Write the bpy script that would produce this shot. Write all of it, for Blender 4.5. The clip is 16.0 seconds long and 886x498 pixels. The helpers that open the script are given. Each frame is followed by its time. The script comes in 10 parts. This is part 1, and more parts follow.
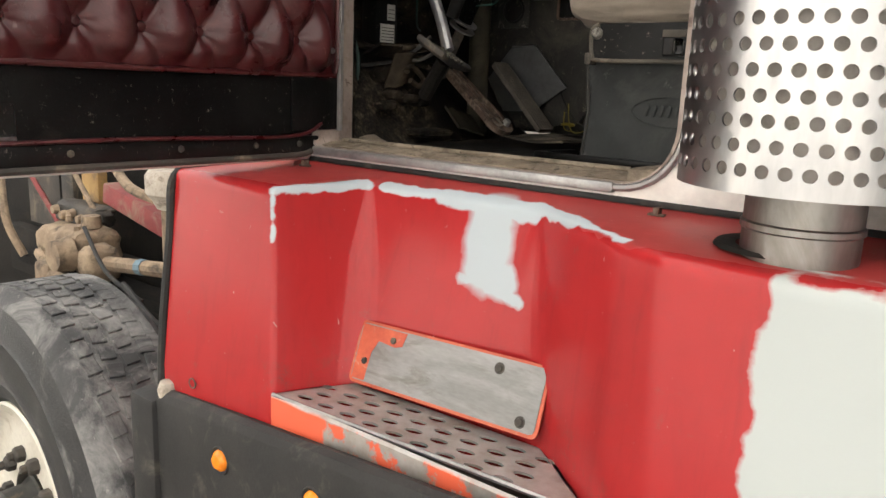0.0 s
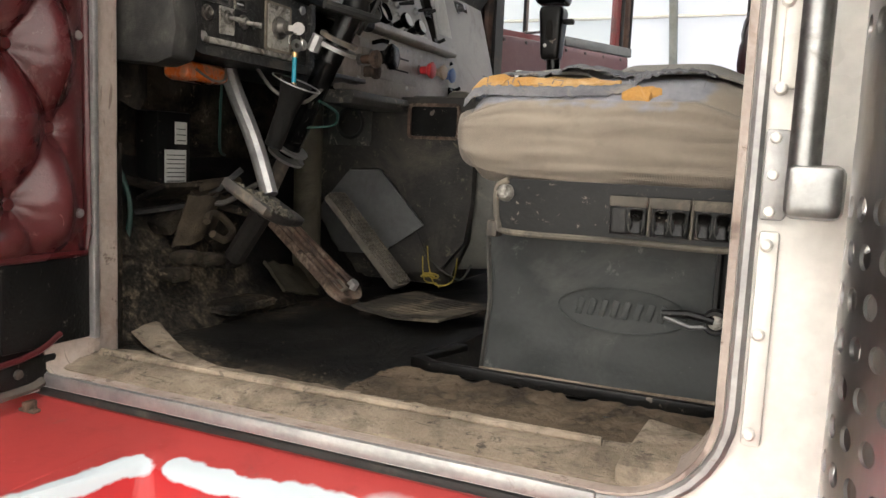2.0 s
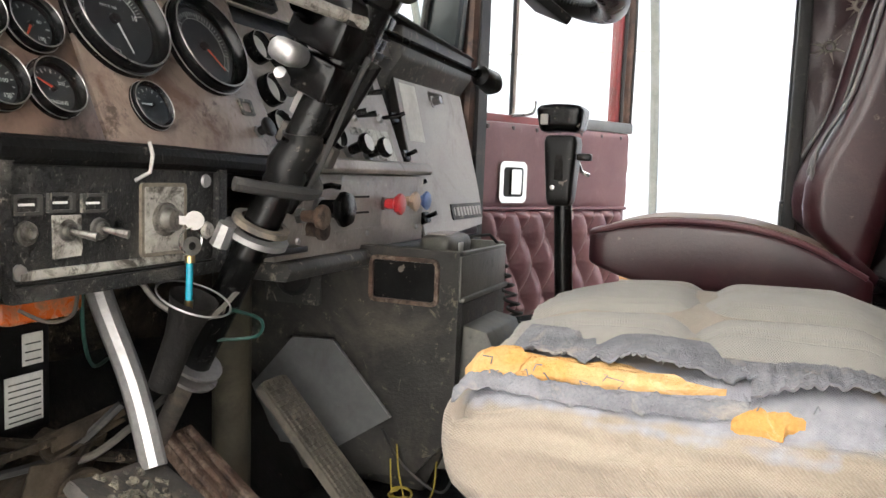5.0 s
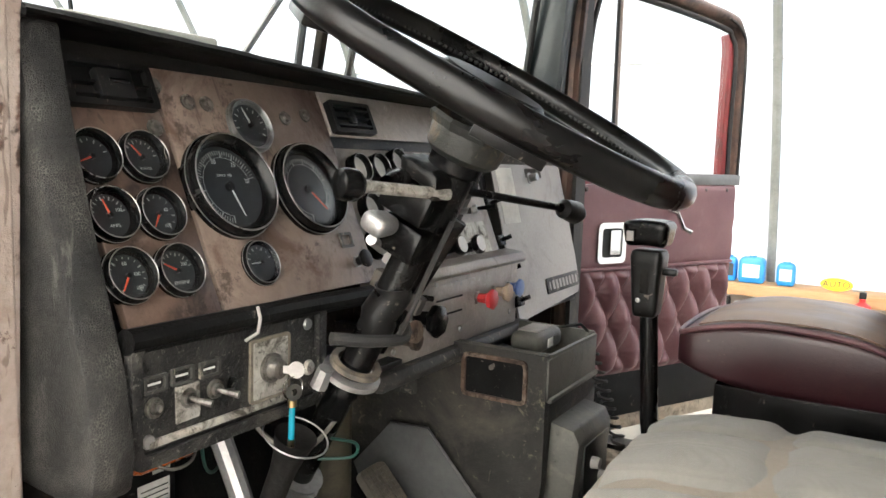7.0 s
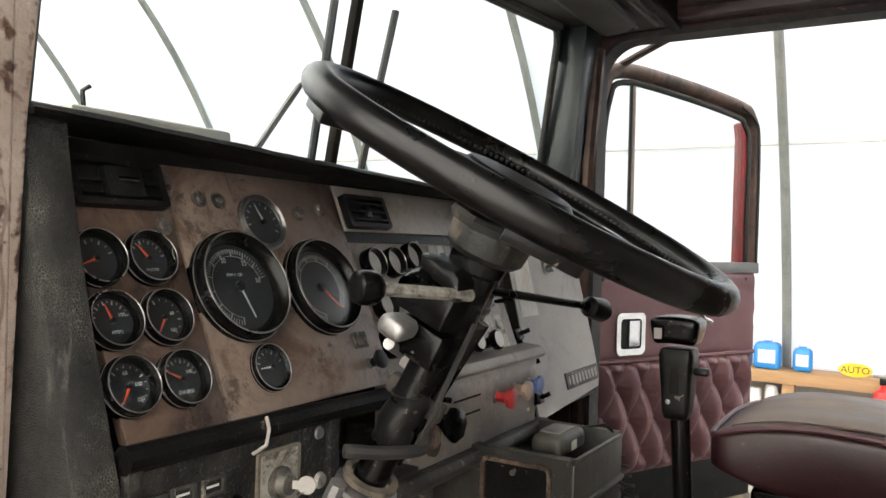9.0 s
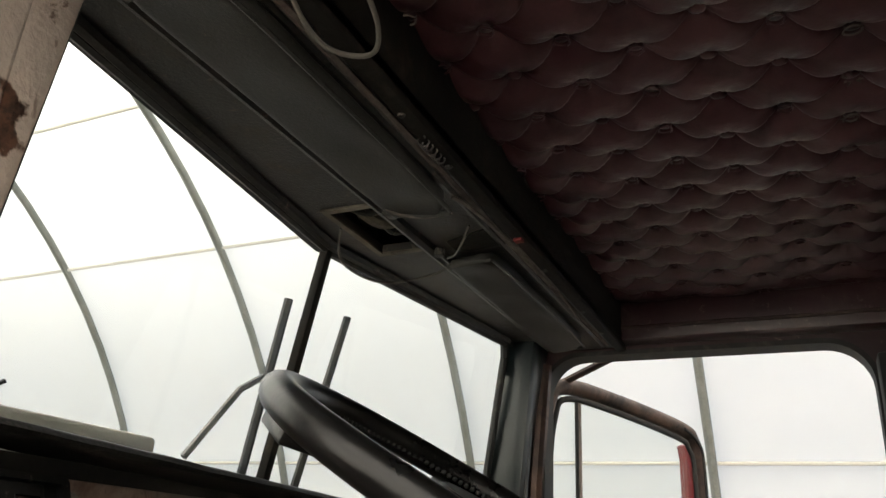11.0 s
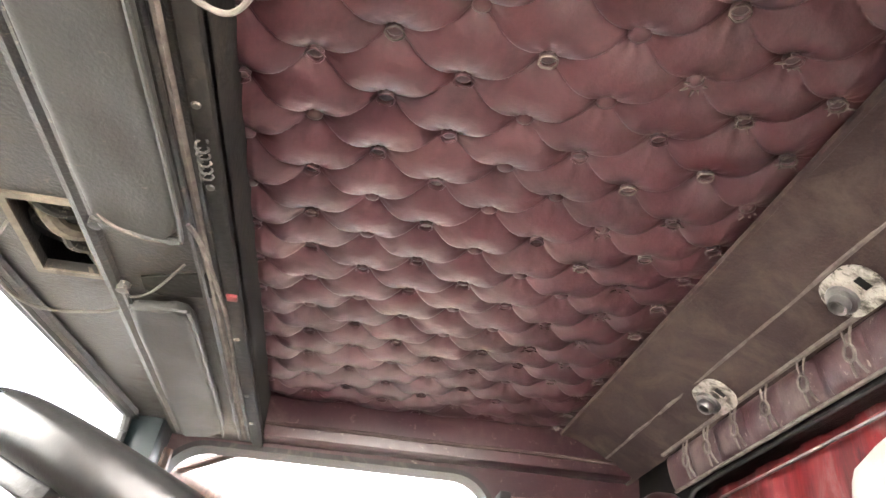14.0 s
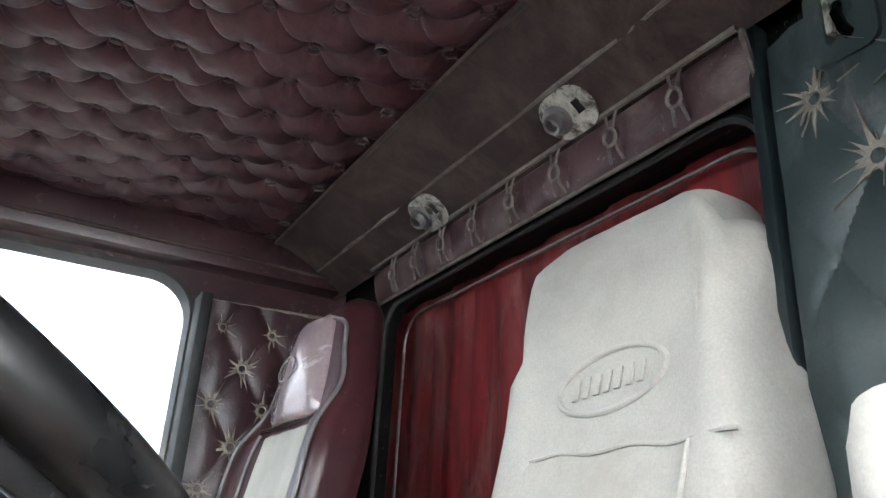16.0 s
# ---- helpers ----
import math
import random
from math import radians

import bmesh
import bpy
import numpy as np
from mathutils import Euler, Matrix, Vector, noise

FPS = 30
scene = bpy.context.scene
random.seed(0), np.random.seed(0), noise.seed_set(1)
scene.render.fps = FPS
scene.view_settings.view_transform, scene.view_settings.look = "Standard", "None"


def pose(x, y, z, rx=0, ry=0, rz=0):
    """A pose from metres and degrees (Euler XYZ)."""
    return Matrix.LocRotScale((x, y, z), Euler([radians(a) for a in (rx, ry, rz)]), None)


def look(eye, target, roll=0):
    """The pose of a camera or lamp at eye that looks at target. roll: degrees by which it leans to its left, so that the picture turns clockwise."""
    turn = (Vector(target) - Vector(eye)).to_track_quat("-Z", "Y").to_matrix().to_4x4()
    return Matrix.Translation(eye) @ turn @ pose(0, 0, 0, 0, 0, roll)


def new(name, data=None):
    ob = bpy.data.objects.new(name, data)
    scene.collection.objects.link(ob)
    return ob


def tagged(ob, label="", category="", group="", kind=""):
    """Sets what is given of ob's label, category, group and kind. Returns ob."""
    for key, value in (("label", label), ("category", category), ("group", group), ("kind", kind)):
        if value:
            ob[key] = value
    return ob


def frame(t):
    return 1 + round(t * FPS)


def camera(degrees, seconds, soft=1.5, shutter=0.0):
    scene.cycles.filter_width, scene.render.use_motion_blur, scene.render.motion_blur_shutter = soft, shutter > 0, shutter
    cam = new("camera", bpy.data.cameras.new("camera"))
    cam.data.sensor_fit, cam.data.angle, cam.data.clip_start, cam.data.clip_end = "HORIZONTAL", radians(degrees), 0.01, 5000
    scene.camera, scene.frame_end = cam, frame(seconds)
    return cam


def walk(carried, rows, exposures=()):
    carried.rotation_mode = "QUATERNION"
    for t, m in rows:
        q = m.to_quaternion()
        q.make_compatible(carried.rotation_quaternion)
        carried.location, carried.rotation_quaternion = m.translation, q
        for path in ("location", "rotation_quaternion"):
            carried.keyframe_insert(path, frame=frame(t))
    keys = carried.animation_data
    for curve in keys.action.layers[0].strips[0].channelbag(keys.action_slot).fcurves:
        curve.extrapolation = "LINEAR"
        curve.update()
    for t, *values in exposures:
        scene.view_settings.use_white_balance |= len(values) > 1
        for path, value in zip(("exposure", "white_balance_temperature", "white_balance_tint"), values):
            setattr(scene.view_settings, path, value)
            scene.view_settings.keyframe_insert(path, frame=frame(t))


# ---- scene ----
cam = camera(59.7, 16.0)
PATH = [
    (0, (0.831, -0.92, 1.368), (-0.377, 0.619, 0.949), 2.4),
    (0.5, (0.743, -0.856, 1.414), (-0.503, 0.667, 1.058), 2.3),
    (1, (0.612, -0.775, 1.457), (-0.54, 0.834, 1.164), 2.4),
    (1.5, (0.532, -0.671, 1.47), (-0.408, 1.077, 1.223), 2.6),
    (2, (0.464, -0.513, 1.501), (-0.337, 1.305, 1.269), 2.6),
    (2.5, (0.408, -0.369, 1.535), (-0.334, 1.477, 1.342), 2.5),
    (3, (0.372, -0.285, 1.558), (-0.354, 1.57, 1.378), 2.3),
    (3.5, (0.326, -0.194, 1.598), (-0.394, 1.663, 1.418), 2.3),
    (4, (0.292, -0.161, 1.633), (-0.423, 1.698, 1.455), 2.3),
    (4.5, (0.284, -0.152, 1.674), (-0.43, 1.707, 1.49), 2.2),
    (5, (0.291, -0.151, 1.73), (-0.447, 1.697, 1.532), 2.2),
    (7.5, (0.335, -0.177, 1.908), (-0.687, 1.527, 1.68), 1.7),
    (8, (0.328, -0.168, 1.908), (-0.692, 1.537, 1.682), 1.6),
    (8.5, (0.312, -0.156, 1.904), (-0.707, 1.553, 1.697), 1.6),
    (9, (0.297, -0.143, 1.914), (-0.73, 1.573, 1.899), 1.6),
    (9.5, (0.297, -0.145, 1.928), (-0.736, 1.554, 2.147), 1.8),
    (10, (0.293, -0.142, 1.931), (-0.723, 1.522, 2.377), 2.1),
    (12.5, (0.091, -0.042, 1.95), (-0.275, 1.668, 2.92), 4.7),
    (13, (0.064, -0.037, 1.951), (-0.14, 1.673, 2.968), 4.8),
    (13.5, (0.043, -0.024, 1.949), (0.072, 1.684, 2.989), 4.8),
    (14, (0.031, -0.019, 1.942), (0.223, 1.674, 2.99), 4.7),
    (14.5, (0.039, 0.007, 1.932), (0.44, 1.662, 2.981), 4.3),
    (15, (0.059, 0.027, 1.924), (0.686, 1.664, 2.888), 3.8),
    (15.5, (0.068, 0.039, 1.911), (0.853, 1.672, 2.756), 3.2),
    (16, (0.087, 0.053, 1.893), (0.968, 1.684, 2.644), 3.2),
]
walk(cam, [(t, look(eye, target, roll)) for t, eye, target, roll in PATH], exposures=[
    (0.0, 0.80, 6500, 10), (0.5, 0.90, 6500, 10), (1.0, 1.3, 6500, 10), (1.5, 1.36, 6500, 10), (2.5, 1.78, 6400, 10), (3.0, 1.88, 6400, 10), (3.5, 2.1, 6400, 10), (4.5, 2.35, 6350, 10), (5.0, 2.4, 6300, 10), (8.0, 2.48, 6400, 8), (8.6, 2.4, 6400, 8), (9.2, 1.5, 6600, 8),
    (10.2, 0.95, 6900, 7), (12.3, 2.1, 6700, 9), (13.0, 2.85, 6500, 10), (13.5, 4.3, 6600, 14), (14.5, 4.85, 6600, 14), (15.0, 4.35, 6500, 12),
    (15.4, 3.75, 5900, 8), (16.0, 3.05, 5600, 6)])

# ---- daylight through the tent cloth ----
world = bpy.data.worlds.new("overcast")
scene.world = world
world.use_nodes = True
wn = world.node_tree
sky = wn.nodes.new("ShaderNodeTexSky")
sky.sky_type, sky.sun_disc = "NISHITA", False
sky.sun_elevation, sky.sun_rotation = radians(52), radians(188)
sky.air_density, sky.dust_density = 1.0, 6.0
wn.links.new(sky.outputs["Color"], wn.nodes["Background"].inputs["Color"])
wn.nodes["Background"].inputs["Strength"].default_value = 0.15
sun = new("sun", bpy.data.lights.new("sun", "SUN"))
sun.data.energy, sun.data.angle, sun.data.color = 5.0, radians(20), (1.0, 0.985, 0.955)
sun.matrix_world = look((0, -6, 8.5), (1.0, 0.5, 0))

# ---- materials ----


def nodes_of(name):
    m = bpy.data.materials.new(name)
    m.use_nodes = True
    nt = m.node_tree
    return m, nt, nt.nodes["Principled BSDF"]


def link(nt, a, b):
    nt.links.new(a, b)


def noise_tex(nt, vec, scale, detail=4.0, rough=0.6, distort=0.0):
    n = nt.nodes.new("ShaderNodeTexNoise")
    n.inputs["Scale"].default_value = scale
    n.inputs["Detail"].default_value = detail
    n.inputs["Roughness"].default_value = rough
    n.inputs["Distortion"].default_value = distort
    link(nt, vec, n.inputs["Vector"])
    return n.outputs["Fac"]


def ramp(nt, fac, lo, hi, a=(0, 0, 0, 1), b=(1, 1, 1, 1)):
    r = nt.nodes.new("ShaderNodeValToRGB")
    r.color_ramp.elements[0].position, r.color_ramp.elements[1].position = lo, hi
    r.color_ramp.elements[0].color, r.color_ramp.elements[1].color = a, b
    link(nt, fac, r.inputs["Fac"])
    return r.outputs["Color"]


def mix(nt, fac, a, b, kind="MIX"):
    m = nt.nodes.new("ShaderNodeMix")
    m.data_type, m.blend_type = "RGBA", kind
    for sock, v in ((m.inputs[0], fac), (m.inputs[6], a), (m.inputs[7], b)):
        if isinstance(v, (int, float)):
            sock.default_value = v
        elif isinstance(v, tuple):
            sock.default_value = (*v[:3], 1)
        else:
            link(nt, v, sock)
    return m.outputs[2]


def math_node(nt, op, a, b=0.0, clamp=False):
    m = nt.nodes.new("ShaderNodeMath")
    m.operation, m.use_clamp = op, clamp
    for sock, v in ((m.inputs[0], a), (m.inputs[1], b)):
        if isinstance(v, (int, float)):
            sock.default_value = v
        else:
            link(nt, v, sock)
    return m.outputs[0]


def object_coords(nt, stretch=None):
    tc = nt.nodes.new("ShaderNodeTexCoord")
    if stretch is None:
        return tc.outputs["Object"]
    mp = nt.nodes.new("ShaderNodeMapping")
    mp.inputs["Scale"].default_value = stretch
    link(nt, tc.outputs["Object"], mp.inputs["Vector"])
    return mp.outputs["Vector"]


def box_mask(nt, vec, lo, hi, soft=0.004, ragged=0.012, rscale=30):
    """1 inside the box lo..hi of object space, with a ragged edge."""
    n = nt.nodes.new("ShaderNodeTexNoise")
    n.inputs["Scale"].default_value, n.inputs["Detail"].default_value = rscale, 5
    link(nt, vec, n.inputs["Vector"])
    sub = nt.nodes.new("ShaderNodeVectorMath")
    sub.operation = "MULTIPLY_ADD"
    link(nt, n.outputs["Color"], sub.inputs[0])
    sub.inputs[1].default_value = (2 * ragged,) * 3
    add = nt.nodes.new("ShaderNodeVectorMath")
    link(nt, vec, add.inputs[0])
    add.inputs[1].default_value = (-ragged,) * 3
    link(nt, add.outputs[0], sub.inputs[2])
    sep = nt.nodes.new("ShaderNodeSeparateXYZ")
    link(nt, sub.outputs[0], sep.inputs[0])
    out = 1.0
    for k in range(3):
        for side, edge in ((1, lo[k]), (-1, hi[k])):
            if abs(edge) > 50:
                continue
            d = math_node(nt, "MULTIPLY", math_node(nt, "SUBTRACT", sep.outputs[k], edge), side / soft)
            d = math_node(nt, "ADD", d, 0.5, clamp=True)
            out = math_node(nt, "MULTIPLY", out, d)
    return out


def stroke_mask(nt, vec, a, b, width, soft_edge, ragged=0.010, rscale=34):
    """1 within width of the line from a to b, with a ragged brushed edge."""
    a, b = Vector(a), Vector(b)
    n = nt.nodes.new("ShaderNodeTexNoise")
    n.inputs["Scale"].default_value, n.inputs["Detail"].default_value = rscale, 6
    link(nt, vec, n.inputs["Vector"])
    sub = nt.nodes.new("ShaderNodeVectorMath")
    sub.operation = "SUBTRACT"
    link(nt, vec, sub.inputs[0])
    sub.inputs[1].default_value = a
    dot = nt.nodes.new("ShaderNodeVectorMath")
    dot.operation = "DOT_PRODUCT"
    link(nt, sub.outputs[0], dot.inputs[0])
    dot.inputs[1].default_value = (b - a) / (b - a).length_squared
    t = math_node(nt, "ADD", dot.outputs["Value"], 0.0, clamp=True)
    mul = nt.nodes.new("ShaderNodeVectorMath")
    mul.operation = "SCALE"
    mul.inputs[0].default_value = b - a
    link(nt, t, mul.inputs["Scale"])
    dist = nt.nodes.new("ShaderNodeVectorMath")
    dist.operation = "DISTANCE"
    link(nt, sub.outputs[0], dist.inputs[0])
    link(nt, mul.outputs[0], dist.inputs[1])
    wob = math_node(nt, "MULTIPLY", math_node(nt, "SUBTRACT", n.outputs["Fac"], 0.5), 2 * ragged)
    d = math_node(nt, "SUBTRACT", width, math_node(nt, "ADD", dist.outputs["Value"], wob))
    return math_node(nt, "ADD", math_node(nt, "MULTIPLY", d, 1 / soft_edge), 0.5, clamp=True)


def surf(name, c1, c2, rough=0.55, metal=0.0, scale=6.0, fine=140.0, bump=0.15, dirt=None, dirt_at=(0.5, 0.65),
         dirt_scale=5.0, stretch=None, rvar=0.2, spec=0.5, bump_scale=None, coat=0.0, sheen=0.0, specks=None, speck_at=(0.60, 0.68), speck_scale=60):
    m, nt, p = nodes_of(name)
    vec = object_coords(nt, stretch)
    big = noise_tex(nt, vec, scale, 5, 0.6, 0.3)
    small = noise_tex(nt, vec, fine, 3, 0.6)
    col = mix(nt, ramp(nt, big, 0.38, 0.62), c1, c2)
    col = mix(nt, 0.35, col, ramp(nt, small, 0.2, 0.8, (0.35, 0.35, 0.35, 1), (1, 1, 1, 1)), "MULTIPLY")
    r = math_node(nt, "ADD", math_node(nt, "MULTIPLY", big, rvar), rough - rvar / 2)
    if dirt:
        dn = noise_tex(nt, vec, dirt_scale, 8, 0.7, 0.6)
        f = ramp(nt, dn, *dirt_at)
        col = mix(nt, f, col, dirt)
        r = math_node(nt, "ADD", r, math_node(nt, "MULTIPLY", f, 0.25), clamp=True)
    if specks:
        f = ramp(nt, noise_tex(nt, vec, speck_scale, 10, 0.78, 0.2), *speck_at)
        scratch = ramp(nt, noise_tex(nt, object_coords(nt, (0.25, 1, 0.25)), speck_scale * 3, 3, 0.5, 1.5), speck_at[1], speck_at[1] + 0.05)
        f = math_node(nt, "MAXIMUM", f, math_node(nt, "MULTIPLY", scratch, 0.6))
        col = mix(nt, math_node(nt, "MULTIPLY", f, 0.9), col, specks)
        r = math_node(nt, "ADD", r, math_node(nt, "MULTIPLY", f, 0.2), clamp=True)
    link(nt, col, p.inputs["Base Color"])
    link(nt, r, p.inputs["Roughness"])
    p.inputs["Metallic"].default_value = metal
    p.inputs["Specular IOR Level"].default_value = spec
    p.inputs["Coat Weight"].default_value = coat
    p.inputs["Sheen Weight"].default_value = sheen
    if bump:
        b = nt.nodes.new("ShaderNodeBump")
        b.inputs["Strength"].default_value, b.inputs["Distance"].default_value = bump, 0.004
        link(nt, noise_tex(nt, vec, bump_scale or fine, 4, 0.6), b.inputs["Height"])
        link(nt, b.outputs[0], p.inputs["Normal"])
    return m


M = {}
M["burgundy_door"] = surf("burgundy vinyl", (0.052, 0.0080, 0.0095), (0.069, 0.0150, 0.0165), 0.28, scale=7, fine=260, bump=0.15, dirt=(0.125, 0.052, 0.050), dirt_at=(0.54, 0.76), dirt_scale=9, specks=(0.25, 0.175, 0.165), speck_at=(0.61, 0.72), speck_scale=36, spec=0.4)
M["burgundy_faded"] = surf("faded burgundy vinyl", (0.125, 0.045, 0.054), (0.165, 0.072, 0.078), 0.42, scale=6, fine=260, bump=0.1, dirt=(0.23, 0.14, 0.14), dirt_at=(0.58, 0.82), dirt_scale=10, specks=(0.28, 0.2, 0.18), speck_at=(0.66, 0.76))
M["burgundy_dark"] = surf("dark burgundy vinyl", (0.028, 0.010, 0.013), (0.048, 0.019, 0.022), 0.33, scale=6, fine=260, bump=0.15, dirt=(0.075, 0.048, 0.043), dirt_at=(0.54, 0.78), dirt_scale=10, specks=(0.2, 0.16, 0.14), speck_at=(0.59, 0.70), speck_scale=40)
M["burgundy_roof"] = surf("worn burgundy vinyl", (0.052, 0.0165, 0.021), (0.076, 0.031, 0.0355), 0.36, scale=6, fine=200, bump=0.15, dirt=(0.032, 0.012, 0.0145), dirt_at=(0.50, 0.70), dirt_scale=10, specks=(0.15, 0.11, 0.095), speck_at=(0.67, 0.80), speck_scale=30)
M["burgundy_seat"] = surf("shiny burgundy seat vinyl", (0.032, 0.009, 0.012), (0.05, 0.015, 0.018), 0.32, scale=6, fine=260, bump=0.1, dirt=(0.085, 0.045, 0.04), dirt_at=(0.55, 0.85), dirt_scale=8, specks=(0.25, 0.19, 0.16), speck_at=(0.63, 0.73), speck_scale=40)
M["console_grime"] = surf("grimy grey brown console vinyl", (0.010, 0.0092, 0.0083), (0.020, 0.018, 0.0155), 0.42, scale=9, fine=220, bump=0.3, dirt=(0.045, 0.037, 0.028), dirt_at=(0.53, 0.72), dirt_scale=13, specks=(0.13, 0.105, 0.08), speck_at=(0.58, 0.68), speck_scale=38, spec=0.4)
M["tan_edge"] = surf("bare dusty tan flange", (0.19, 0.162, 0.125), (0.11, 0.093, 0.07), 0.7, scale=16, fine=200, bump=0.3, dirt=(0.05, 0.042, 0.033), dirt_at=(0.52, 0.70), dirt_scale=20)
M["seat_dust"] = surf("dusty worn seat top", (0.20, 0.125, 0.092), (0.085, 0.036, 0.032), 0.4, scale=5, fine=240, bump=0.1, dirt=(0.30, 0.21, 0.15), dirt_at=(0.42, 0.66), dirt_scale=6)
M["orange_worn"] = surf("worn orange red paint", (0.62, 0.13, 0.06), (0.5, 0.09, 0.045), 0.5, scale=16, fine=120, bump=0.15, dirt=(0.5, 0.36, 0.28), dirt_at=(0.58, 0.7), dirt_scale=30)
M["teal_black"] = surf("black green vinyl", (0.027, 0.040, 0.041), (0.056, 0.070, 0.069), 0.34, scale=6, fine=240, bump=0.12, dirt=(0.17, 0.16, 0.145), dirt_at=(0.57, 0.78), dirt_scale=9, specks=(0.27, 0.25, 0.22), speck_at=(0.62, 0.74), speck_scale=30)
M["crack"] = surf("cracked vinyl backing", (0.33, 0.295, 0.25), (0.19, 0.165, 0.138), 0.9, scale=60, fine=400, bump=0.5)
M["stitch"] = surf("dusty pale stitching", (0.17, 0.146, 0.128), (0.10, 0.083, 0.074), 0.85, scale=40, fine=300, bump=0.4)
M["visor_grey"] = surf("dusty grey black visor vinyl", (0.024, 0.024, 0.0215), (0.036, 0.0355, 0.032), 0.5, scale=8, fine=240, bump=0.2, dirt=(0.060, 0.054, 0.045), dirt_at=(0.56, 0.80), dirt_scale=9, specks=(0.13, 0.115, 0.09), speck_at=(0.62, 0.72), speck_scale=45, spec=0.3)
M["olive_grey"] = surf("dusty olive grey plastic", (0.105, 0.102, 0.086), (0.070, 0.068, 0.058), 0.5, scale=8, fine=200, bump=0.2, dirt=(0.17, 0.155, 0.125), dirt_at=(0.54, 0.74), dirt_scale=10, specks=(0.025, 0.024, 0.021), speck_at=(0.58, 0.68), speck_scale=40)
M["black_vinyl"] = surf("black vinyl", (0.004, 0.004, 0.004), (0.009, 0.0089, 0.0087), 0.45, scale=8, fine=220, bump=0.25, dirt=(0.022, 0.020, 0.018), dirt_at=(0.58, 0.8), dirt_scale=9, specks=(0.18, 0.165, 0.14), speck_at=(0.61, 0.70), speck_scale=60, spec=0.09)
M["black_leather"] = surf("scuffed black dash vinyl", (0.013, 0.013, 0.0125), (0.024, 0.0235, 0.0225), 0.5, scale=7, fine=160, bump=1.0, bump_scale=130, dirt=(0.060, 0.056, 0.049), dirt_at=(0.50, 0.72), dirt_scale=11, specks=(0.24, 0.225, 0.20), speck_at=(0.57, 0.67), speck_scale=130, spec=0.25)
M["black_plastic"] = surf("black plastic", (0.005, 0.005, 0.005), (0.011, 0.011, 0.011), 0.33, scale=14, fine=200, bump=0.10, dirt=(0.034, 0.031, 0.027), dirt_at=(0.60, 0.80), dirt_scale=24, specks=(0.26, 0.23, 0.19), speck_at=(0.615, 0.69), speck_scale=80, spec=0.2)
M["black_gloss"] = surf("black gloss paint", (0.003, 0.003, 0.003), (0.006, 0.006, 0.006), 0.24, scale=10, fine=120, bump=0.08, dirt=(0.022, 0.020, 0.017), dirt_at=(0.60, 0.76), dirt_scale=26, specks=(0.30, 0.27, 0.22), speck_at=(0.645, 0.70), speck_scale=60, spec=0.24)
M["wheel_rim"] = surf("worn black wheel rim", (0.003, 0.003, 0.003), (0.006, 0.006, 0.006), 0.28, scale=9, fine=140, bump=0.06, dirt=(0.02, 0.018, 0.016), dirt_at=(0.58, 0.8), dirt_scale=14, spec=0.32)
M["black_rubber"] = surf("black rubber", (0.012, 0.012, 0.012), (0.025, 0.024, 0.023), 0.7, scale=10, fine=180, bump=0.2, dirt=(0.1, 0.09, 0.075), dirt_at=(0.55, 0.75), dirt_scale=12)
M["mat"] = surf("dusty black floor mat", (0.003, 0.003, 0.003), (0.007, 0.0066, 0.006), 0.9, scale=7, fine=300, bump=0.6, dirt=(0.03, 0.025, 0.019), dirt_at=(0.58, 0.84), dirt_scale=7, spec=0.1, specks=(0.17, 0.14, 0.10), speck_at=(0.63, 0.72), speck_scale=50)
M["gritty"] = surf("dirty cream metal", (0.345, 0.282, 0.212), (0.215, 0.170, 0.122), 0.7, scale=12, fine=240, bump=0.6, dirt=(0.095, 0.075, 0.054), dirt_at=(0.46, 0.66), dirt_scale=17, specks=(0.035, 0.028, 0.022), speck_at=(0.56, 0.64), speck_scale=42)
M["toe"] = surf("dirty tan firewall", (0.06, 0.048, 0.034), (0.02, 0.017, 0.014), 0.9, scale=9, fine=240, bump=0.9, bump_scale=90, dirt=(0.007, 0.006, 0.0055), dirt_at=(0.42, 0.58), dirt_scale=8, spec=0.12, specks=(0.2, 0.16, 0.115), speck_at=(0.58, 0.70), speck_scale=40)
M["white_paint"] = surf("cream white cab paint", (0.80, 0.775, 0.72), (0.84, 0.82, 0.77), 0.3, scale=4, fine=60, bump=0.03, dirt=(0.55, 0.47, 0.36), dirt_at=(0.66, 0.88), dirt_scale=12, coat=0.2)
M["jamb"] = surf("worn pinkish beige door jamb", (0.42, 0.353, 0.308), (0.33, 0.268, 0.233), 0.5, scale=9, fine=140, bump=0.35, dirt=(0.22, 0.160, 0.13), dirt_at=(0.52, 0.70), dirt_scale=12, specks=(0.066, 0.033, 0.023), speck_at=(0.585, 0.63), speck_scale=17)
M["cove"] = surf("dusty dark headliner", (0.032, 0.0185, 0.0180), (0.054, 0.036, 0.033), 0.8, scale=7, fine=260, bump=0.4, dirt=(0.088, 0.066, 0.055), dirt_at=(0.46, 0.68), dirt_scale=10, spec=0.25, specks=(0.2, 0.165, 0.135), speck_at=(0.66, 0.80), speck_scale=30)
M["header"] = surf("dusty burgundy header vinyl", (0.042, 0.0155, 0.0185), (0.070, 0.034, 0.036), 0.4, scale=9, fine=260, bump=0.15, dirt=(0.14, 0.107, 0.095), dirt_at=(0.5, 0.74), dirt_scale=14, specks=(0.33, 0.29, 0.25), speck_at=(0.58, 0.70), speck_scale=40)
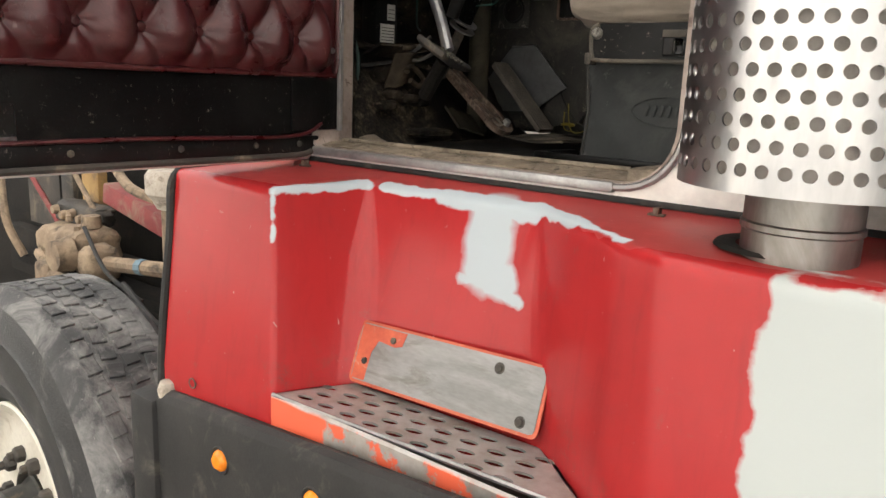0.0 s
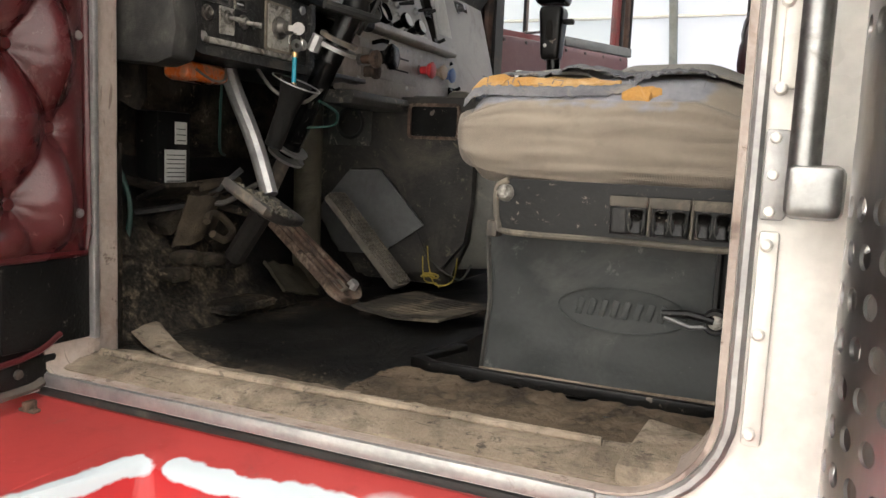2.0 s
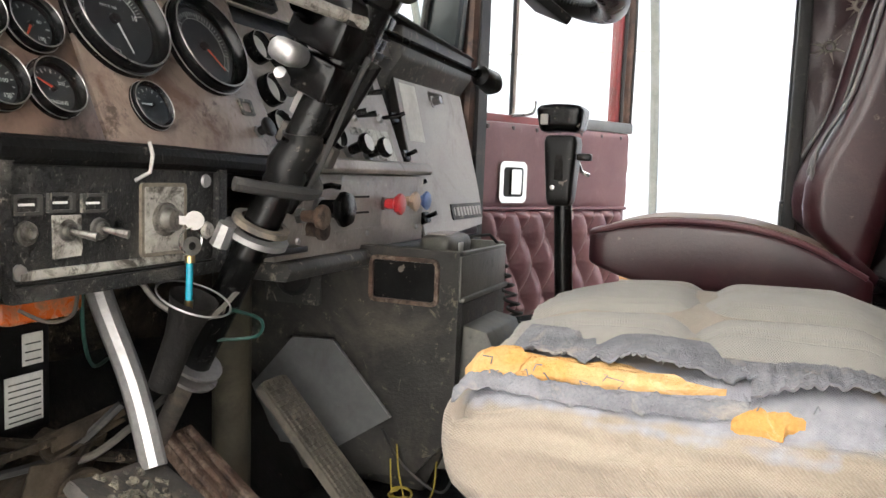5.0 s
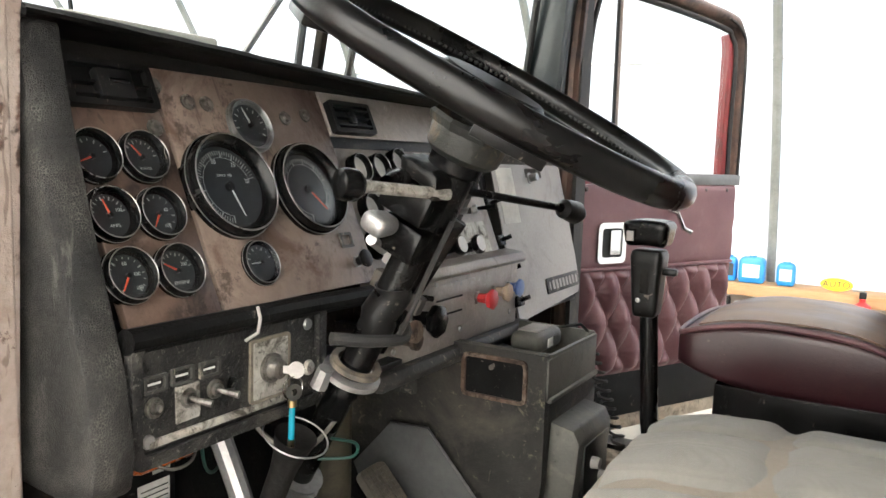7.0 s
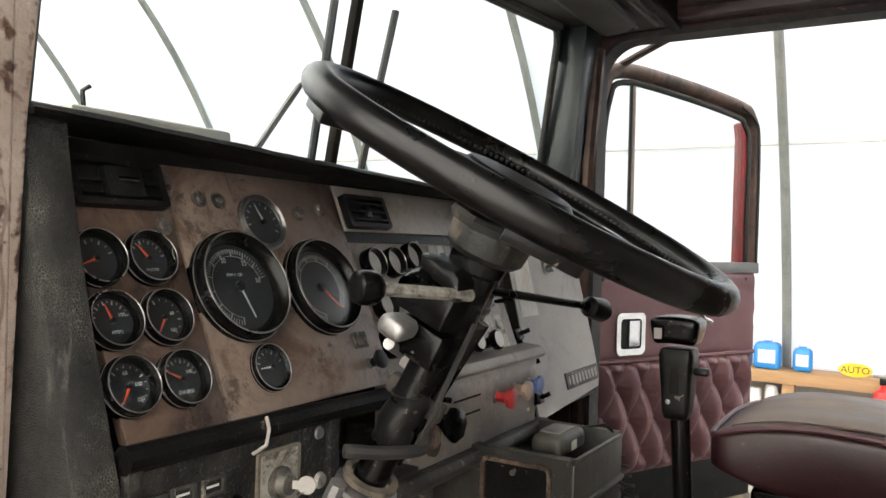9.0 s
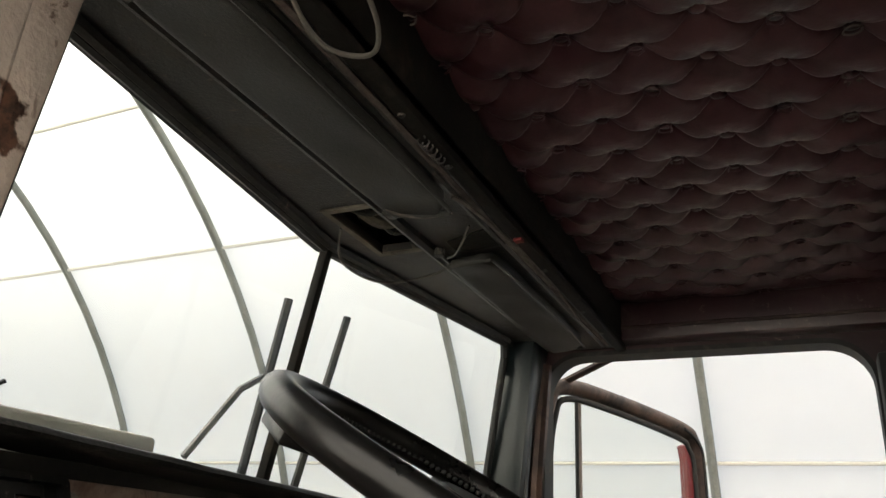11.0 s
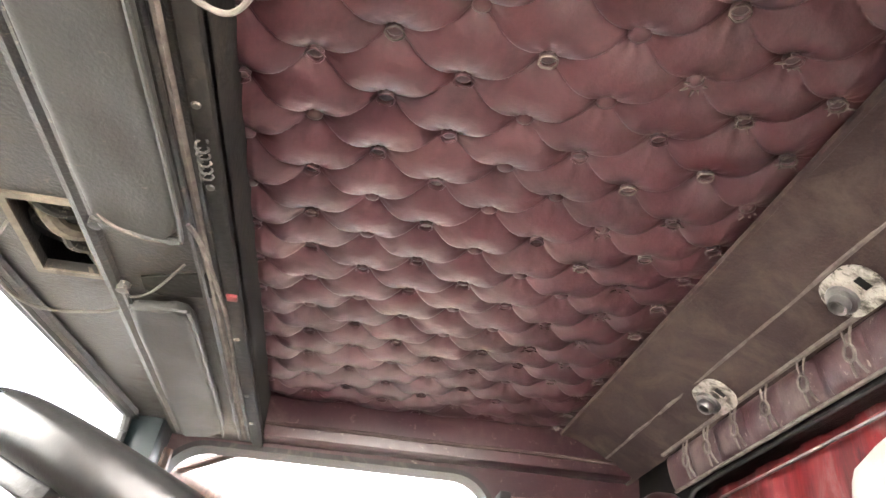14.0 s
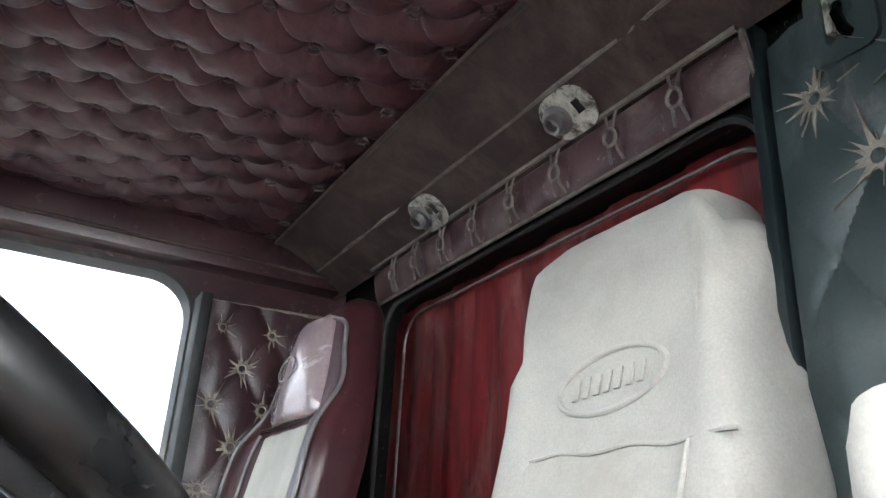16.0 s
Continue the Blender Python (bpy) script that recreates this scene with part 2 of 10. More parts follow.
# base lightened towards silver to carry the headrest's bright reflection
M["plum"] = surf("plum vinyl with its sheen in a pale base", (0.25, 0.18, 0.197), (0.31, 0.24, 0.25), 0.2, scale=6, fine=240, bump=0.06, dirt=(0.36, 0.31, 0.315), dirt_at=(0.55, 0.78), dirt_scale=9, spec=0.9, coat=0.5)
M["floor_dirt"] = surf("trodden brown dirt", (0.15, 0.115, 0.08), (0.075, 0.058, 0.042), 0.9, scale=14, fine=260, bump=0.8, bump_scale=120, dirt=(0.03, 0.025, 0.02), dirt_at=(0.52, 0.68), dirt_scale=16, spec=0.15)
M["steel"] = surf("dull steel", (0.42, 0.42, 0.41), (0.30, 0.30, 0.295), 0.36, 1.0, scale=20, fine=160, bump=0.06, dirt=(0.16, 0.15, 0.14), dirt_at=(0.55, 0.75), dirt_scale=30)
M["muffler"] = surf("dusty muffler steel", (0.50, 0.47, 0.43), (0.40, 0.37, 0.33), 0.6, 0.25, scale=9, fine=80, bump=0.05, dirt=(0.25, 0.21, 0.17), dirt_at=(0.55, 0.75), dirt_scale=9)
M["dull_pipe"] = surf("dull stained exhaust pipe", (0.36, 0.345, 0.32), (0.24, 0.23, 0.215), 0.38, 1.0, scale=10, fine=80, bump=0.08, stretch=(1, 1, 0.4), dirt=(0.17, 0.15, 0.125), dirt_at=(0.50, 0.70), dirt_scale=9)
M["stainless"] = surf("stained stainless steel", (0.66, 0.65, 0.63), (0.5, 0.5, 0.5), 0.30, 1.0, scale=10, fine=60, bump=0.04, stretch=(1, 1, 0.25), dirt=(0.42, 0.44, 0.5), dirt_at=(0.58, 0.7), dirt_scale=8)
M["alum"] = surf("dull aluminium", (0.50, 0.49, 0.48), (0.34, 0.335, 0.33), 0.5, 0.85, scale=14, fine=150, bump=0.12, dirt=(0.2, 0.18, 0.15), dirt_at=(0.6, 0.75), dirt_scale=18)
M["chrome"] = surf("chrome", (0.75, 0.75, 0.75), (0.62, 0.61, 0.6), 0.15, 1.0, scale=20, fine=160, bump=0.03, dirt=(0.25, 0.22, 0.18), dirt_at=(0.6, 0.8), dirt_scale=40)
M["rubber_dusty"] = surf("dusty studded rubber", (0.075, 0.066, 0.054), (0.12, 0.106, 0.085), 0.8, scale=14, fine=200, bump=0.3, dirt=(0.20, 0.17, 0.13), dirt_at=(0.5, 0.7), dirt_scale=20)
M["galv"] = surf("grey sheet metal", (0.17, 0.172, 0.17), (0.13, 0.132, 0.13), 0.38, 0.4, scale=5, fine=100, bump=0.05, dirt=(0.08, 0.074, 0.065), dirt_at=(0.55, 0.75), dirt_scale=9)
M["rust_wood"] = surf("stained woodgrain dash panel", (0.120, 0.078, 0.058), (0.052, 0.032, 0.024), 0.45, scale=26, fine=110, bump=0.2, dirt=(0.20, 0.155, 0.128), dirt_at=(0.53, 0.68), dirt_scale=9, specks=(0.020, 0.013, 0.010), speck_at=(0.54, 0.62), speck_scale=26)
M["mid_panel"] = surf("rubbed brown dash panel", (0.205, 0.158, 0.130), (0.135, 0.099, 0.079), 0.42, scale=7, fine=150, bump=0.2, dirt=(0.078, 0.047, 0.033), dirt_at=(0.52, 0.66), dirt_scale=9, specks=(0.040, 0.025, 0.018), speck_at=(0.56, 0.64), speck_scale=20)
M["grey_panel"] = surf("grey brown dash panel", (0.335, 0.300, 0.272), (0.255, 0.226, 0.205), 0.40, scale=10, fine=160, bump=0.15, dirt=(0.135, 0.115, 0.100), dirt_at=(0.54, 0.74), dirt_scale=12, specks=(0.47, 0.43, 0.38), speck_at=(0.59, 0.68), speck_scale=55)
M["grey_plastic"] = surf("warm grey plastic", (0.36, 0.337, 0.315), (0.30, 0.28, 0.264), 0.42, scale=5, fine=220, bump=0.1, dirt=(0.20, 0.185, 0.17), dirt_at=(0.55, 0.75), dirt_scale=9)
M["dark_grey"] = surf("dark grey plastic", (0.038, 0.037, 0.035), (0.062, 0.06, 0.056), 0.42, scale=9, fine=200, bump=0.15, dirt=(0.10, 0.092, 0.08), dirt_at=(0.58, 0.8), dirt_scale=14, specks=(0.3, 0.27, 0.22), speck_at=(0.56, 0.66), speck_scale=60, spec=0.22)
M["doghouse"] = surf("dusty black engine cover", (0.018, 0.0172, 0.0157), (0.036, 0.034, 0.0305), 0.5, scale=8, fine=200, bump=0.4, dirt=(0.078, 0.069, 0.055), dirt_at=(0.5, 0.75), dirt_scale=7, specks=(0.17, 0.15, 0.11), speck_at=(0.57, 0.67), speck_scale=40, spec=0.3)
M["rust"] = surf("rusty metal", (0.135, 0.083, 0.058), (0.050, 0.033, 0.025), 0.75, 0.2, scale=26, fine=200, bump=0.5, dirt=(0.25, 0.195, 0.15), dirt_at=(0.50, 0.66), dirt_scale=34, specks=(0.02, 0.014, 0.011), speck_at=(0.56, 0.64), speck_scale=50)
M["bezel"] = surf("satin metal of the bezel highlight rings", (0.40, 0.39, 0.375), (0.25, 0.24, 0.23), 0.3, 0.85, scale=20, fine=160, bump=0.04, dirt=(0.07, 0.062, 0.052), dirt_at=(0.54, 0.74), dirt_scale=30)
M["tarnish"] = surf("tarnished nickel", (0.26, 0.245, 0.22), (0.16, 0.15, 0.135), 0.42, 0.8, scale=40, fine=200, bump=0.15, dirt=(0.06, 0.053, 0.045), dirt_at=(0.48, 0.64), dirt_scale=60)
M["worn_plate"] = surf("dirty bare switch plate", (0.52, 0.50, 0.45), (0.36, 0.34, 0.30), 0.5, 0.35, scale=24, fine=200, bump=0.25, dirt=(0.075, 0.066, 0.055), dirt_at=(0.48, 0.62), dirt_scale=38, specks=(0.03, 0.027, 0.022), speck_at=(0.56, 0.64), speck_scale=90)
M["post_pale"] = surf("scuffed pale door post paint", (0.60, 0.575, 0.53), (0.50, 0.475, 0.43), 0.45, scale=8, fine=120, bump=0.2, dirt=(0.30, 0.265, 0.22), dirt_at=(0.54, 0.72), dirt_scale=14, specks=(0.10, 0.075, 0.055), speck_at=(0.62, 0.67), speck_scale=24)
M["kick_alum"] = surf("scratched dull aluminium", (0.36, 0.36, 0.355), (0.25, 0.25, 0.245), 0.5, 0.6, scale=10, fine=120, bump=0.12, stretch=(0.5, 1, 2), dirt=(0.19, 0.18, 0.165), dirt_at=(0.52, 0.72), dirt_scale=14)
M["white_dial"] = surf("white plastic", (0.72, 0.71, 0.69), (0.62, 0.61, 0.6), 0.4, scale=10, fine=80, bump=0.02)
M["dial"] = surf("black dial face", (0.018, 0.0205, 0.024), (0.032, 0.036, 0.041), 0.45, scale=20, fine=100, bump=0.0)
M["dial_dim"] = surf("dusty dial ink", (0.46, 0.47, 0.455), (0.38, 0.39, 0.375), 0.6, bump=0.0)
M["dial_ink"] = surf("pale dial ink", (0.75, 0.76, 0.74), (0.65, 0.66, 0.64), 0.6, bump=0.0)
M["needle"] = surf("orange red needle", (0.75, 0.09, 0.03), (0.65, 0.07, 0.03), 0.5, bump=0.0)
M["paper"] = surf("white label paper", (0.68, 0.67, 0.63), (0.58, 0.57, 0.53), 0.7, scale=15, fine=90, bump=0.05, dirt=(0.4, 0.37, 0.3), dirt_at=(0.6, 0.8))
M["cloth_white"] = surf("pale cloth backrest", (0.50, 0.48, 0.428), (0.415, 0.40, 0.362), 0.9, scale=4, fine=380, bump=0.12, bump_scale=450, dirt=(0.31, 0.285, 0.245), dirt_at=(0.50, 0.78), dirt_scale=5, spec=0.2, sheen=0.2)
M["cloth_blue"] = surf("frayed blue grey cloth", (0.225, 0.227, 0.243), (0.155, 0.158, 0.172), 0.95, scale=30, fine=500, bump=0.7, bump_scale=420, spec=0.15, dirt=(0.30, 0.275, 0.24), dirt_at=(0.54, 0.72), dirt_scale=26)
M["foam"] = surf("orange seat foam", (0.50, 0.27, 0.085), (0.56, 0.38, 0.19), 0.95, scale=18, fine=350, bump=0.7, bump_scale=250, spec=0.1, dirt=(0.62, 0.46, 0.30), dirt_at=(0.52, 0.70), dirt_scale=22)
M["base_vinyl"] = surf("dusty black seat skirt", (0.017, 0.020, 0.0205), (0.032, 0.036, 0.0355), 0.5, scale=5, fine=160, bump=0.1, dirt=(0.072, 0.074, 0.070), dirt_at=(0.52, 0.8), dirt_scale=7, specks=(0.16, 0.155, 0.145), speck_at=(0.60, 0.72), speck_scale=26, spec=0.35)
# grey is raised to carry the silver highlight along the piping
M["piping"] = surf("grey piping with its highlight in the colour", (0.19, 0.18, 0.18), (0.13, 0.125, 0.125), 0.35, scale=20, bump=0.05)
M["orange_lens"] = surf("orange lens", (0.50, 0.12, 0.025), (0.33, 0.08, 0.025), 0.25, scale=40, bump=0.1, dirt=(0.16, 0.09, 0.055), dirt_at=(0.48, 0.66), dirt_scale=50)
M["amber"] = surf("amber lens", (0.95, 0.30, 0.01), (0.85, 0.22, 0.01), 0.25, scale=40, bump=0.1)
M["fob"] = surf("teal blue key fob", (0.01, 0.22, 0.30), (0.01, 0.16, 0.26), 0.25, bump=0.0)
M["brass"] = surf("brass", (0.55, 0.42, 0.2), (0.45, 0.33, 0.16), 0.3, 1.0, scale=60, bump=0.05)
M["red_knob"] = surf("red plastic knob", (0.55, 0.03, 0.04), (0.45, 0.05, 0.05), 0.35, bump=0.03)
M["tan_knob"] = surf("tan plastic knob", (0.55, 0.42, 0.3), (0.45, 0.33, 0.24), 0.45, bump=0.03)
M["blue_knob"] = surf("blue plastic knob", (0.10, 0.16, 0.42), (0.12, 0.2, 0.45), 0.4, bump=0.03)
M["blue_jug"] = surf("blue plastic jug", (0.02, 0.24, 0.62), (0.02, 0.2, 0.55), 0.35, bump=0.02)
M["red_shop"] = surf("red enamel", (0.6, 0.03, 0.03), (0.5, 0.02, 0.02), 0.3, bump=0.02)
M["yellow"] = surf("yellow sign plastic", (0.85, 0.62, 0.02), (0.75, 0.52, 0.02), 0.4, bump=0.02)
M["wood"] = surf("raw pine board", (0.42, 0.25, 0.12), (0.34, 0.19, 0.085), 0.7, scale=5, fine=60, stretch=(0.4, 6, 6), bump=0.15)
M["copper"] = surf("bare brown metal", (0.12, 0.068, 0.05), (0.055, 0.034, 0.028), 0.36, 0.4, scale=12, fine=160, bump=0.15, dirt=(0.022, 0.019, 0.018), dirt_at=(0.48, 0.66), dirt_scale=16, specks=(0.2, 0.14, 0.1), speck_at=(0.62, 0.72), speck_scale=50)
M["red_edge"] = surf("red door edge paint", (0.20, 0.016, 0.018), (0.15, 0.012, 0.015), 0.35, bump=0.04, dirt=(0.09, 0.03, 0.028), dirt_at=(0.5, 0.7), dirt_scale=14)
M["teal_pillar"] = surf("black green pillar trim", (0.008, 0.0135, 0.015), (0.015, 0.023, 0.025), 0.3, scale=8, fine=140, bump=0.1)
M["rail_pale"] = surf("pale rail pipe", (0.66, 0.635, 0.57), (0.58, 0.555, 0.50), 0.5, scale=4, fine=60, bump=0.05)
M["tent_pipe"] = surf("galvanised tent pipe", (0.30, 0.31, 0.29), (0.24, 0.25, 0.23), 0.5, 0.6, scale=4, fine=60, bump=0.05)
M["ground"] = surf("dusty concrete", (0.25, 0.235, 0.21), (0.18, 0.17, 0.15), 0.85, scale=1.2, fine=60, bump=0.3, dirt=(0.12, 0.105, 0.085), dirt_at=(0.5, 0.7), dirt_scale=2)
M["shop_wall"] = surf("pale shop board", (0.5, 0.47, 0.42), (0.4, 0.37, 0.33), 0.8, scale=2, fine=40, bump=0.1)
M["tyre"] = surf("dusty tyre rubber", (0.035, 0.036, 0.038), (0.09, 0.09, 0.09), 0.7, scale=7, fine=160, bump=0.3, dirt=(0.30, 0.295, 0.285), dirt_at=(0.44, 0.70), dirt_scale=7, specks=(0.42, 0.40, 0.37), speck_at=(0.60, 0.70), speck_scale=30)
M["tyre_side"] = surf("black tyre sidewall", (0.016, 0.0165, 0.018), (0.032, 0.033, 0.035), 0.42, scale=9, fine=160, bump=0.3, dirt=(0.22, 0.215, 0.205), dirt_at=(0.58, 0.76), dirt_scale=11, specks=(0.40, 0.385, 0.36), speck_at=(0.63, 0.72), speck_scale=30)
M["band_blue"] = surf("faded blue band", (0.10, 0.20, 0.27), (0.16, 0.23, 0.27), 0.6, bump=0.05)
M["rim"] = surf("cream wheel paint", (0.72, 0.69, 0.60), (0.64, 0.60, 0.51), 0.4, scale=10, fine=90, bump=0.06, dirt=(0.34, 0.29, 0.21), dirt_at=(0.60, 0.78), dirt_scale=14)
M["cast"] = surf("dusty cast metal", (0.34, 0.255, 0.17), (0.22, 0.16, 0.11), 0.85, scale=14, fine=140, bump=0.5, dirt=(0.08, 0.065, 0.05), dirt_at=(0.5, 0.68), dirt_scale=16)
M["tan_cloth"] = surf("dusty tan cloth", (0.095, 0.073, 0.050), (0.05, 0.040, 0.029), 0.9, scale=14, fine=300, bump=0.5, dirt=(0.03, 0.025, 0.02), dirt_at=(0.54, 0.72), dirt_scale=14, spec=0.15)
M["olive_post"] = surf("grimy olive paint", (0.060, 0.052, 0.034), (0.038, 0.034, 0.024), 0.7, scale=10, fine=160, bump=0.2, dirt=(0.02, 0.018, 0.014), dirt_at=(0.5, 0.72), dirt_scale=12, spec=0.25)
M["heel_rubber"] = surf("dusty heel rubber", (0.030, 0.027, 0.022), (0.055, 0.048, 0.038), 0.85, scale=12, fine=240, bump=0.4, dirt=(0.15, 0.125, 0.092), dirt_at=(0.48, 0.66), dirt_scale=13, spec=0.2)
M["crumbs"] = surf("dried crumbs of dirt", (0.19, 0.17, 0.13), (0.075, 0.075, 0.066), 0.9, scale=60, fine=260, bump=0.8, dirt=(0.04, 0.036, 0.03), dirt_at=(0.50, 0.62), dirt_scale=45, spec=0.15)
M["chassis"] = surf("oily chassis", (0.03, 0.027, 0.024), (0.07, 0.06, 0.05), 0.7, scale=8, fine=120, bump=0.4, dirt=(0.2, 0.165, 0.12), dirt_at=(0.52, 0.72), dirt_scale=9)
M["chassis_red"] = surf("dusty red chassis paint", (0.26, 0.035, 0.035), (0.18, 0.03, 0.03), 0.6, scale=8, fine=120, bump=0.2, dirt=(0.25, 0.19, 0.14), dirt_at=(0.5, 0.7), dirt_scale=10)
M["pump_white"] = surf("grubby cream canister", (0.5, 0.45, 0.38), (0.36, 0.31, 0.25), 0.6, scale=12, fine=120, bump=0.2, dirt=(0.13, 0.1, 0.075), dirt_at=(0.5, 0.66), dirt_scale=18)
M["ochre"] = surf("ochre bracket paint", (0.42, 0.26, 0.09), (0.32, 0.19, 0.07), 0.6, scale=12, bump=0.2, dirt=(0.16, 0.12, 0.08), dirt_at=(0.5, 0.7), dirt_scale=12)
M["hub"] = surf("greasy rusty hub", (0.016, 0.0175, 0.0155), (0.034, 0.034, 0.029), 0.5, 0.2, scale=14, fine=160, bump=0.3, dirt=(0.13, 0.095, 0.065), dirt_at=(0.54, 0.68), dirt_scale=18, specks=(0.25, 0.2, 0.15), speck_at=(0.60, 0.70), speck_scale=60)
# near-black for dark parts, and for gaps where it stands in for shade
M["bay_black"] = surf("deep black of dark parts and shaded gaps", (0.006, 0.0055, 0.005), (0.016, 0.014, 0.012), 0.8, scale=6, fine=90, bump=0.5, dirt=(0.05, 0.04, 0.03), dirt_at=(0.56, 0.74), dirt_scale=7, spec=0.2)
M["wire_green"] = surf("green wire", (0.012, 0.055, 0.043), (0.009, 0.042, 0.035), 0.5, bump=0)
M["wire_yellow"] = surf("yellow wire", (0.33, 0.25, 0.03), (0.25, 0.19, 0.03), 0.5, bump=0)
M["wire_grey"] = surf("grey cable", (0.125, 0.115, 0.10), (0.085, 0.079, 0.068), 0.6, bump=0)
M["red_tag"] = surf("red tag", (0.16, 0.012, 0.012), (0.11, 0.010, 0.010), 0.7, bump=0)


def crackled_leather():
    """Black grained vinyl with fine pale cracks in scuffed areas."""
    m, nt, p = nodes_of("crackled black dash vinyl")
    vec = object_coords(nt)
    vor = nt.nodes.new("ShaderNodeTexVoronoi")
    vor.feature = "DISTANCE_TO_EDGE"
    vor.inputs["Scale"].default_value = 430
    warp = nt.nodes.new("ShaderNodeTexNoise")
    warp.inputs["Scale"].default_value, warp.inputs["Detail"].default_value = 60, 4
    link(nt, vec, warp.inputs["Vector"])
    add = nt.nodes.new("ShaderNodeVectorMath")
    add.operation = "MULTIPLY_ADD"
    link(nt, warp.outputs["Color"], add.inputs[0])
    add.inputs[1].default_value = (0.006, 0.006, 0.006)
    link(nt, vec, add.inputs[2])
    link(nt, add.outputs[0], vor.inputs["Vector"])
    line = ramp(nt, vor.outputs["Distance"], 0.02, 0.10, (1, 1, 1, 1), (0, 0, 0, 1))
    area = ramp(nt, noise_tex(nt, vec, 14, 6, 0.7, 0.5), 0.46, 0.68)
    f = math_node(nt, "MULTIPLY", line, area)
    col = mix(nt, ramp(nt, noise_tex(nt, vec, 8, 6, 0.65), 0.35, 0.7), (0.010, 0.010, 0.0098), (0.030, 0.029, 0.027))
    col = mix(nt, math_node(nt, "MULTIPLY", f, 0.75), col, (0.17, 0.16, 0.142))
    streak = ramp(nt, noise_tex(nt, object_coords(nt, (1, 1, 0.25)), 36, 5, 0.7, 0.8), 0.62, 0.70)
    col = mix(nt, math_node(nt, "MULTIPLY", streak, 0.5), col, (0.11, 0.105, 0.094))
    link(nt, col, p.inputs["Base Color"])
    p.inputs["Roughness"].default_value = 0.52
    p.inputs["Specular IOR Level"].default_value = 0.25
    b = nt.nodes.new("ShaderNodeBump")
    b.inputs["Strength"].default_value, b.inputs["Distance"].default_value = 0.7, 0.002
    link(nt, math_node(nt, "ADD", vor.outputs["Distance"], math_node(nt, "MULTIPLY", noise_tex(nt, vec, 90, 4), 0.6)), b.inputs["Height"])
    link(nt, b.outputs[0], p.inputs["Normal"])
    return m


def trodden_mat():
    """Black rubber mat with tan grit trodden in along the sill, the toe board and the pedals."""
    m, nt, p = nodes_of("black floor mat with trodden grit")
    vec = object_coords(nt)
    flat = object_coords(nt, (1, 1, 0.0))
    grit = ramp(nt, noise_tex(nt, vec, 20, 9, 0.78, 0.6), 0.47, 0.60)
    fine = ramp(nt, noise_tex(nt, vec, 120, 5, 0.7), 0.42, 0.66)
    zone = 0.0
    for a, b, w, edge in (((-0.34, 0.27, 0), (-0.10, 0.215, 0), 0.030, 0.06), ((-0.10, 0.215, 0), (0.46, 0.235, 0), 0.030, 0.07),
                          ((-0.36, 0.25, 0), (-0.38, 0.50, 0), 0.040, 0.08), ((-0.30, 0.50, 0), (-0.27, 0.66, 0), 0.030, 0.07),
                          ((-0.16, 0.66, 0), (-0.02, 0.76, 0), 0.040, 0.10)):
        zone = math_node(nt, "MAXIMUM", zone, stroke_mask(nt, flat, a, b, w, edge, 0.05, 11))
    f = math_node(nt, "MULTIPLY", zone, math_node(nt, "ADD", math_node(nt, "MULTIPLY", grit, 0.75), math_node(nt, "MULTIPLY", fine, 0.3)), clamp=True)
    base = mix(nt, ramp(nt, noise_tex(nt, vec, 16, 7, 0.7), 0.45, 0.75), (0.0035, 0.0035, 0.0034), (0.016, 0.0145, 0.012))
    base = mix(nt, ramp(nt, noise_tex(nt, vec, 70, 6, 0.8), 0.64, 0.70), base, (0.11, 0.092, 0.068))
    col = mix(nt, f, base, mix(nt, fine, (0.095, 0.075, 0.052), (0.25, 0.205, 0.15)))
    link(nt, col, p.inputs["Base Color"])
    link(nt, math_node(nt, "ADD", 0.62, math_node(nt, "MULTIPLY", f, 0.3)), p.inputs["Roughness"])
    p.inputs["Specular IOR Level"].default_value = 0.2
    b = nt.nodes.new("ShaderNodeBump")
    b.inputs["Strength"].default_value, b.inputs["Distance"].default_value = 0.8, 0.005
    link(nt, noise_tex(nt, vec, 90, 6, 0.7), b.inputs["Height"])
    link(nt, b.outputs[0], p.inputs["Normal"])
    return m


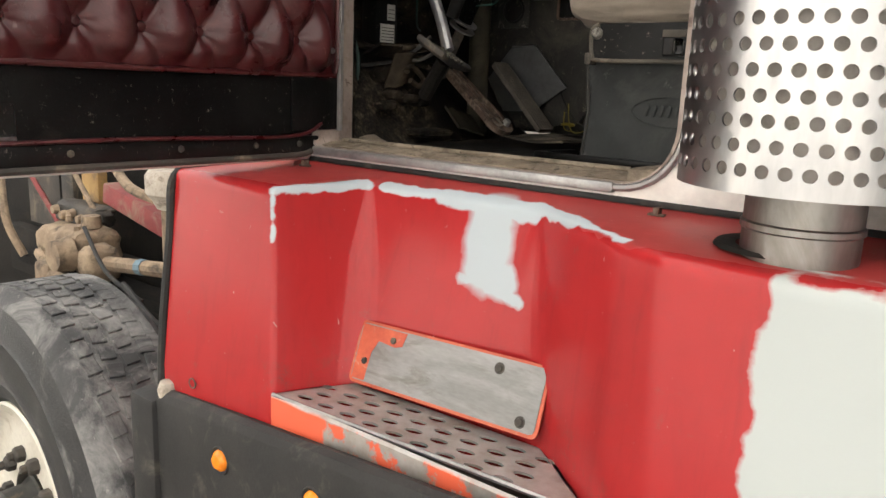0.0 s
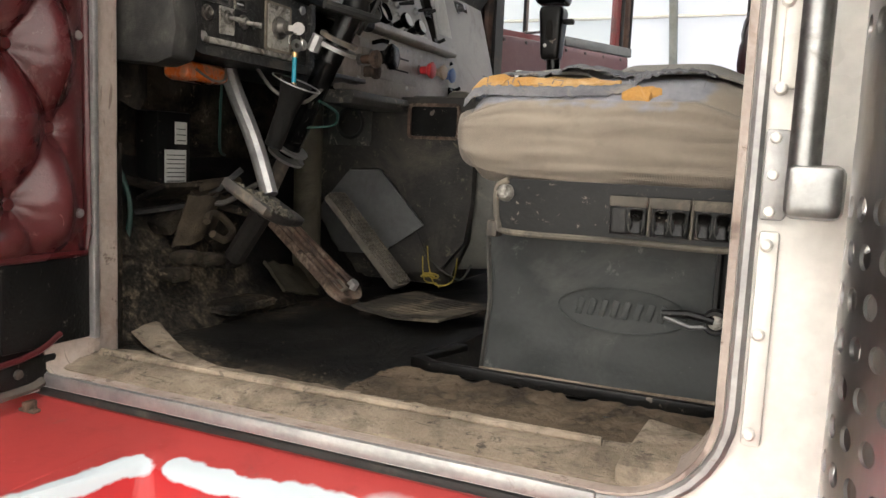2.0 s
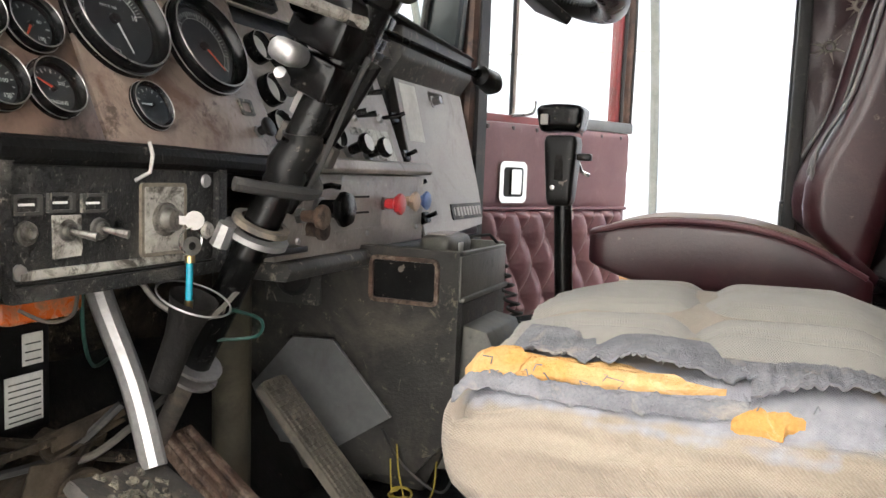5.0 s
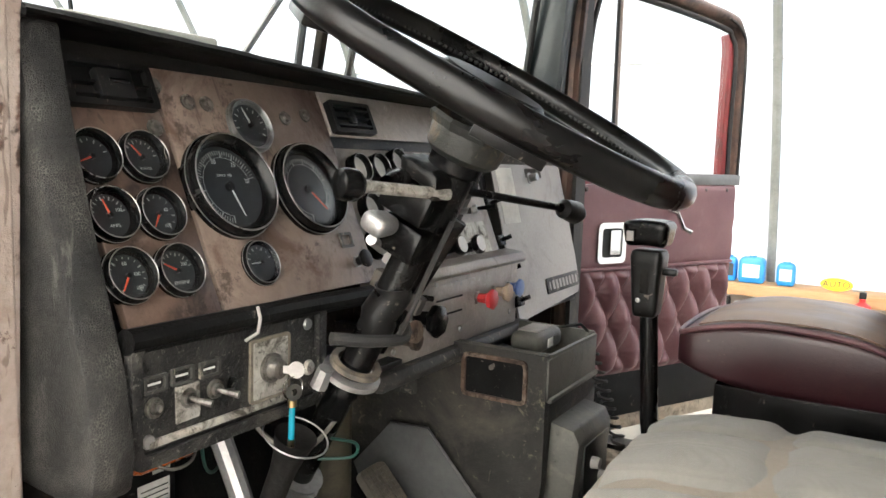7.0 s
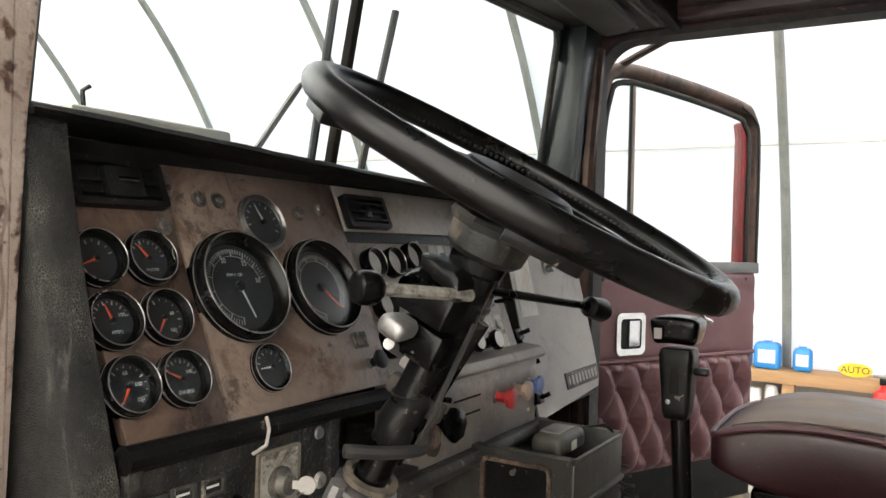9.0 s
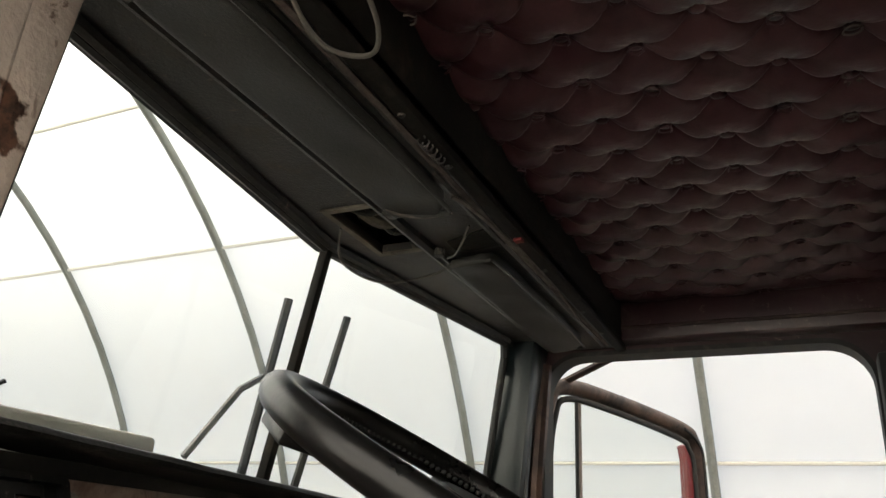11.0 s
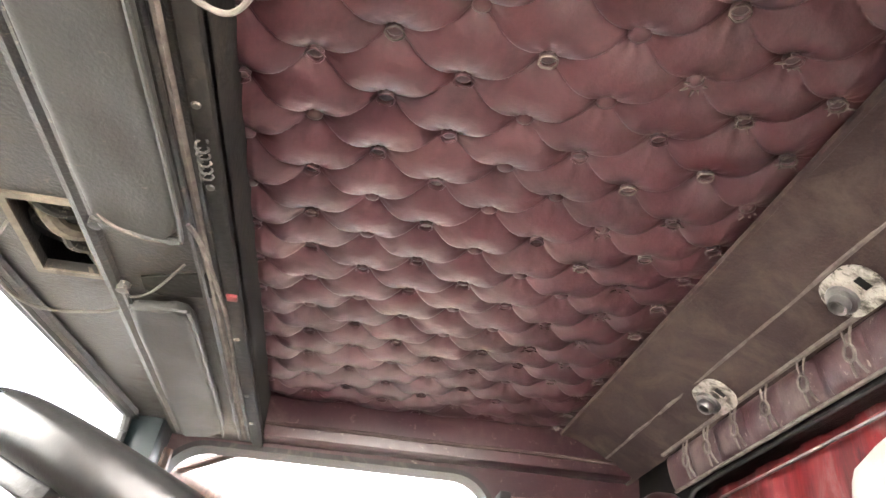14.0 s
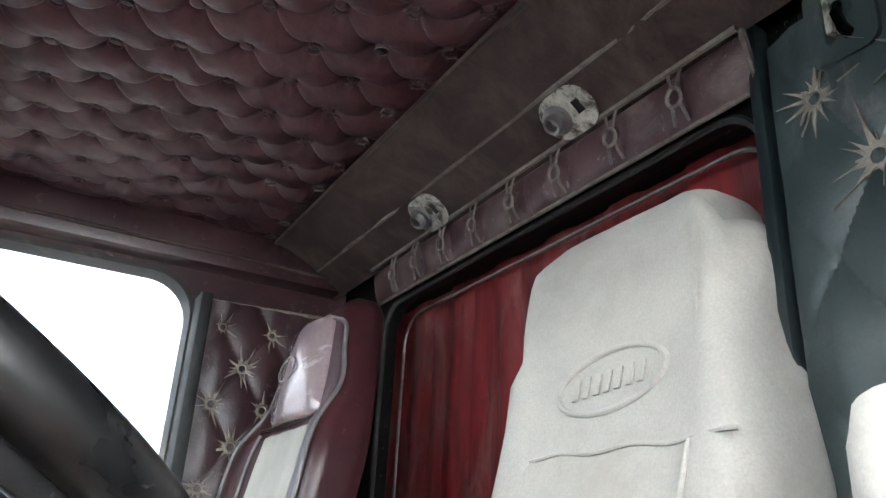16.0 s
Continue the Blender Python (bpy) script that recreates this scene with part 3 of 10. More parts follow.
def twill(name, c1, c2, stain, worn=()):
    """Coarse diagonal twill; worn strokes show the blue grey backing cloth."""
    m, nt, p = nodes_of(name)
    vec = object_coords(nt)
    sep = nt.nodes.new("ShaderNodeSeparateXYZ")
    link(nt, vec, sep.inputs[0])
    across = math_node(nt, "ADD", sep.outputs[0], sep.outputs[1])
    a = math_node(nt, "SINE", math_node(nt, "MULTIPLY", math_node(nt, "ADD", across, sep.outputs[2]), 2300))
    c = math_node(nt, "SINE", math_node(nt, "MULTIPLY", math_node(nt, "SUBTRACT", across, math_node(nt, "MULTIPLY", sep.outputs[2], 1.6)), 3300))
    weave = math_node(nt, "ADD", math_node(nt, "MULTIPLY", a, 0.35), math_node(nt, "MULTIPLY", c, 0.25))
    weave = math_node(nt, "ADD", weave, 0.5)
    big = noise_tex(nt, vec, 6, 6, 0.65, 0.4)
    col = mix(nt, ramp(nt, big, 0.36, 0.64), c1, c2)
    col = mix(nt, ramp(nt, noise_tex(nt, vec, 11, 7, 0.7), 0.55, 0.78), col, stain)
    col = mix(nt, 0.22, col, ramp(nt, weave, 0.0, 1.0, (0.30, 0.29, 0.27, 1), (1, 1, 1, 1)), "MULTIPLY")
    col = mix(nt, 0.25, col, ramp(nt, noise_tex(nt, vec, 420, 3), 0.2, 0.8, (0.3, 0.3, 0.3, 1), (1, 1, 1, 1)), "MULTIPLY")
    mask = 0.0
    for s0, s1, w, edge in worn:
        mask = math_node(nt, "MAXIMUM", mask, stroke_mask(nt, vec, s0, s1, w, edge, 0.012, 45))
    if worn:
        blue = mix(nt, ramp(nt, noise_tex(nt, vec, 50, 6, 0.7), 0.4, 0.65), (0.265, 0.268, 0.295), (0.19, 0.193, 0.218))
        col = mix(nt, mask, col, blue)
    link(nt, col, p.inputs["Base Color"])
    p.inputs["Roughness"].default_value = 0.92
    p.inputs["Specular IOR Level"].default_value = 0.15
    p.inputs["Sheen Weight"].default_value = 0.15
    b = nt.nodes.new("ShaderNodeBump")
    b.inputs["Strength"].default_value, b.inputs["Distance"].default_value = 0.45, 0.002
    link(nt, math_node(nt, "ADD", weave, math_node(nt, "MULTIPLY", noise_tex(nt, vec, 380, 4), 0.8)), b.inputs["Height"])
    link(nt, b.outputs[0], p.inputs["Normal"])
    return m


def rust_over(m, strokes):
    """Eats ragged rust patches into a finished paint."""
    nt = m.node_tree
    base = next(n for n in nt.nodes if n.type == "BSDF_PRINCIPLED").inputs["Base Color"]
    vec, col, mask = object_coords(nt), base.links[0].from_socket, 0.0
    for a, b, w in strokes:
        mask = math_node(nt, "MAXIMUM", mask, stroke_mask(nt, vec, a, b, w, 0.004, 0.016, 70))
    rust = mix(nt, ramp(nt, noise_tex(nt, vec, 90, 6, 0.7), 0.4, 0.6), (0.085, 0.040, 0.025), (0.028, 0.016, 0.012))
    link(nt, mix(nt, mask, col, rust), base)


def sleeper_red():
    m, nt, p = nodes_of("streaked dusty red paint")
    vec = object_coords(nt)
    streak = noise_tex(nt, object_coords(nt, (1, 5, 0.6)), 5, 8, 0.7, 0.6)
    blot = noise_tex(nt, object_coords(nt, (1, 2.5, 0.8)), 6, 8, 0.75, 0.8)
    col = mix(nt, ramp(nt, streak, 0.40, 0.68), (0.187, 0.016, 0.019), (0.061, 0.016, 0.017))
    col = mix(nt, ramp(nt, blot, 0.52, 0.70), col, (0.194, 0.115, 0.108))
    col = mix(nt, ramp(nt, noise_tex(nt, vec, 30, 8, 0.75), 0.60, 0.68), col, (0.043, 0.022, 0.020))
    link(nt, col, p.inputs["Base Color"])
    link(nt, ramp(nt, streak, 0.3, 0.7, (0.25, 0.25, 0.25, 1), (0.6, 0.6, 0.6, 1)), p.inputs["Roughness"])
    return m


def fender_red():
    """Red enamel with brushed white filler along the rim and grey primer on the rear block."""
    m, nt, p = nodes_of("red enamel with primer patches")
    vec = object_coords(nt)
    big, small = noise_tex(nt, vec, 4, 4), noise_tex(nt, vec, 90, 3)
    col = mix(nt, ramp(nt, big, 0.3, 0.7), (0.40, 0.024, 0.026), (0.345, 0.020, 0.022))
    col = mix(nt, ramp(nt, noise_tex(nt, vec, 16, 8, 0.75), 0.62, 0.75), col, (0.24, 0.05, 0.045))
    dust = math_node(nt, "MULTIPLY", box_mask(nt, vec, (-99, -0.115, 1.195), (99, 99, 99), 0.01, 0.01), 0.28)
    col = mix(nt, dust, col, (0.20, 0.085, 0.072))
    drip = noise_tex(nt, object_coords(nt, (7, 7, 0.8)), 4, 6, 0.7, 0.5)
    col = mix(nt, math_node(nt, "MULTIPLY", ramp(nt, drip, 0.52, 0.75), 0.35), col, (0.16, 0.018, 0.02))
    nick = ramp(nt, noise_tex(nt, object_coords(nt, (1, 1, 0.35)), 110, 4, 0.7, 1.0), 0.70, 0.74)
    col = mix(nt, nick, col, (0.50, 0.34, 0.31))
    grime = math_node(nt, "MULTIPLY", ramp(nt, noise_tex(nt, vec, 22, 8, 0.8), 0.52, 0.72), box_mask(nt, vec, (-0.12, -99, 0.5), (0.50, 99, 0.93), 0.05, 0.04))
    col = mix(nt, math_node(nt, "MULTIPLY", grime, 0.7), col, (0.12, 0.06, 0.05))
    white = 0.0
    for a, b, w, soft_edge in (((-0.125, -0.150, 1.197), (-0.08, 0.025, 1.199), 0.012, 0.003), ((-0.121, -0.146, 1.19), (-0.119, -0.149, 1.150), 0.0070, 0.003), ((-0.119, -0.148, 1.155), (-0.117, -0.150, 1.115), 0.0045, 0.003),
                               ((-0.045, 0.032, 1.199), (0.10, 0.034, 1.199), 0.014, 0.003), ((0.08, 0.034, 1.198), (0.25, 0.034, 1.192), 0.020, 0.004),
                               ((0.25, 0.038, 1.20), (0.35, -0.022, 1.203), 0.016, 0.003), ((0.35, -0.022, 1.203), (0.45, -0.094, 1.204), 0.009, 0.003),
                               ((0.180, 0.03, 1.18), (0.180, 0.01, 1.10), 0.041, 0.016), ((0.175, 0.005, 1.10), (0.215, 0.0, 1.085), 0.030, 0.010), ((0.140, 0.0, 1.080), (0.25, 0.0, 1.062), 0.010, 0.005)):
        white = math_node(nt, "MAXIMUM", white, stroke_mask(nt, vec, a, b, w, soft_edge))
    col = mix(nt, white, col, (0.42, 0.475, 0.505))
    grey = box_mask(nt, vec, (0.632, -99, -99), (99, -0.10, 1.198), 0.006, 0.03, 13)
    col = mix(nt, grey, col, (0.43, 0.465, 0.455))
    link(nt, col, p.inputs["Base Color"])
    flat = math_node(nt, "MAXIMUM", white, grey)
    rgh = math_node(nt, "ADD", math_node(nt, "MULTIPLY", flat, 0.45), math_node(nt, "ADD", 0.22, math_node(nt, "MULTIPLY", dust, 0.7)), clamp=True)
    link(nt, rgh, p.inputs["Roughness"])
    p.inputs["Specular IOR Level"].default_value = 0.34
    b = nt.nodes.new("ShaderNodeBump")
    b.inputs["Strength"].default_value, b.inputs["Distance"].default_value = 0.12, 0.004
    link(nt, math_node(nt, "ADD", math_node(nt, "MULTIPLY", small, 0.3), math_node(nt, "MULTIPLY", flat, 0.4)), b.inputs["Height"])
    link(nt, b.outputs[0], p.inputs["Normal"])
    return m


def step_paint():
    m, nt, p = nodes_of("worn aluminium step with orange paint")
    vec = object_coords(nt)
    left = box_mask(nt, vec, (-99, -99, -99), (0.045, 99, 99), 0.01, 0.05, 14)
    low = box_mask(nt, vec, (-99, -99, 0.86), (99, -0.155, 0.875), 0.006, 0.012, 22)
    n = ramp(nt, noise_tex(nt, vec, 18, 6, 0.7), 0.5, 0.56)
    f = math_node(nt, "MULTIPLY", math_node(nt, "MAXIMUM", left, n), 1.0)
    front = box_mask(nt, vec, (-99, -99, -99), (99, -0.168, 0.872), 0.004, 0.004)
    f = math_node(nt, "MULTIPLY", f, front)
    col = mix(nt, f, mix(nt, ramp(nt, noise_tex(nt, vec, 25, 5), 0.4, 0.7), (0.46, 0.44, 0.42), (0.33, 0.29, 0.25)), (0.72, 0.12, 0.055))
    link(nt, col, p.inputs["Base Color"])
    p.inputs["Roughness"].default_value = 0.5
    link(nt, math_node(nt, "MULTIPLY", math_node(nt, "SUBTRACT", 1.0, f), 0.6), p.inputs["Metallic"])
    return m


def tent_cloth():
    m = bpy.data.materials.new("white tent cloth")
    m.use_nodes = True
    nt = m.node_tree
    nt.nodes.remove(nt.nodes["Principled BSDF"])
    vec = object_coords(nt)
    col = ramp(nt, noise_tex(nt, vec, 0.5, 5), 0.3, 0.7, (0.88, 0.865, 0.815, 1), (0.93, 0.92, 0.88, 1))
    d, t = nt.nodes.new("ShaderNodeBsdfDiffuse"), nt.nodes.new("ShaderNodeBsdfTranslucent")
    link(nt, col, d.inputs["Color"])
    link(nt, col, t.inputs["Color"])
    mx = nt.nodes.new("ShaderNodeMixShader")
    mx.inputs[0].default_value = 0.6
    link(nt, d.outputs[0], mx.inputs[1])
    link(nt, t.outputs[0], mx.inputs[2])
    link(nt, mx.outputs[0], nt.nodes["Material Output"].inputs["Surface"])
    return m


def glass_mat(name, tint=(0.93, 0.97, 0.96), base=0.03, rough=0.03):
    m = bpy.data.materials.new(name)
    m.use_nodes = True
    nt = m.node_tree
    nt.nodes.remove(nt.nodes["Principled BSDF"])
    tr, gl = nt.nodes.new("ShaderNodeBsdfTransparent"), nt.nodes.new("ShaderNodeBsdfGlossy")
    tr.inputs["Color"].default_value = (*tint, 1)
    gl.inputs["Roughness"].default_value = rough
    fr = nt.nodes.new("ShaderNodeLayerWeight")
    fr.inputs["Blend"].default_value = 0.5
    mx = nt.nodes.new("ShaderNodeMixShader")
    shine = math_node(nt, "POWER", fr.outputs["Facing"], 4.0)
    link(nt, math_node(nt, "ADD", math_node(nt, "MULTIPLY", shine, 0.5), base), mx.inputs[0])
    link(nt, tr.outputs[0], mx.inputs[1])
    link(nt, gl.outputs[0], mx.inputs[2])
    link(nt, mx.outputs[0], nt.nodes["Material Output"].inputs["Surface"])
    return m


M["sleeper_red"], M["fender"], M["step"], M["tent"] = sleeper_red(), fender_red(), step_paint(), tent_cloth()
M["glass"] = glass_mat("window glass", (0.86, 0.895, 0.88))
rust_over(M["jamb"], (((-0.285, 0.197, 2.236), (-0.285, 0.201, 2.208), 0.011), ((-0.285, 0.170, 2.222), (-0.285, 0.180, 2.240), 0.007), ((-0.285, 0.192, 2.118), (-0.285, 0.193, 2.108), 0.004), ((-0.285, 0.206, 2.10), (-0.285, 0.196, 1.80), 0.0015), ((-0.285, 0.183, 2.07), (-0.285, 0.186, 2.02), 0.002), ((-0.285, 0.178, 1.97), (-0.285, 0.180, 1.90), 0.003)))
M["wing"], M["trodden"] = crackled_leather(), trodden_mat()
M["cushion"] = twill("worn beige twill seat cloth", (0.345, 0.294, 0.237), (0.275, 0.233, 0.187), (0.205, 0.168, 0.130),
                     (((0.095, 0.350, 1.583), (0.20, 0.345, 1.573), 0.003, 0.007), ((0.20, 0.345, 1.571), (0.345, 0.345, 1.568), 0.004, 0.006), ((0.11, 0.375, 1.588), (0.36, 0.375, 1.59), 0.026, 0.008)))
M["seat_top"] = twill("faded grey twill seat cloth", (0.305, 0.290, 0.260), (0.255, 0.243, 0.222), (0.20, 0.19, 0.176))
M["lens"] = glass_mat("dusty gauge lens", (0.88, 0.90, 0.89), 0.13, 0.22)

# ---- mesh helpers ----
ORG = {}


def thing(name, base, label, category, group="", kind=""):
    ob = new(name)
    ob.empty_display_size = 0.05
    ob.location = base
    ORG[ob] = Vector(base)
    return tagged(ob, label, category, group, kind)


def finish(bm, name, mats, smooth=35):
    bmesh.ops.remove_doubles(bm, verts=bm.verts, dist=1e-5)
    bmesh.ops.recalc_face_normals(bm, faces=bm.faces)
    me = bpy.data.meshes.new(name)
    bm.to_mesh(me)
    bm.free()
    for m in (mats if isinstance(mats, (list, tuple)) else [mats]):
        me.materials.append(M[m] if isinstance(m, str) else m)
    if smooth:
        me.polygons.foreach_set("use_smooth", [True] * len(me.polygons))
        me.set_sharp_from_angle(angle=radians(smooth))
    return me


def part(name, bm, mats, parent, label="", smooth=35):
    """One mesh object in world coordinates under a thing or a part."""
    ob = new(name, finish(bm, name, mats, smooth))
    ob.parent = parent
    ob.location = -ORG[parent]
    ORG[ob] = Vector((0, 0, 0))
    return tagged(ob, label)


def solid(name, bm, mats, label, category, group="", kind="", smooth=35):
    ob = new(name, finish(bm, name, mats, smooth))
    ORG[ob] = Vector((0, 0, 0))
    return tagged(ob, label, category, group, kind)


def frame_at(p, xdir, ydir):
    x = Vector(xdir).normalized()
    z = x.cross(Vector(ydir)).normalized()
    y = z.cross(x)
    m = Matrix((x, y, z)).transposed().to_4x4()
    m.translation = p
    return m


def put(bm, m):
    bmesh.ops.transform(bm, matrix=m, verts=bm.verts)
    return bm


def join(*bms):
    out = bms[0]
    for b in bms[1:]:
        me = bpy.data.meshes.new("tmp")
        b.to_mesh(me)
        b.free()
        out.from_mesh(me)
        bpy.data.meshes.remove(me)
    return out


def slot(bm, k):
    for f in bm.faces:
        f.material_index = k
    return bm


def box(x0, x1, y0, y1, z0, z1, bevel=0.004, seg=2):
    bm = bmesh.new()
    bmesh.ops.create_cube(bm, size=1)
    bmesh.ops.transform(bm, matrix=Matrix.Translation(((x0 + x1) / 2, (y0 + y1) / 2, (z0 + z1) / 2)) @ Matrix.Diagonal((x1 - x0, y1 - y0, z1 - z0, 1)), verts=bm.verts)
    if bevel:
        bmesh.ops.bevel(bm, geom=bm.edges[:], offset=bevel, segments=seg, profile=0.5, affect="EDGES")
    return bm


def soft(c, size, r, cuts=9, fn=None):
    """A cushion-like block with round edges; fn moves each point (given in -1..1 and in metres)."""
    bm = bmesh.new()
    bmesh.ops.create_cube(bm, size=2)
    bmesh.ops.subdivide_edges(bm, edges=bm.edges[:], cuts=cuts, use_grid_fill=True)
    h = Vector(size) / 2
    for v in bm.verts:
        q = v.co.copy()
        p = Vector([q[k] * h[k] for k in range(3)])
        inner = Vector([max(-(h[k] - r), min(h[k] - r, p[k])) for k in range(3)])
        d = p - inner
        if d.length > 1e-9:
            p = inner + d.normalized() * r
        if fn:
            p = fn(q, p)
        v.co = p + Vector(c)
    return bm


def prism(poly, y0, y1, bevel=0.0, axes="xz"):
    """A polygon in two axes, drawn out along the third from y0 to y1."""
    bm = bmesh.new()
    k = {"xz": (0, 2, 1), "xy": (0, 1, 2), "yz": (1, 2, 0)}[axes]
    vs = []
    for a, b in poly:
        co = [0, 0, 0]
        co[k[0]], co[k[1]], co[k[2]] = a, b, y0
        vs.append(bm.verts.new(co))
    f = bm.faces.new(vs)
    ex = bmesh.ops.extrude_face_region(bm, geom=[f])
    off = [0, 0, 0]
    off[k[2]] = y1 - y0
    bmesh.ops.translate(bm, vec=off, verts=[v for v in ex["geom"] if isinstance(v, bmesh.types.BMVert)])
    if bevel:
        bmesh.ops.bevel(bm, geom=bm.edges[:], offset=bevel, segments=2, profile=0.5, affect="EDGES")
    return bm


def plate(outer, holes, depth):
    """A flat plate in local xy with holes through it, from z = 0 to depth."""
    bm = bmesh.new()
    edges = []
    for loop in (outer, *holes):
        vs = [bm.verts.new((x, y, 0)) for x, y in loop]
        edges += [bm.edges.new((vs[i], vs[(i + 1) % len(vs)])) for i in range(len(vs))]
    bmesh.ops.triangle_fill(bm, use_beauty=True, edges=edges)
    ex = bmesh.ops.extrude_face_region(bm, geom=bm.faces[:])
    bmesh.ops.translate(bm, vec=(0, 0, depth), verts=[v for v in ex["geom"] if isinstance(v, bmesh.types.BMVert)])
    return bm


def round_rect(x0, x1, y0, y1, r, n=6):
    out = []
    for cx, cy, a in ((x1 - r, y1 - r, 0), (x0 + r, y1 - r, 90), (x0 + r, y0 + r, 180), (x1 - r, y0 + r, 270)):
        for i in range(n + 1):
            t = radians(a + 90 * i / n)
            out.append((cx + r * math.cos(t), cy + r * math.sin(t)))
    return out


def circle(cx, cy, r, n=16):
    return [(cx + r * math.cos(2 * math.pi * i / n), cy + r * math.sin(2 * math.pi * i / n)) for i in range(n)]


def smooth_path(pts, n=6, closed=False):
    """Points on a Catmull-Rom curve through pts."""
    P = [Vector(p) for p in pts]
    k, out = len(P), []
    for i in range(k if closed else k - 1):
        a, b, c, d = (P[(i + j - 1) % k] if closed else P[max(0, min(k - 1, i + j - 1))] for j in range(4))
        for s in range(n):
            t = s / n
            out.append(0.5 * ((2 * b) + (c - a) * t + (2 * a - 5 * b + 4 * c - d) * t * t + (3 * b - a - 3 * c + d) * t ** 3))
    if not closed:
        out.append(P[-1])
    return out


def tube(pts, r, n=8, closed=False, caps=True):
    bm = bmesh.new()
    P = [Vector(p) for p in pts]
    rings, k = [], len(P)
    up = None
    for i, p in enumerate(P):
        t = (P[(i + 1) % k] - P[i - 1]) if closed else (P[min(i + 1, k - 1)] - P[max(i - 1, 0)])
        t.normalize()
        if up is None:
            up = t.orthogonal().normalized()
        up = (up - t * up.dot(t)).normalized()
        side = t.cross(up)
        rr = r(i / max(1, k - 1)) if callable(r) else r
        rings.append([bm.verts.new(p + (up * math.cos(2 * math.pi * j / n) + side * math.sin(2 * math.pi * j / n)) * rr) for j in range(n)])
    for i in range(k if closed else k - 1):
        a, b = rings[i], rings[(i + 1) % k]
        sh = 0
        if closed and i == k - 1:
            sh = min(range(n), key=lambda s: (a[0].co - b[s].co).length)
        for j in range(n):
            bm.faces.new((a[j], a[(j + 1) % n], b[(j + 1 + sh) % n], b[(j + sh) % n]))
    if caps and not closed:
        bm.faces.new(rings[0])
        bm.faces.new(rings[-1])
    return bm


def lathe(profile, n=24, m=None):
    """(radius, height) pairs turned about local z."""
    bm = bmesh.new()
    rings = []
    for r, z in profile:
        if r < 1e-6:
            rings.append([bm.verts.new((0, 0, z))])
        else:
            rings.append([bm.verts.new((r * math.cos(2 * math.pi * j / n), r * math.sin(2 * math.pi * j / n), z)) for j in range(n)])
    for a, b in zip(rings, rings[1:]):
        for j in range(n):
            q = [a[j % len(a)], a[(j + 1) % len(a)], b[(j + 1) % len(b)], b[j % len(b)]]
            q = list(dict.fromkeys(q))
            if len(q) > 2:
                bm.faces.new(q)
    return put(bm, m) if m else bm


def sheet(f, nu, nv, thick=0.0):
    """A surface f(u, v) -> point, u and v from 0 to 1; with thickness when given."""
    bm = bmesh.new()
    g = [[bm.verts.new(f(i / nu, j / nv)) for j in range(nv + 1)] for i in range(nu + 1)]
    for i in range(nu):
        for j in range(nv):
            bm.faces.new((g[i][j], g[i + 1][j], g[i + 1][j + 1], g[i][j + 1]))
    if thick:
        bmesh.ops.recalc_face_normals(bm, faces=bm.faces)
        bmesh.ops.solidify(bm, geom=bm.faces[:], thickness=thick)
    return bm


def quilt(u, v, du, dv, u0=0.0, v0=0.0, power=0.42, bow=0.0, blur=0.0):
    """Height 0..1 of diamond tufting with buttons at u0 + i du, v0 + j dv, every second row shifted by half."""
    a = (u - u0) / du + (v - v0) / (2 * dv)
    b = (u - u0) / du - (v - v0) / (2 * dv)
    if bow:
        a, b = a - bow * math.sin(math.pi * b) ** 2, b - bow * math.sin(math.pi * a) ** 2
    h = math.sqrt((math.sin(math.pi * a) ** 2 + blur) * (math.sin(math.pi * b) ** 2 + blur)) - blur
    return max(0.0, h) ** power


def scales(u, v, du, dv, u0, v0):
    """Height 0..1 of sagging tufts: each pillow rises slowly from its upper seam and drops sharply at the lower one."""
    out = 1.0
    for sign in (1, -1):
        f = ((u - u0) / du + sign * (v - v0) / (2 * dv)) % 1.0
        out *= (f ** 0.55) * (1 - f) ** 0.16 * 1.33
    return out


def pleats(u, v, du, dv, u0, v0, seed=0):
    """Small radial folds round each button, 0 between them."""
    j = round((v - v0) / dv)
    best = None
    for jj in (j - 1, j, j + 1):
        off = 0.5 * (jj % 2)
        i = round((u - u0) / du - off)
        p = (u - u0 - (i + off) * du, v - v0 - jj * dv)
        d = math.hypot(*p)
        if best is None or d < best[0]:
            best = (d, p, i * 7 + jj * 13)
    d, p, k = best
    ang = math.atan2(p[1], p[0])
    return math.sin(9 * ang + k + 2 * noise.noise((k, d * 60, seed))) * math.exp(-d / 0.021) * min(1, d / 0.008)


def pit(u, v, du, dv, u0, v0, r):
    """1 at each button, falling to 0 at about r."""
    j = round((v - v0) / dv)
    best = 9.0
    for jj in (j - 1, j, j + 1):
        off = 0.5 * (jj % 2)
        i = round((u - u0) / du - off)
        best = min(best, math.hypot(u - u0 - (i + off) * du, v - v0 - jj * dv))
    return math.exp(-(best / r) ** 2)


def tufts(u_lo, u_hi, v_lo, v_hi, du, dv, u0, v0):
    out = []
    for j in range(-40, 41):
        v = v0 + j * dv
        if not v_lo < v < v_hi:
            continue
        for i in range(-40, 41):
            u = u0 + (i + 0.5 * (j % 2)) * du
            if u_lo < u < u_hi:
                out.append((u, v))
    return out


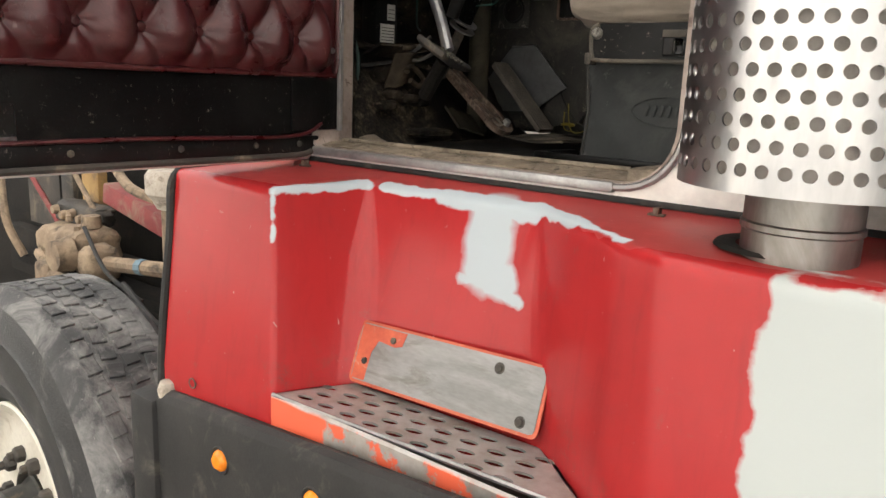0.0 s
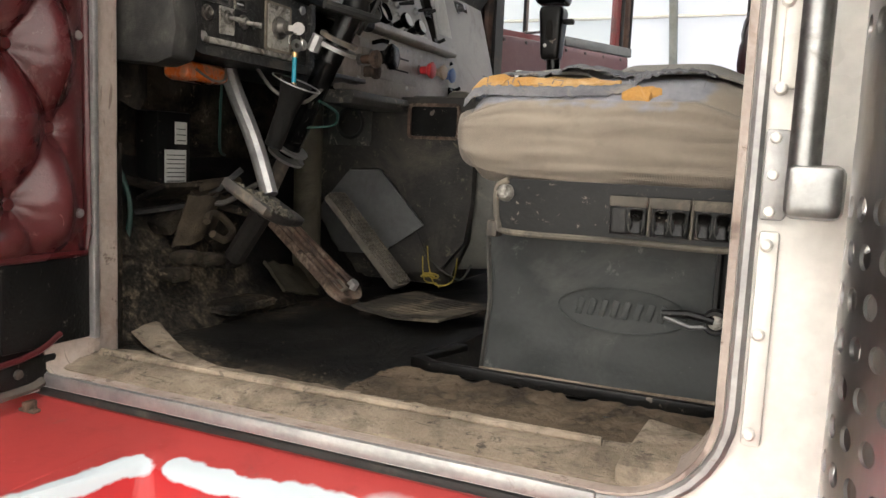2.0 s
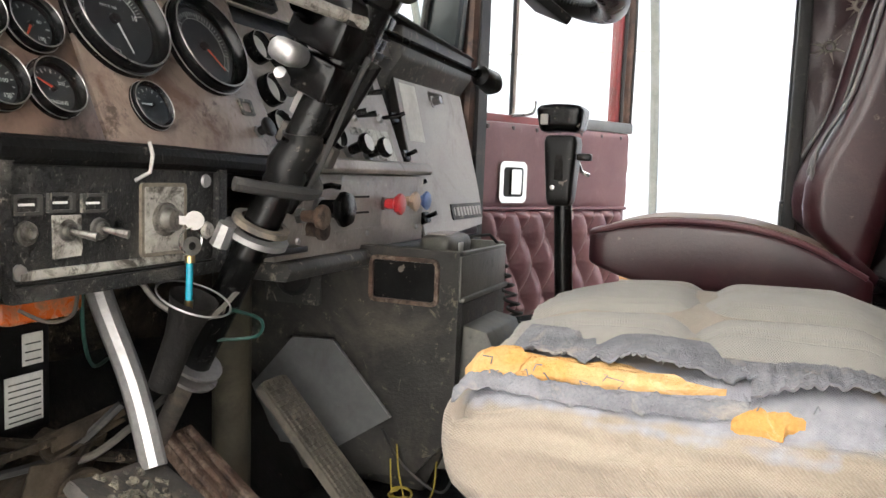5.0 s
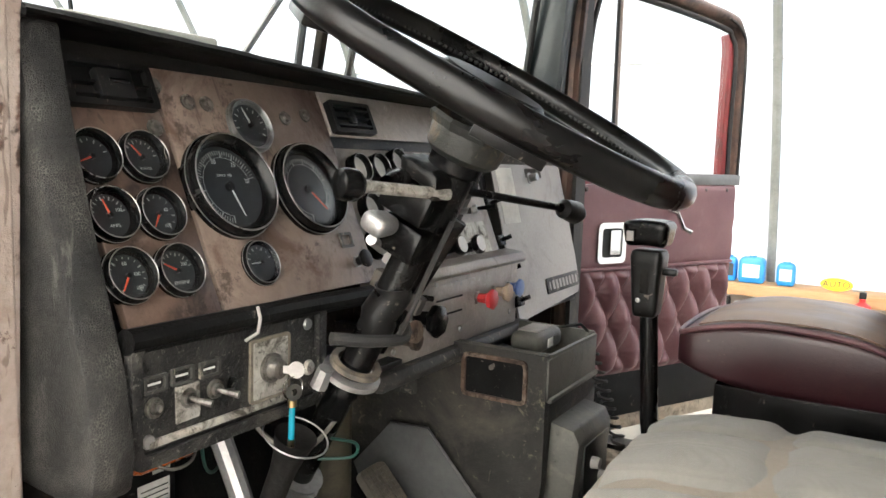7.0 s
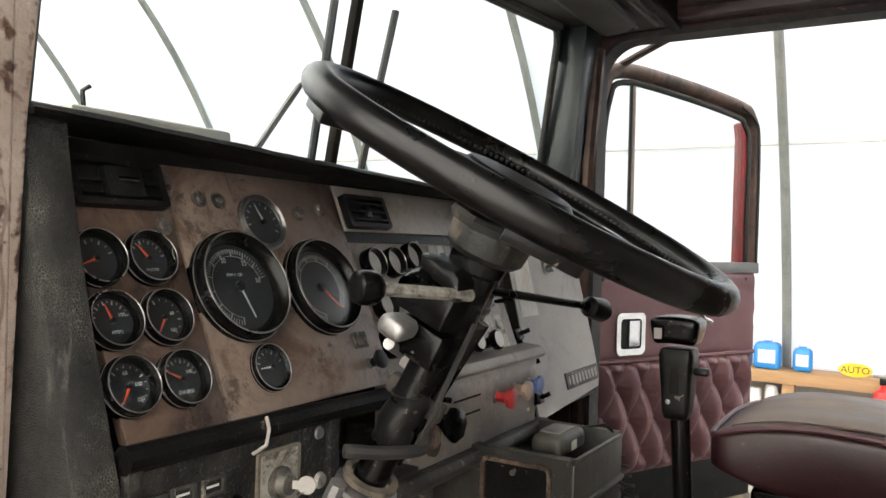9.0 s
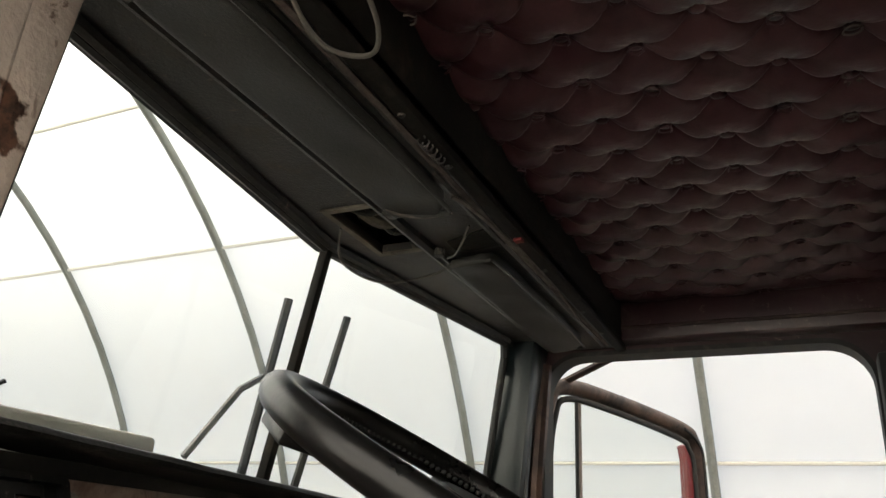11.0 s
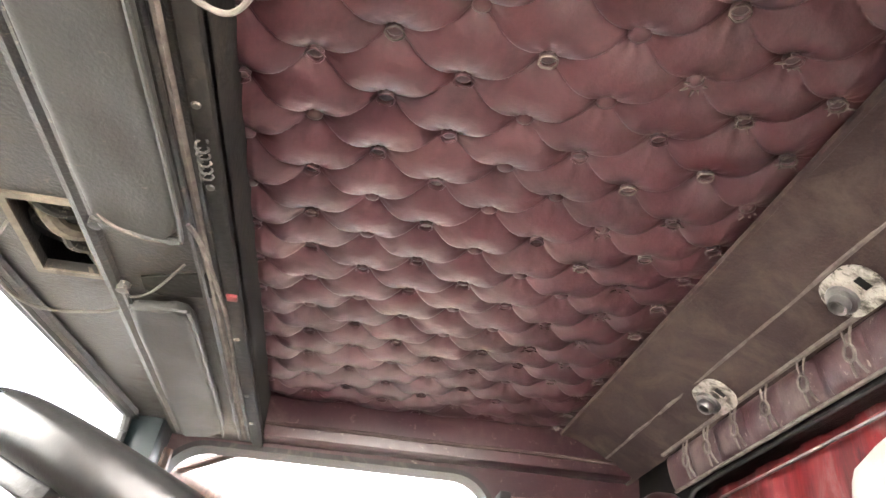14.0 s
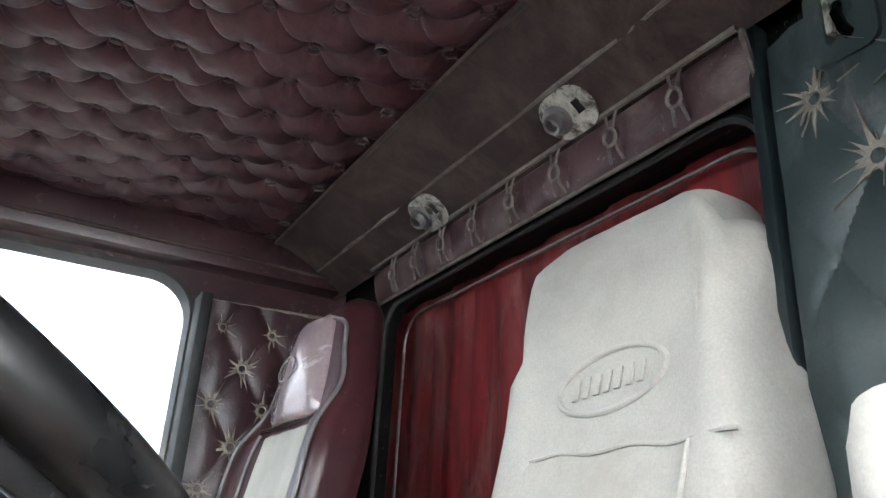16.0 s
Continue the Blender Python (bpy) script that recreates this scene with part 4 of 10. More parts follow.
def text_mesh(word, size, m, depth=0.0008):
    cu = bpy.data.curves.new("word", "FONT")
    cu.body, cu.size, cu.align_x, cu.align_y, cu.extrude = word, size, "CENTER", "CENTER", depth
    ob = bpy.data.objects.new("word", cu)
    scene.collection.objects.link(ob)
    me = bpy.data.meshes.new_from_object(ob.evaluated_get(bpy.context.evaluated_depsgraph_get()))
    bm = bmesh.new()
    bm.from_mesh(me)
    bpy.data.objects.remove(ob)
    bpy.data.meshes.remove(me)
    return put(bm, m)


def disc_button(r=0.009):
    return lathe([(0, 0.004), (r * 0.6, 0.0036), (r, 0.0015), (r, 0)], 12)

# ---- the tent and the ground ----
TENT_R, TENT_Y, GROUND = 6.0, 0.8, -0.30


def arch(x, a, r=TENT_R):
    return (x, TENT_Y + r * math.cos(a), r * math.sin(a))


ground_bm = bmesh.new()
bmesh.ops.create_grid(ground_bm, x_segments=12, y_segments=12, size=400)
put(ground_bm, Matrix.Translation((0, 0, GROUND)))
ground = solid("ground", ground_bm, "ground", "dusty grey concrete yard floor", "ground", kind="structure")

tent_bm = sheet(lambda u, v: arch(-14 + 24 * u, -0.055 + (math.pi + 0.11) * v), 24, 44)
for xe in (-14, 10):
    vs = [tent_bm.verts.new(arch(xe, -0.055 + (math.pi + 0.11) * k / 40)) for k in range(41)]
    tent_bm.faces.new(vs)
tent = solid("tent_wall", tent_bm, "tent", "white translucent tent cloth stretched over pipe arches", "tent", kind="structure")

frame_tent = thing("tent_frame", (0, TENT_Y, 0), "grey galvanised pipe arches and rails carrying the tent", "tent frame", kind="structure")
for k in range(-4, 5):
    xr = -0.5 + 1.95 * k
    part("arch_pipe", tube([arch(xr, -0.05 + (math.pi + 0.10) * i / 48, TENT_R - 0.06) for i in range(49)], 0.035, 8), "tent_pipe", frame_tent)
for yz in ((4.8, 4.46), (3.67, 5.27), (6.12, 2.77), (-3.2, 4.46), (-4.52, 2.77)):
    part("rail_pipe", tube([(-13.5, yz[0] - 0.03, yz[1] - 0.04), (9.5, yz[0] - 0.03, yz[1] - 0.04)], 0.015, 8), "rail_pale", frame_tent)

# ---- cab shell ----
NY, FY = 0.09, 1.55          # outer faces of the near and far cab sides
FLOOR = 1.228

def corner_rect(x0, x1, y0, y1, radii, n=8):
    """Rectangle with its own radius at each corner: upper right, upper left, lower left, lower right."""
    out = []
    for (sx, sy, a), r in zip(((x1, y1, 0), (x0, y1, 90), (x0, y0, 180), (x1, y0, 270)), radii):
        cx, cy = sx + (-r if a in (0, 270) else r), sy + (-r if a in (0, 90) else r)
        for i in range(n + 1):
            t = radians(a + 90 * i / n)
            out.append((cx + r * math.cos(t), cy + r * math.sin(t)))
    return out


side = plate([(-0.52, 1.222), (1.05, 1.222), (1.05, 2.53), (-0.40, 2.53), (-0.50, 2.02)], [corner_rect(-0.29, 0.435, 1.240, 2.375, (0.075, 0.075, 0.022, 0.085))], 0.05)
wall_near = solid("wall_near", put(side, frame_at((0, NY + 0.05, 0), (1, 0, 0), (0, 0, 1))), "white_paint", "cream white painted cab side round the driver door opening", "cab wall", kind="structure")
side = plate([(-0.52, 1.245), (1.05, 1.245), (1.05, 2.53), (-0.325, 2.53), (-0.338, 2.372), (-0.425, 1.96), (-0.50, 1.94)], [round_rect(-0.30, 0.345, 1.262, 2.372, 0.085, 8)], 0.05)
wall_far = solid("wall_far", put(side, frame_at((0, FY, 0), (1, 0, 0), (0, 0, 1))), "burgundy_dark", "dark cab side round the passenger door opening", "cab wall", kind="structure")

far_seal = thing("door_seal", (0.02, FY, 1.27), "black rubber weather seal round the passenger door opening", "seal", kind="structure")

# inner jamb of the driver door, deep and worn, and the rubber seal that runs round the opening


def ring_band(x0, x1, z0, z1, r, y0, y1, t):
    """A band of thickness t lining a rounded opening."""
    a, b = round_rect(x0, x1, z0, z1, r, 8), round_rect(x0 + t, x1 - t, z0 + t, z1 - t, max(0.01, r - t), 8)
    return put(plate(a, [b], y1 - y0), frame_at((0, y1, 0), (1, 0, 0), (0, 0, 1)))


seal = thing("door_seal", (0.07, NY, 1.27), "grey rubber weather seal round the driver door opening", "seal", kind="structure")
loop = [Vector((x, NY - 0.003, z)) for x, z in corner_rect(-0.296, 0.441, 1.234, 2.381, (0.081, 0.081, 0.024, 0.091))]
part("seal_tube", tube(loop, 0.0055, 8, True), "alum", seal)
lip_a, lip_b = corner_rect(-0.290, 0.435, 1.240, 2.375, (0.075, 0.075, 0.022, 0.085)), corner_rect(-0.284, 0.429, 1.242, 2.369, (0.069, 0.069, 0.020, 0.079))
part("seal_lip", put(plate(lip_a, [lip_b], 0.06), frame_at((0, NY + 0.055, 0), (1, 0, 0), (0, 0, 1))), "jamb", seal)

part("seal_band", ring_band(-0.304, 0.349, 1.258, 2.376, 0.089, 1.494, 1.553, 0.010), "black_rubber", far_seal)

jamb = thing("door_jamb", (-0.29, 0.15, 1.3), "worn grey brown metal door pillar with rust patches", "pillar", kind="structure")
part("jamb_front", prism([(-0.300, 0.142), (-0.287, 0.142), (-0.282, 0.150), (-0.284, 0.190), (-0.30, 0.200), (-0.33, 0.20), (-0.33, 0.142)], 1.226, 2.36, 0.003, "xy"), "jamb", jamb)
part("jamb_inner", prism([(0.143, 1.226), (0.187, 1.226), (0.190, 1.60), (0.203, 2.0), (0.232, 2.36), (0.143, 2.36)], -0.303, -0.2855, 0.003, "yz"), "jamb", jamb)
part("jamb_rear", box(0.425, 0.50, 0.142, 0.19, 1.226, 2.36, 0.006), "post_pale", jamb)
part("jamb_top", box(-0.30, 0.50, 0.142, 0.19, 2.362, 2.44, 0.006), "burgundy_dark", jamb)

sill = thing("door_sill", (0.05, 0.15, 1.25), "gritty cream door sill with a bright metal tread strip", "door sill", kind="structure")
part("sill_plate", sheet(lambda u, v: (-0.285 + 0.645 * u, 0.10 + 0.115 * v, 1.2395 + 0.0105 * math.sin(math.pi * min(1.0, 0.15 + 0.85 * v)) + 0.0025 * noise.noise((u * 40, v * 8, 2))), 60, 14, 0.02), "gritty", sill)
part("sill_lip", tube([(-0.27, 0.152, 1.252), (0.0, 0.157, 1.252), (0.33, 0.168, 1.252)], 0.005, 8), "gritty", sill)
part("sill_corner", prism([(0.355, 0.10), (0.43, 0.10), (0.44, 0.20), (0.36, 0.235)], 1.20, 1.262, 0.005, "xy"), "gritty", sill)
part("tread_strip", box(-0.28, 0.345, 0.080, 0.104, 1.226, 1.2415, 0.003), "alum", sill)
trim_line = smooth_path([(-0.468, 0.405, 1.262), (-0.36, 0.33, 1.254), (-0.248, 0.252, 1.248), (-0.17, 0.21, 1.246), (-0.08, 0.188, 1.244), (0.06, 0.190, 1.243), (0.20, 0.190, 1.243), (0.34, 0.18, 1.243)], 8)


def floor_flange(u, v):
    k = u * (len(trim_line) - 1)
    i = int(min(k, len(trim_line) - 2))
    p = trim_line[i].lerp(trim_line[i + 1], k - i)
    d = (trim_line[i + 1] - trim_line[i]).normalized()
    w = (0.045 * max(0.0, 1 - u * 1.6) + 0.014) * v
    return p + Vector((d.y, -d.x, 0)) * w + Vector((0, 0, 0.004 * math.sin(math.pi * min(1, v * 1.3)) * (1 - 0.6 * u) + 0.002 * noise.noise((u * 30, v * 4, 0))))


part("floor_trim", sheet(floor_flange, 70, 8, 0.003), "gritty", sill, "dusty curled floor flange", 60)
part("dirt_band", sheet(lambda u, v: (0.03 + 0.39 * u, 0.20 + (0.14 + 0.03 * noise.noise((u * 9, 0, 5))) * v, 1.2415 + 0.004 * noise.noise((u * 30, v * 9, 6)) + 0.003 * noise.noise((u * 90, v * 26, 1)) - 0.004 * v), 90, 24, 0.006), "floor_dirt", sill, "trodden brown dirt behind the sill")
sill_far = thing("door_sill", (0.05, 1.5, 1.25), "dusty door sill under the open passenger door", "door sill", kind="structure")
part("sill_plate", box(-0.30, 0.345, 1.42, FY + 0.01, 1.20, 1.258, 0.006), "gritty", sill_far)

rocker = thing("cab_rocker", (0.1, NY, 1.22), "red cab rocker panel with a black gap strip above it", "rocker panel", kind="structure")
part("gap_strip", box(-0.46, 0.98, NY - 0.004, NY + 0.05, 1.213, 1.2215, 0.002), "black_rubber", rocker)
part("rocker_panel", box(-0.46, 0.98, NY - 0.002, NY + 0.05, 1.12, 1.2135, 0.004), "fender", rocker)

# floor, toe board, fire wall
floor_cab = thing("floor", (0.1, 0.8, FLOOR), "dusty black rubber floor mat of the cab", "floor", kind="structure")


def mat_height(x, y):
    return 0.006 * noise.noise((x * 9, y * 9, 0)) + 0.003 * noise.noise((x * 30, y * 30, 3))


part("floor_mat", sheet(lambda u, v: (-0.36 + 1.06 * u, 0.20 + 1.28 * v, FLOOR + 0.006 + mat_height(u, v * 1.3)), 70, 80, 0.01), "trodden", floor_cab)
part("floor_pan", box(-0.52, 1.0, NY + 0.05, FY - 0.05, 1.15, FLOOR - 0.012, 0), "chassis", floor_cab)
toe = thing("toe_board", (-0.42, 0.5, 1.3), "dirt-caked tan toe board and fire wall under the dashboard", "fire wall", kind="structure")
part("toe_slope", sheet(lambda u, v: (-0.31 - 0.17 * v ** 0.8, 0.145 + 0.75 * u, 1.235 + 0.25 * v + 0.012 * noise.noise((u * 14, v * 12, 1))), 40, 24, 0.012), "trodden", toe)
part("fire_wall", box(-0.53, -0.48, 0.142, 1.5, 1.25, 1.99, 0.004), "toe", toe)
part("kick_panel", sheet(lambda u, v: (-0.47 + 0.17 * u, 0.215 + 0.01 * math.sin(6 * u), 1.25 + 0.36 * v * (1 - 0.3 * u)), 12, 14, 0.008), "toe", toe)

# roof and its lining
roof_bm = box(-0.46, 1.05, NY - 0.01, FY + 0.01, 2.505, 2.545, 0.015)
roof = solid("roof", roof_bm, "white_paint", "cream painted cab roof panel", "roof", kind="structure")

CU, CV, CU0, CV0 = 0.0875, 0.0705, 0.429, 0.098     # tuft spacing along y and x


def roof_lining(u, v):
    x, y = -0.145 + 0.625 * u, 0.155 + 1.345 * v
    edge = min(1, 14 * min(u, 1 - u, v, 1 - v) + 0.15)
    sag = 0.010 * noise.noise((x * 5, y * 5, 2))
    hang = y - 0.0085 * abs(math.sin(math.pi * (x - CV0) / CV))      # each seam sags like a scale between two buttons
    pad = 0.0105 * scales(hang, x, CU, CV, CU0, CV0) + 0.0065
    hole = 0.0105 * pit(y - 0.004, x, CU, CV, CU0, CV0, 0.024) + 0.005 * pit(y, x, CU, CV, CU0, CV0, 0.009)
    return (x, y, 2.472 - (pad - hole + 0.0012 * pleats(y, x, CU, CV, CU0, CV0)) * edge - sag * edge)


lining = sheet(roof_lining, 330, 700)
btn = []
for y, x in tufts(0.19, 1.47, -0.12, 0.465, CU, CV, CU0, CV0):
    worn = noise.noise((x * 17, y * 17, 8)) > -0.05
    one = disc_button(0.0085) if worn else disc_button(0.0095 + 0.002 * noise.noise((x * 40, y * 40, 0)))
    if worn:
        ring_bm = tube([(rr * math.cos(q), rr * math.sin(q), 0.0015 * noise.noise((q, x * 50, y * 50))) for q, rr in [(i * 0.5236, 0.0085 + 0.002 * noise.noise((i * 0.7, x * 40, y * 40))) for i in range(12)]], 0.0013, 5, True)
        btn.append(put(slot(ring_bm, 2 if (x > 0.26 or y < 0.5) and noise.noise((x * 29, y * 31, 2)) > -0.1 else 0), Matrix.Translation((x, y, 2.4630 - 0.010 * noise.noise((x * 5, y * 5, 2))))))
    btn.append(put(slot(one, 3 if worn else 1), Matrix.Translation((x, y, 2.4700 - 0.010 * noise.noise((x * 5, y * 5, 2)))) @ Matrix.Rotation(math.pi, 4, "X")))
    if x > 0.40 or (noise.noise((x * 7, y * 7, 5)) > 0.15 and x > 0.2):
        for k in range(6):
            ang = k * 0.9 + noise.noise((x * 31, y * 17, k)) * 1.2
            ln = 0.001 + 0.016 * abs(noise.noise((x * 23, y * 29, k + 9)))
            ray_bm = prism([(0.007, -0.0013), (0.009 + ln * 0.5, -0.0006 + 0.001 * noise.noise((x * 40, k, 1))), (0.009 + ln, 0.0), (0.007, 0.0013)], -0.001, 0.0006, 0, "xy")
            btn.append(put(slot(ray_bm, 2), Matrix.Translation((x, y, 2.4625 - 0.010 * noise.noise((x * 5, y * 5, 2)))) @ Matrix.Rotation(ang, 4, "Z")))
ceiling = solid("ceiling", join(lining, *btn), ["burgundy_roof", "burgundy_roof", "stitch", "burgundy_dark"], "worn burgundy diamond-tufted vinyl roof lining with frayed buttons", "ceiling", kind="structure", smooth=70)

cove = thing("rear_cove", (0.55, 0.8, 2.42), "dusty dark fabric cove between roof lining and rear header", "headliner", kind="structure")
part("cove_panel", sheet(lambda u, v: (0.468 + 0.155 * u, 0.145 + 1.36 * v, 2.462 - 0.075 * u ** 1.3 + 0.004 * noise.noise((u * 8, v * 20, 0))), 14, 60, 0.006), "cove", cove)
part("seam_welt", tube([(0.470, 0.15 + 0.0675 * k, 2.458 + 0.002 * noise.noise((k, 0, 0))) for k in range(21)], 0.0055, 6), "cove", cove)
part("cove_trim", tube([(0.612, 0.15, 2.392), (0.612, 1.5, 2.398)], 0.005, 6), "stitch", cove)
part("cove_fold", tube([(0.560, 0.15 + 0.09 * k, 2.420 + 0.003 * noise.noise((k, 4, 0))) for k in range(16)], 0.004, 6), "stitch", cove, "dusty fold in the cove fabric")
for y0, y1, nm in ((0.145, 0.20, "edge_trim"), (1.45, 1.505, "edge_trim")):
    part(nm, box(-0.16, 0.63, y0, y1, 2.385, 2.47, 0.008), "burgundy_dark", cove)
    part("trim_welt", tube([(-0.15 + 0.06 * k, y1 + 0.002 if y0 < 1 else y0 - 0.002, 2.410 + 0.002 * noise.noise((k, y0, 0))) for k in range(14)], 0.004, 6), "cove", cove)

# rear header strip with stitched rings
header = thing("rear_header", (0.63, 0.88, 2.35), "burgundy padded header strip with pale stitched rings", "trim", kind="structure")


def header_pad(u, v):
    y, z = 0.455 + 0.84 * u, 2.322 + 0.060 * v
    k = ((y - 0.539) / 0.096) % 1.0
    return (0.632 - 0.010 * (math.sin(math.pi * k) ** 0.5) * math.sin(math.pi * v) ** 0.5 - 0.012 * v, y, z)


part("header_pad", sheet(header_pad, 150, 12, 0.008), "header", header)
part("header_edge", tube([(0.611, 0.455, 2.384), (0.611, 0.88, 2.386), (0.611, 1.295, 2.386)], 0.004, 6), "stitch", header)
part("header_edge", tube([(0.63, 0.455, 2.320), (0.63, 1.295, 2.322)], 0.003, 6), "stitch", header)
part("header_edge", tube([(0.617, 0.455, 2.384), (0.63, 0.452, 2.320)], 0.004, 6), "stitch", header)
for k, y in enumerate((0.539, 0.638, 0.743, 0.843, 0.940, 1.032, 1.124, 1.204)):
    part("stitch_ring", put(tube([((0.0095 + 0.0018 * noise.noise((k * 3, i, 0))) * math.cos(a), (0.0105 + 0.0018 * noise.noise((k * 3, i, 5))) * math.sin(a), 0) for i, a in [(i, i * 0.5236) for i in range(12)]], 0.0024, 6, True), frame_at((0.610, y, 2.350), (0, 1, 0), (-0.15, 0, 1))), "stitch", header)
    for dy, z0, z1, x0, x1 in ((-0.010, 2.383, 2.360, 0.6125, 0.6105), (0.008, 2.384, 2.361, 0.6125, 0.6105), (-0.009, 2.323, 2.345, 0.6215, 0.6125), (0.011, 2.324, 2.344, 0.6215, 0.6125)):
        j = 0.004 * noise.noise((k * 5, dy * 900, 2))
        part("stitch_line", tube([(x0, y + dy + j, z0), ((x0 + x1) / 2 - 0.001, y + dy * 0.7 - j, (z0 + z1) / 2), (x1, y + dy * 0.45, z1)], 0.0019, 5), "stitch", header)

# rear wall with the opening towards the sleeper
back = plate([(0.14, 1.2), (1.5, 1.2), (1.5, 2.50), (0.14, 2.50)], [round_rect(0.462, 1.300, 1.25, 2.324, 0.06, 8)], 0.03)
wall_rear = solid("wall_rear", put(back, frame_at((0.645, 0, 0), (0, 1, 0), (0, 0, 1))), "black_vinyl", "black trimmed rear cab wall with an opening behind the seats", "cab wall", kind="structure")
rim_rear = thing("opening_seal", (0.66, 0.88, 1.4), "black rubber edge round the rear opening", "seal", kind="structure")
part("seal_tube", tube([Vector((0.648, y, z)) for y, z in round_rect(0.465, 1.297, 1.253, 2.321, 0.055, 8)], 0.005, 8, True), "black_rubber", rim_rear)
part("seal_wire", tube([Vector((0.685, y, z)) for y, z in round_rect(0.478, 1.287, 1.262, 2.305, 0.055, 8)], 0.0028, 6, True), "steel", rim_rear)


def red_back(u, v):
    y, z = 0.30 + 1.2 * u, 1.2 + 1.25 * v
    rib = 0.006 if (u * 9) % 1 < 0.35 else 0.0
    return (0.716 - rib, y, z)


sleeper = solid("sleeper_wall", sheet(red_back, 90, 30, 0.01), "sleeper_red", "streaked dusty red painted metal wall behind the opening", "wall", kind="structure", smooth=25)
solid("sleeper_roof", box(0.66, 0.76, 0.14, 1.5, 2.33, 2.50, 0.004), "black_vinyl", "dark edge over the rear opening", "trim", kind="structure")


def star_cracks(parent, places, m_at, seed, tilt=0.0):
    """Worn-through button spots with cracks that run out like a star."""
    rnd = random.Random(seed)
    for a, b, big in places:
        r = 0.0075 + 0.003 * big
        bm = lathe([(r * 0.62, 0.0006), (r * 0.80, 0.0032), (r * 1.02, 0.0028), (r * 1.25, 0)], 14)
        part("worn_button", put(bm, m_at(a, b)), "crack", parent)
        bms = []
        for k in range(15 if big > 0.4 else 9):
            ang, ln = 2 * math.pi * (k + rnd.random() * 0.8) / (15 if big > 0.4 else 9), (0.006 + 0.034 * rnd.random() ** 1.6) * (0.6 + big)
            bms.append(put(prism([(0.007, -0.0016 - 0.0020 * big), (0.008 + ln * 0.45, -0.0010 + 0.003 * (rnd.random() - 0.5)), (0.008 + ln, 0.004 * (rnd.random() - 0.5)), (0.008 + ln * 0.45, 0.0006), (0.007, 0.0016 + 0.0020 * big)], -0.0005, 0.0016, 0, "xy"), m_at(a, b) @ Matrix.Rotation(ang, 4, "Z") @ Matrix.Rotation(-tilt, 4, "Y")))
        part("crack_star", join(*bms), "crack", parent)


pad_far = thing("quilted_side_panel", (0.48, 1.49, 1.9), "cracked dark burgundy quilted side panel behind the passenger door", "trim panel", kind="structure")
part("panel_pad", sheet(lambda u, v: (0.372 + 0.235 * u, 1.492 - 0.008 * quilt(0.372 + 0.235 * u, 1.3 + 1.03 * v, 0.095, 0.072, 0.40, 2.28) * min(1, 9 * min(u, 1 - u)), 1.3 + 1.03 * v), 40, 110, 0.006), "burgundy_dark", pad_far)
part("panel_edge", tube([(0.366, 1.488, 1.3), (0.362, 1.488, 2.33), (0.60, 1.488, 2.335)], 0.005, 6), "crack", pad_far)
part("pillar_trim", box(0.343, 0.366, 1.44, 1.50, 1.26, 2.33, 0.005), "black_rubber", pad_far)
star_cracks(pad_far, [(0.40, 2.28, 0.1), (0.495, 2.28, 0.2), (0.447, 2.208, 0.6), (0.542, 2.208, 0.1), (0.40, 2.136, 0.5), (0.495, 2.136, 0.7), (0.447, 2.064, 1.0), (0.40, 1.99, 0.6), (0.495, 1.99, 0.6), (0.447, 1.92, 0.5)],
            lambda a, b: frame_at((a, 1.4815, b), (1, 0, 0), (0, 0, 1)), 5)
pad_near = thing("quilted_side_panel", (0.63, 0.3, 1.9), "black green quilted rear panel with pale cracked buttons", "trim panel", kind="structure")


def near_quilt(u, v):
    y, z = 0.15 + 0.292 * u, 1.3 + 1.06 * v
    soft_edge = min(1, 9 * min(u, 1 - u))
    return (0.640 - 0.010 * (quilt(y, z, 0.092, 0.074, 0.400, 2.281, 0.36) - 0.15 * pit(y, z, 0.092, 0.074, 0.400, 2.281, 0.010)) * soft_edge, y, z)


part("panel_pad", sheet(near_quilt, 70, 240, 0.006), "teal_black", pad_near)
star_cracks(pad_near, [(0.400, 2.281, 0.5), (0.354, 2.204, 1.15), (0.308, 2.281, 0.9), (0.262, 2.204, 0.8), (0.308, 2.133, 0.3)],
            lambda a, b: frame_at((0.6325, a, b), (0, -1, 0), (0, 0, 1)), 8, 0.20)
part("edge_bar", box(0.624, 0.645, 0.446, 0.460, 1.26, 2.39, 0.004), "teal_pillar", pad_near)
hook_plate = thing("coat_hook", (0.63, 0.36, 2.34), "black metal coat hook on a plate", "hook")
part("hook_plate", put(plate(round_rect(-0.030, 0.032, -0.040, 0.046, 0.014, 6), [round_rect(-0.014, 0.014, -0.022, 0.026, 0.006, 4)], 0.006), frame_at((0.628, 0.363, 2.338), (0, -1, 0), (0, 0, 1))), "teal_black", hook_plate, "rounded black green plate")
# near-black backing darkens the recess by colour
part("hook_recess", box(0.634, 0.6385, 0.348, 0.378, 2.314, 2.365, 0), "bay_black", hook_plate, "near-black backing that gives the recess its shade")
part("hook_arm", box(0.618, 0.634, 0.366, 0.374, 2.325, 2.372, 0.003), "worn_plate", hook_plate, "bare metal hook arm")
part("hook_tip", tube([(0.622, 0.362, 2.350), (0.612, 0.358, 2.335), (0.614, 0.356, 2.322), (0.624, 0.356, 2.318)], 0.005, 8), "black_gloss", hook_plate)
side_rear = thing("rear_side_trim", (0.55, 0.16, 1.9), "dark trim behind the driver door", "trim panel", kind="structure")
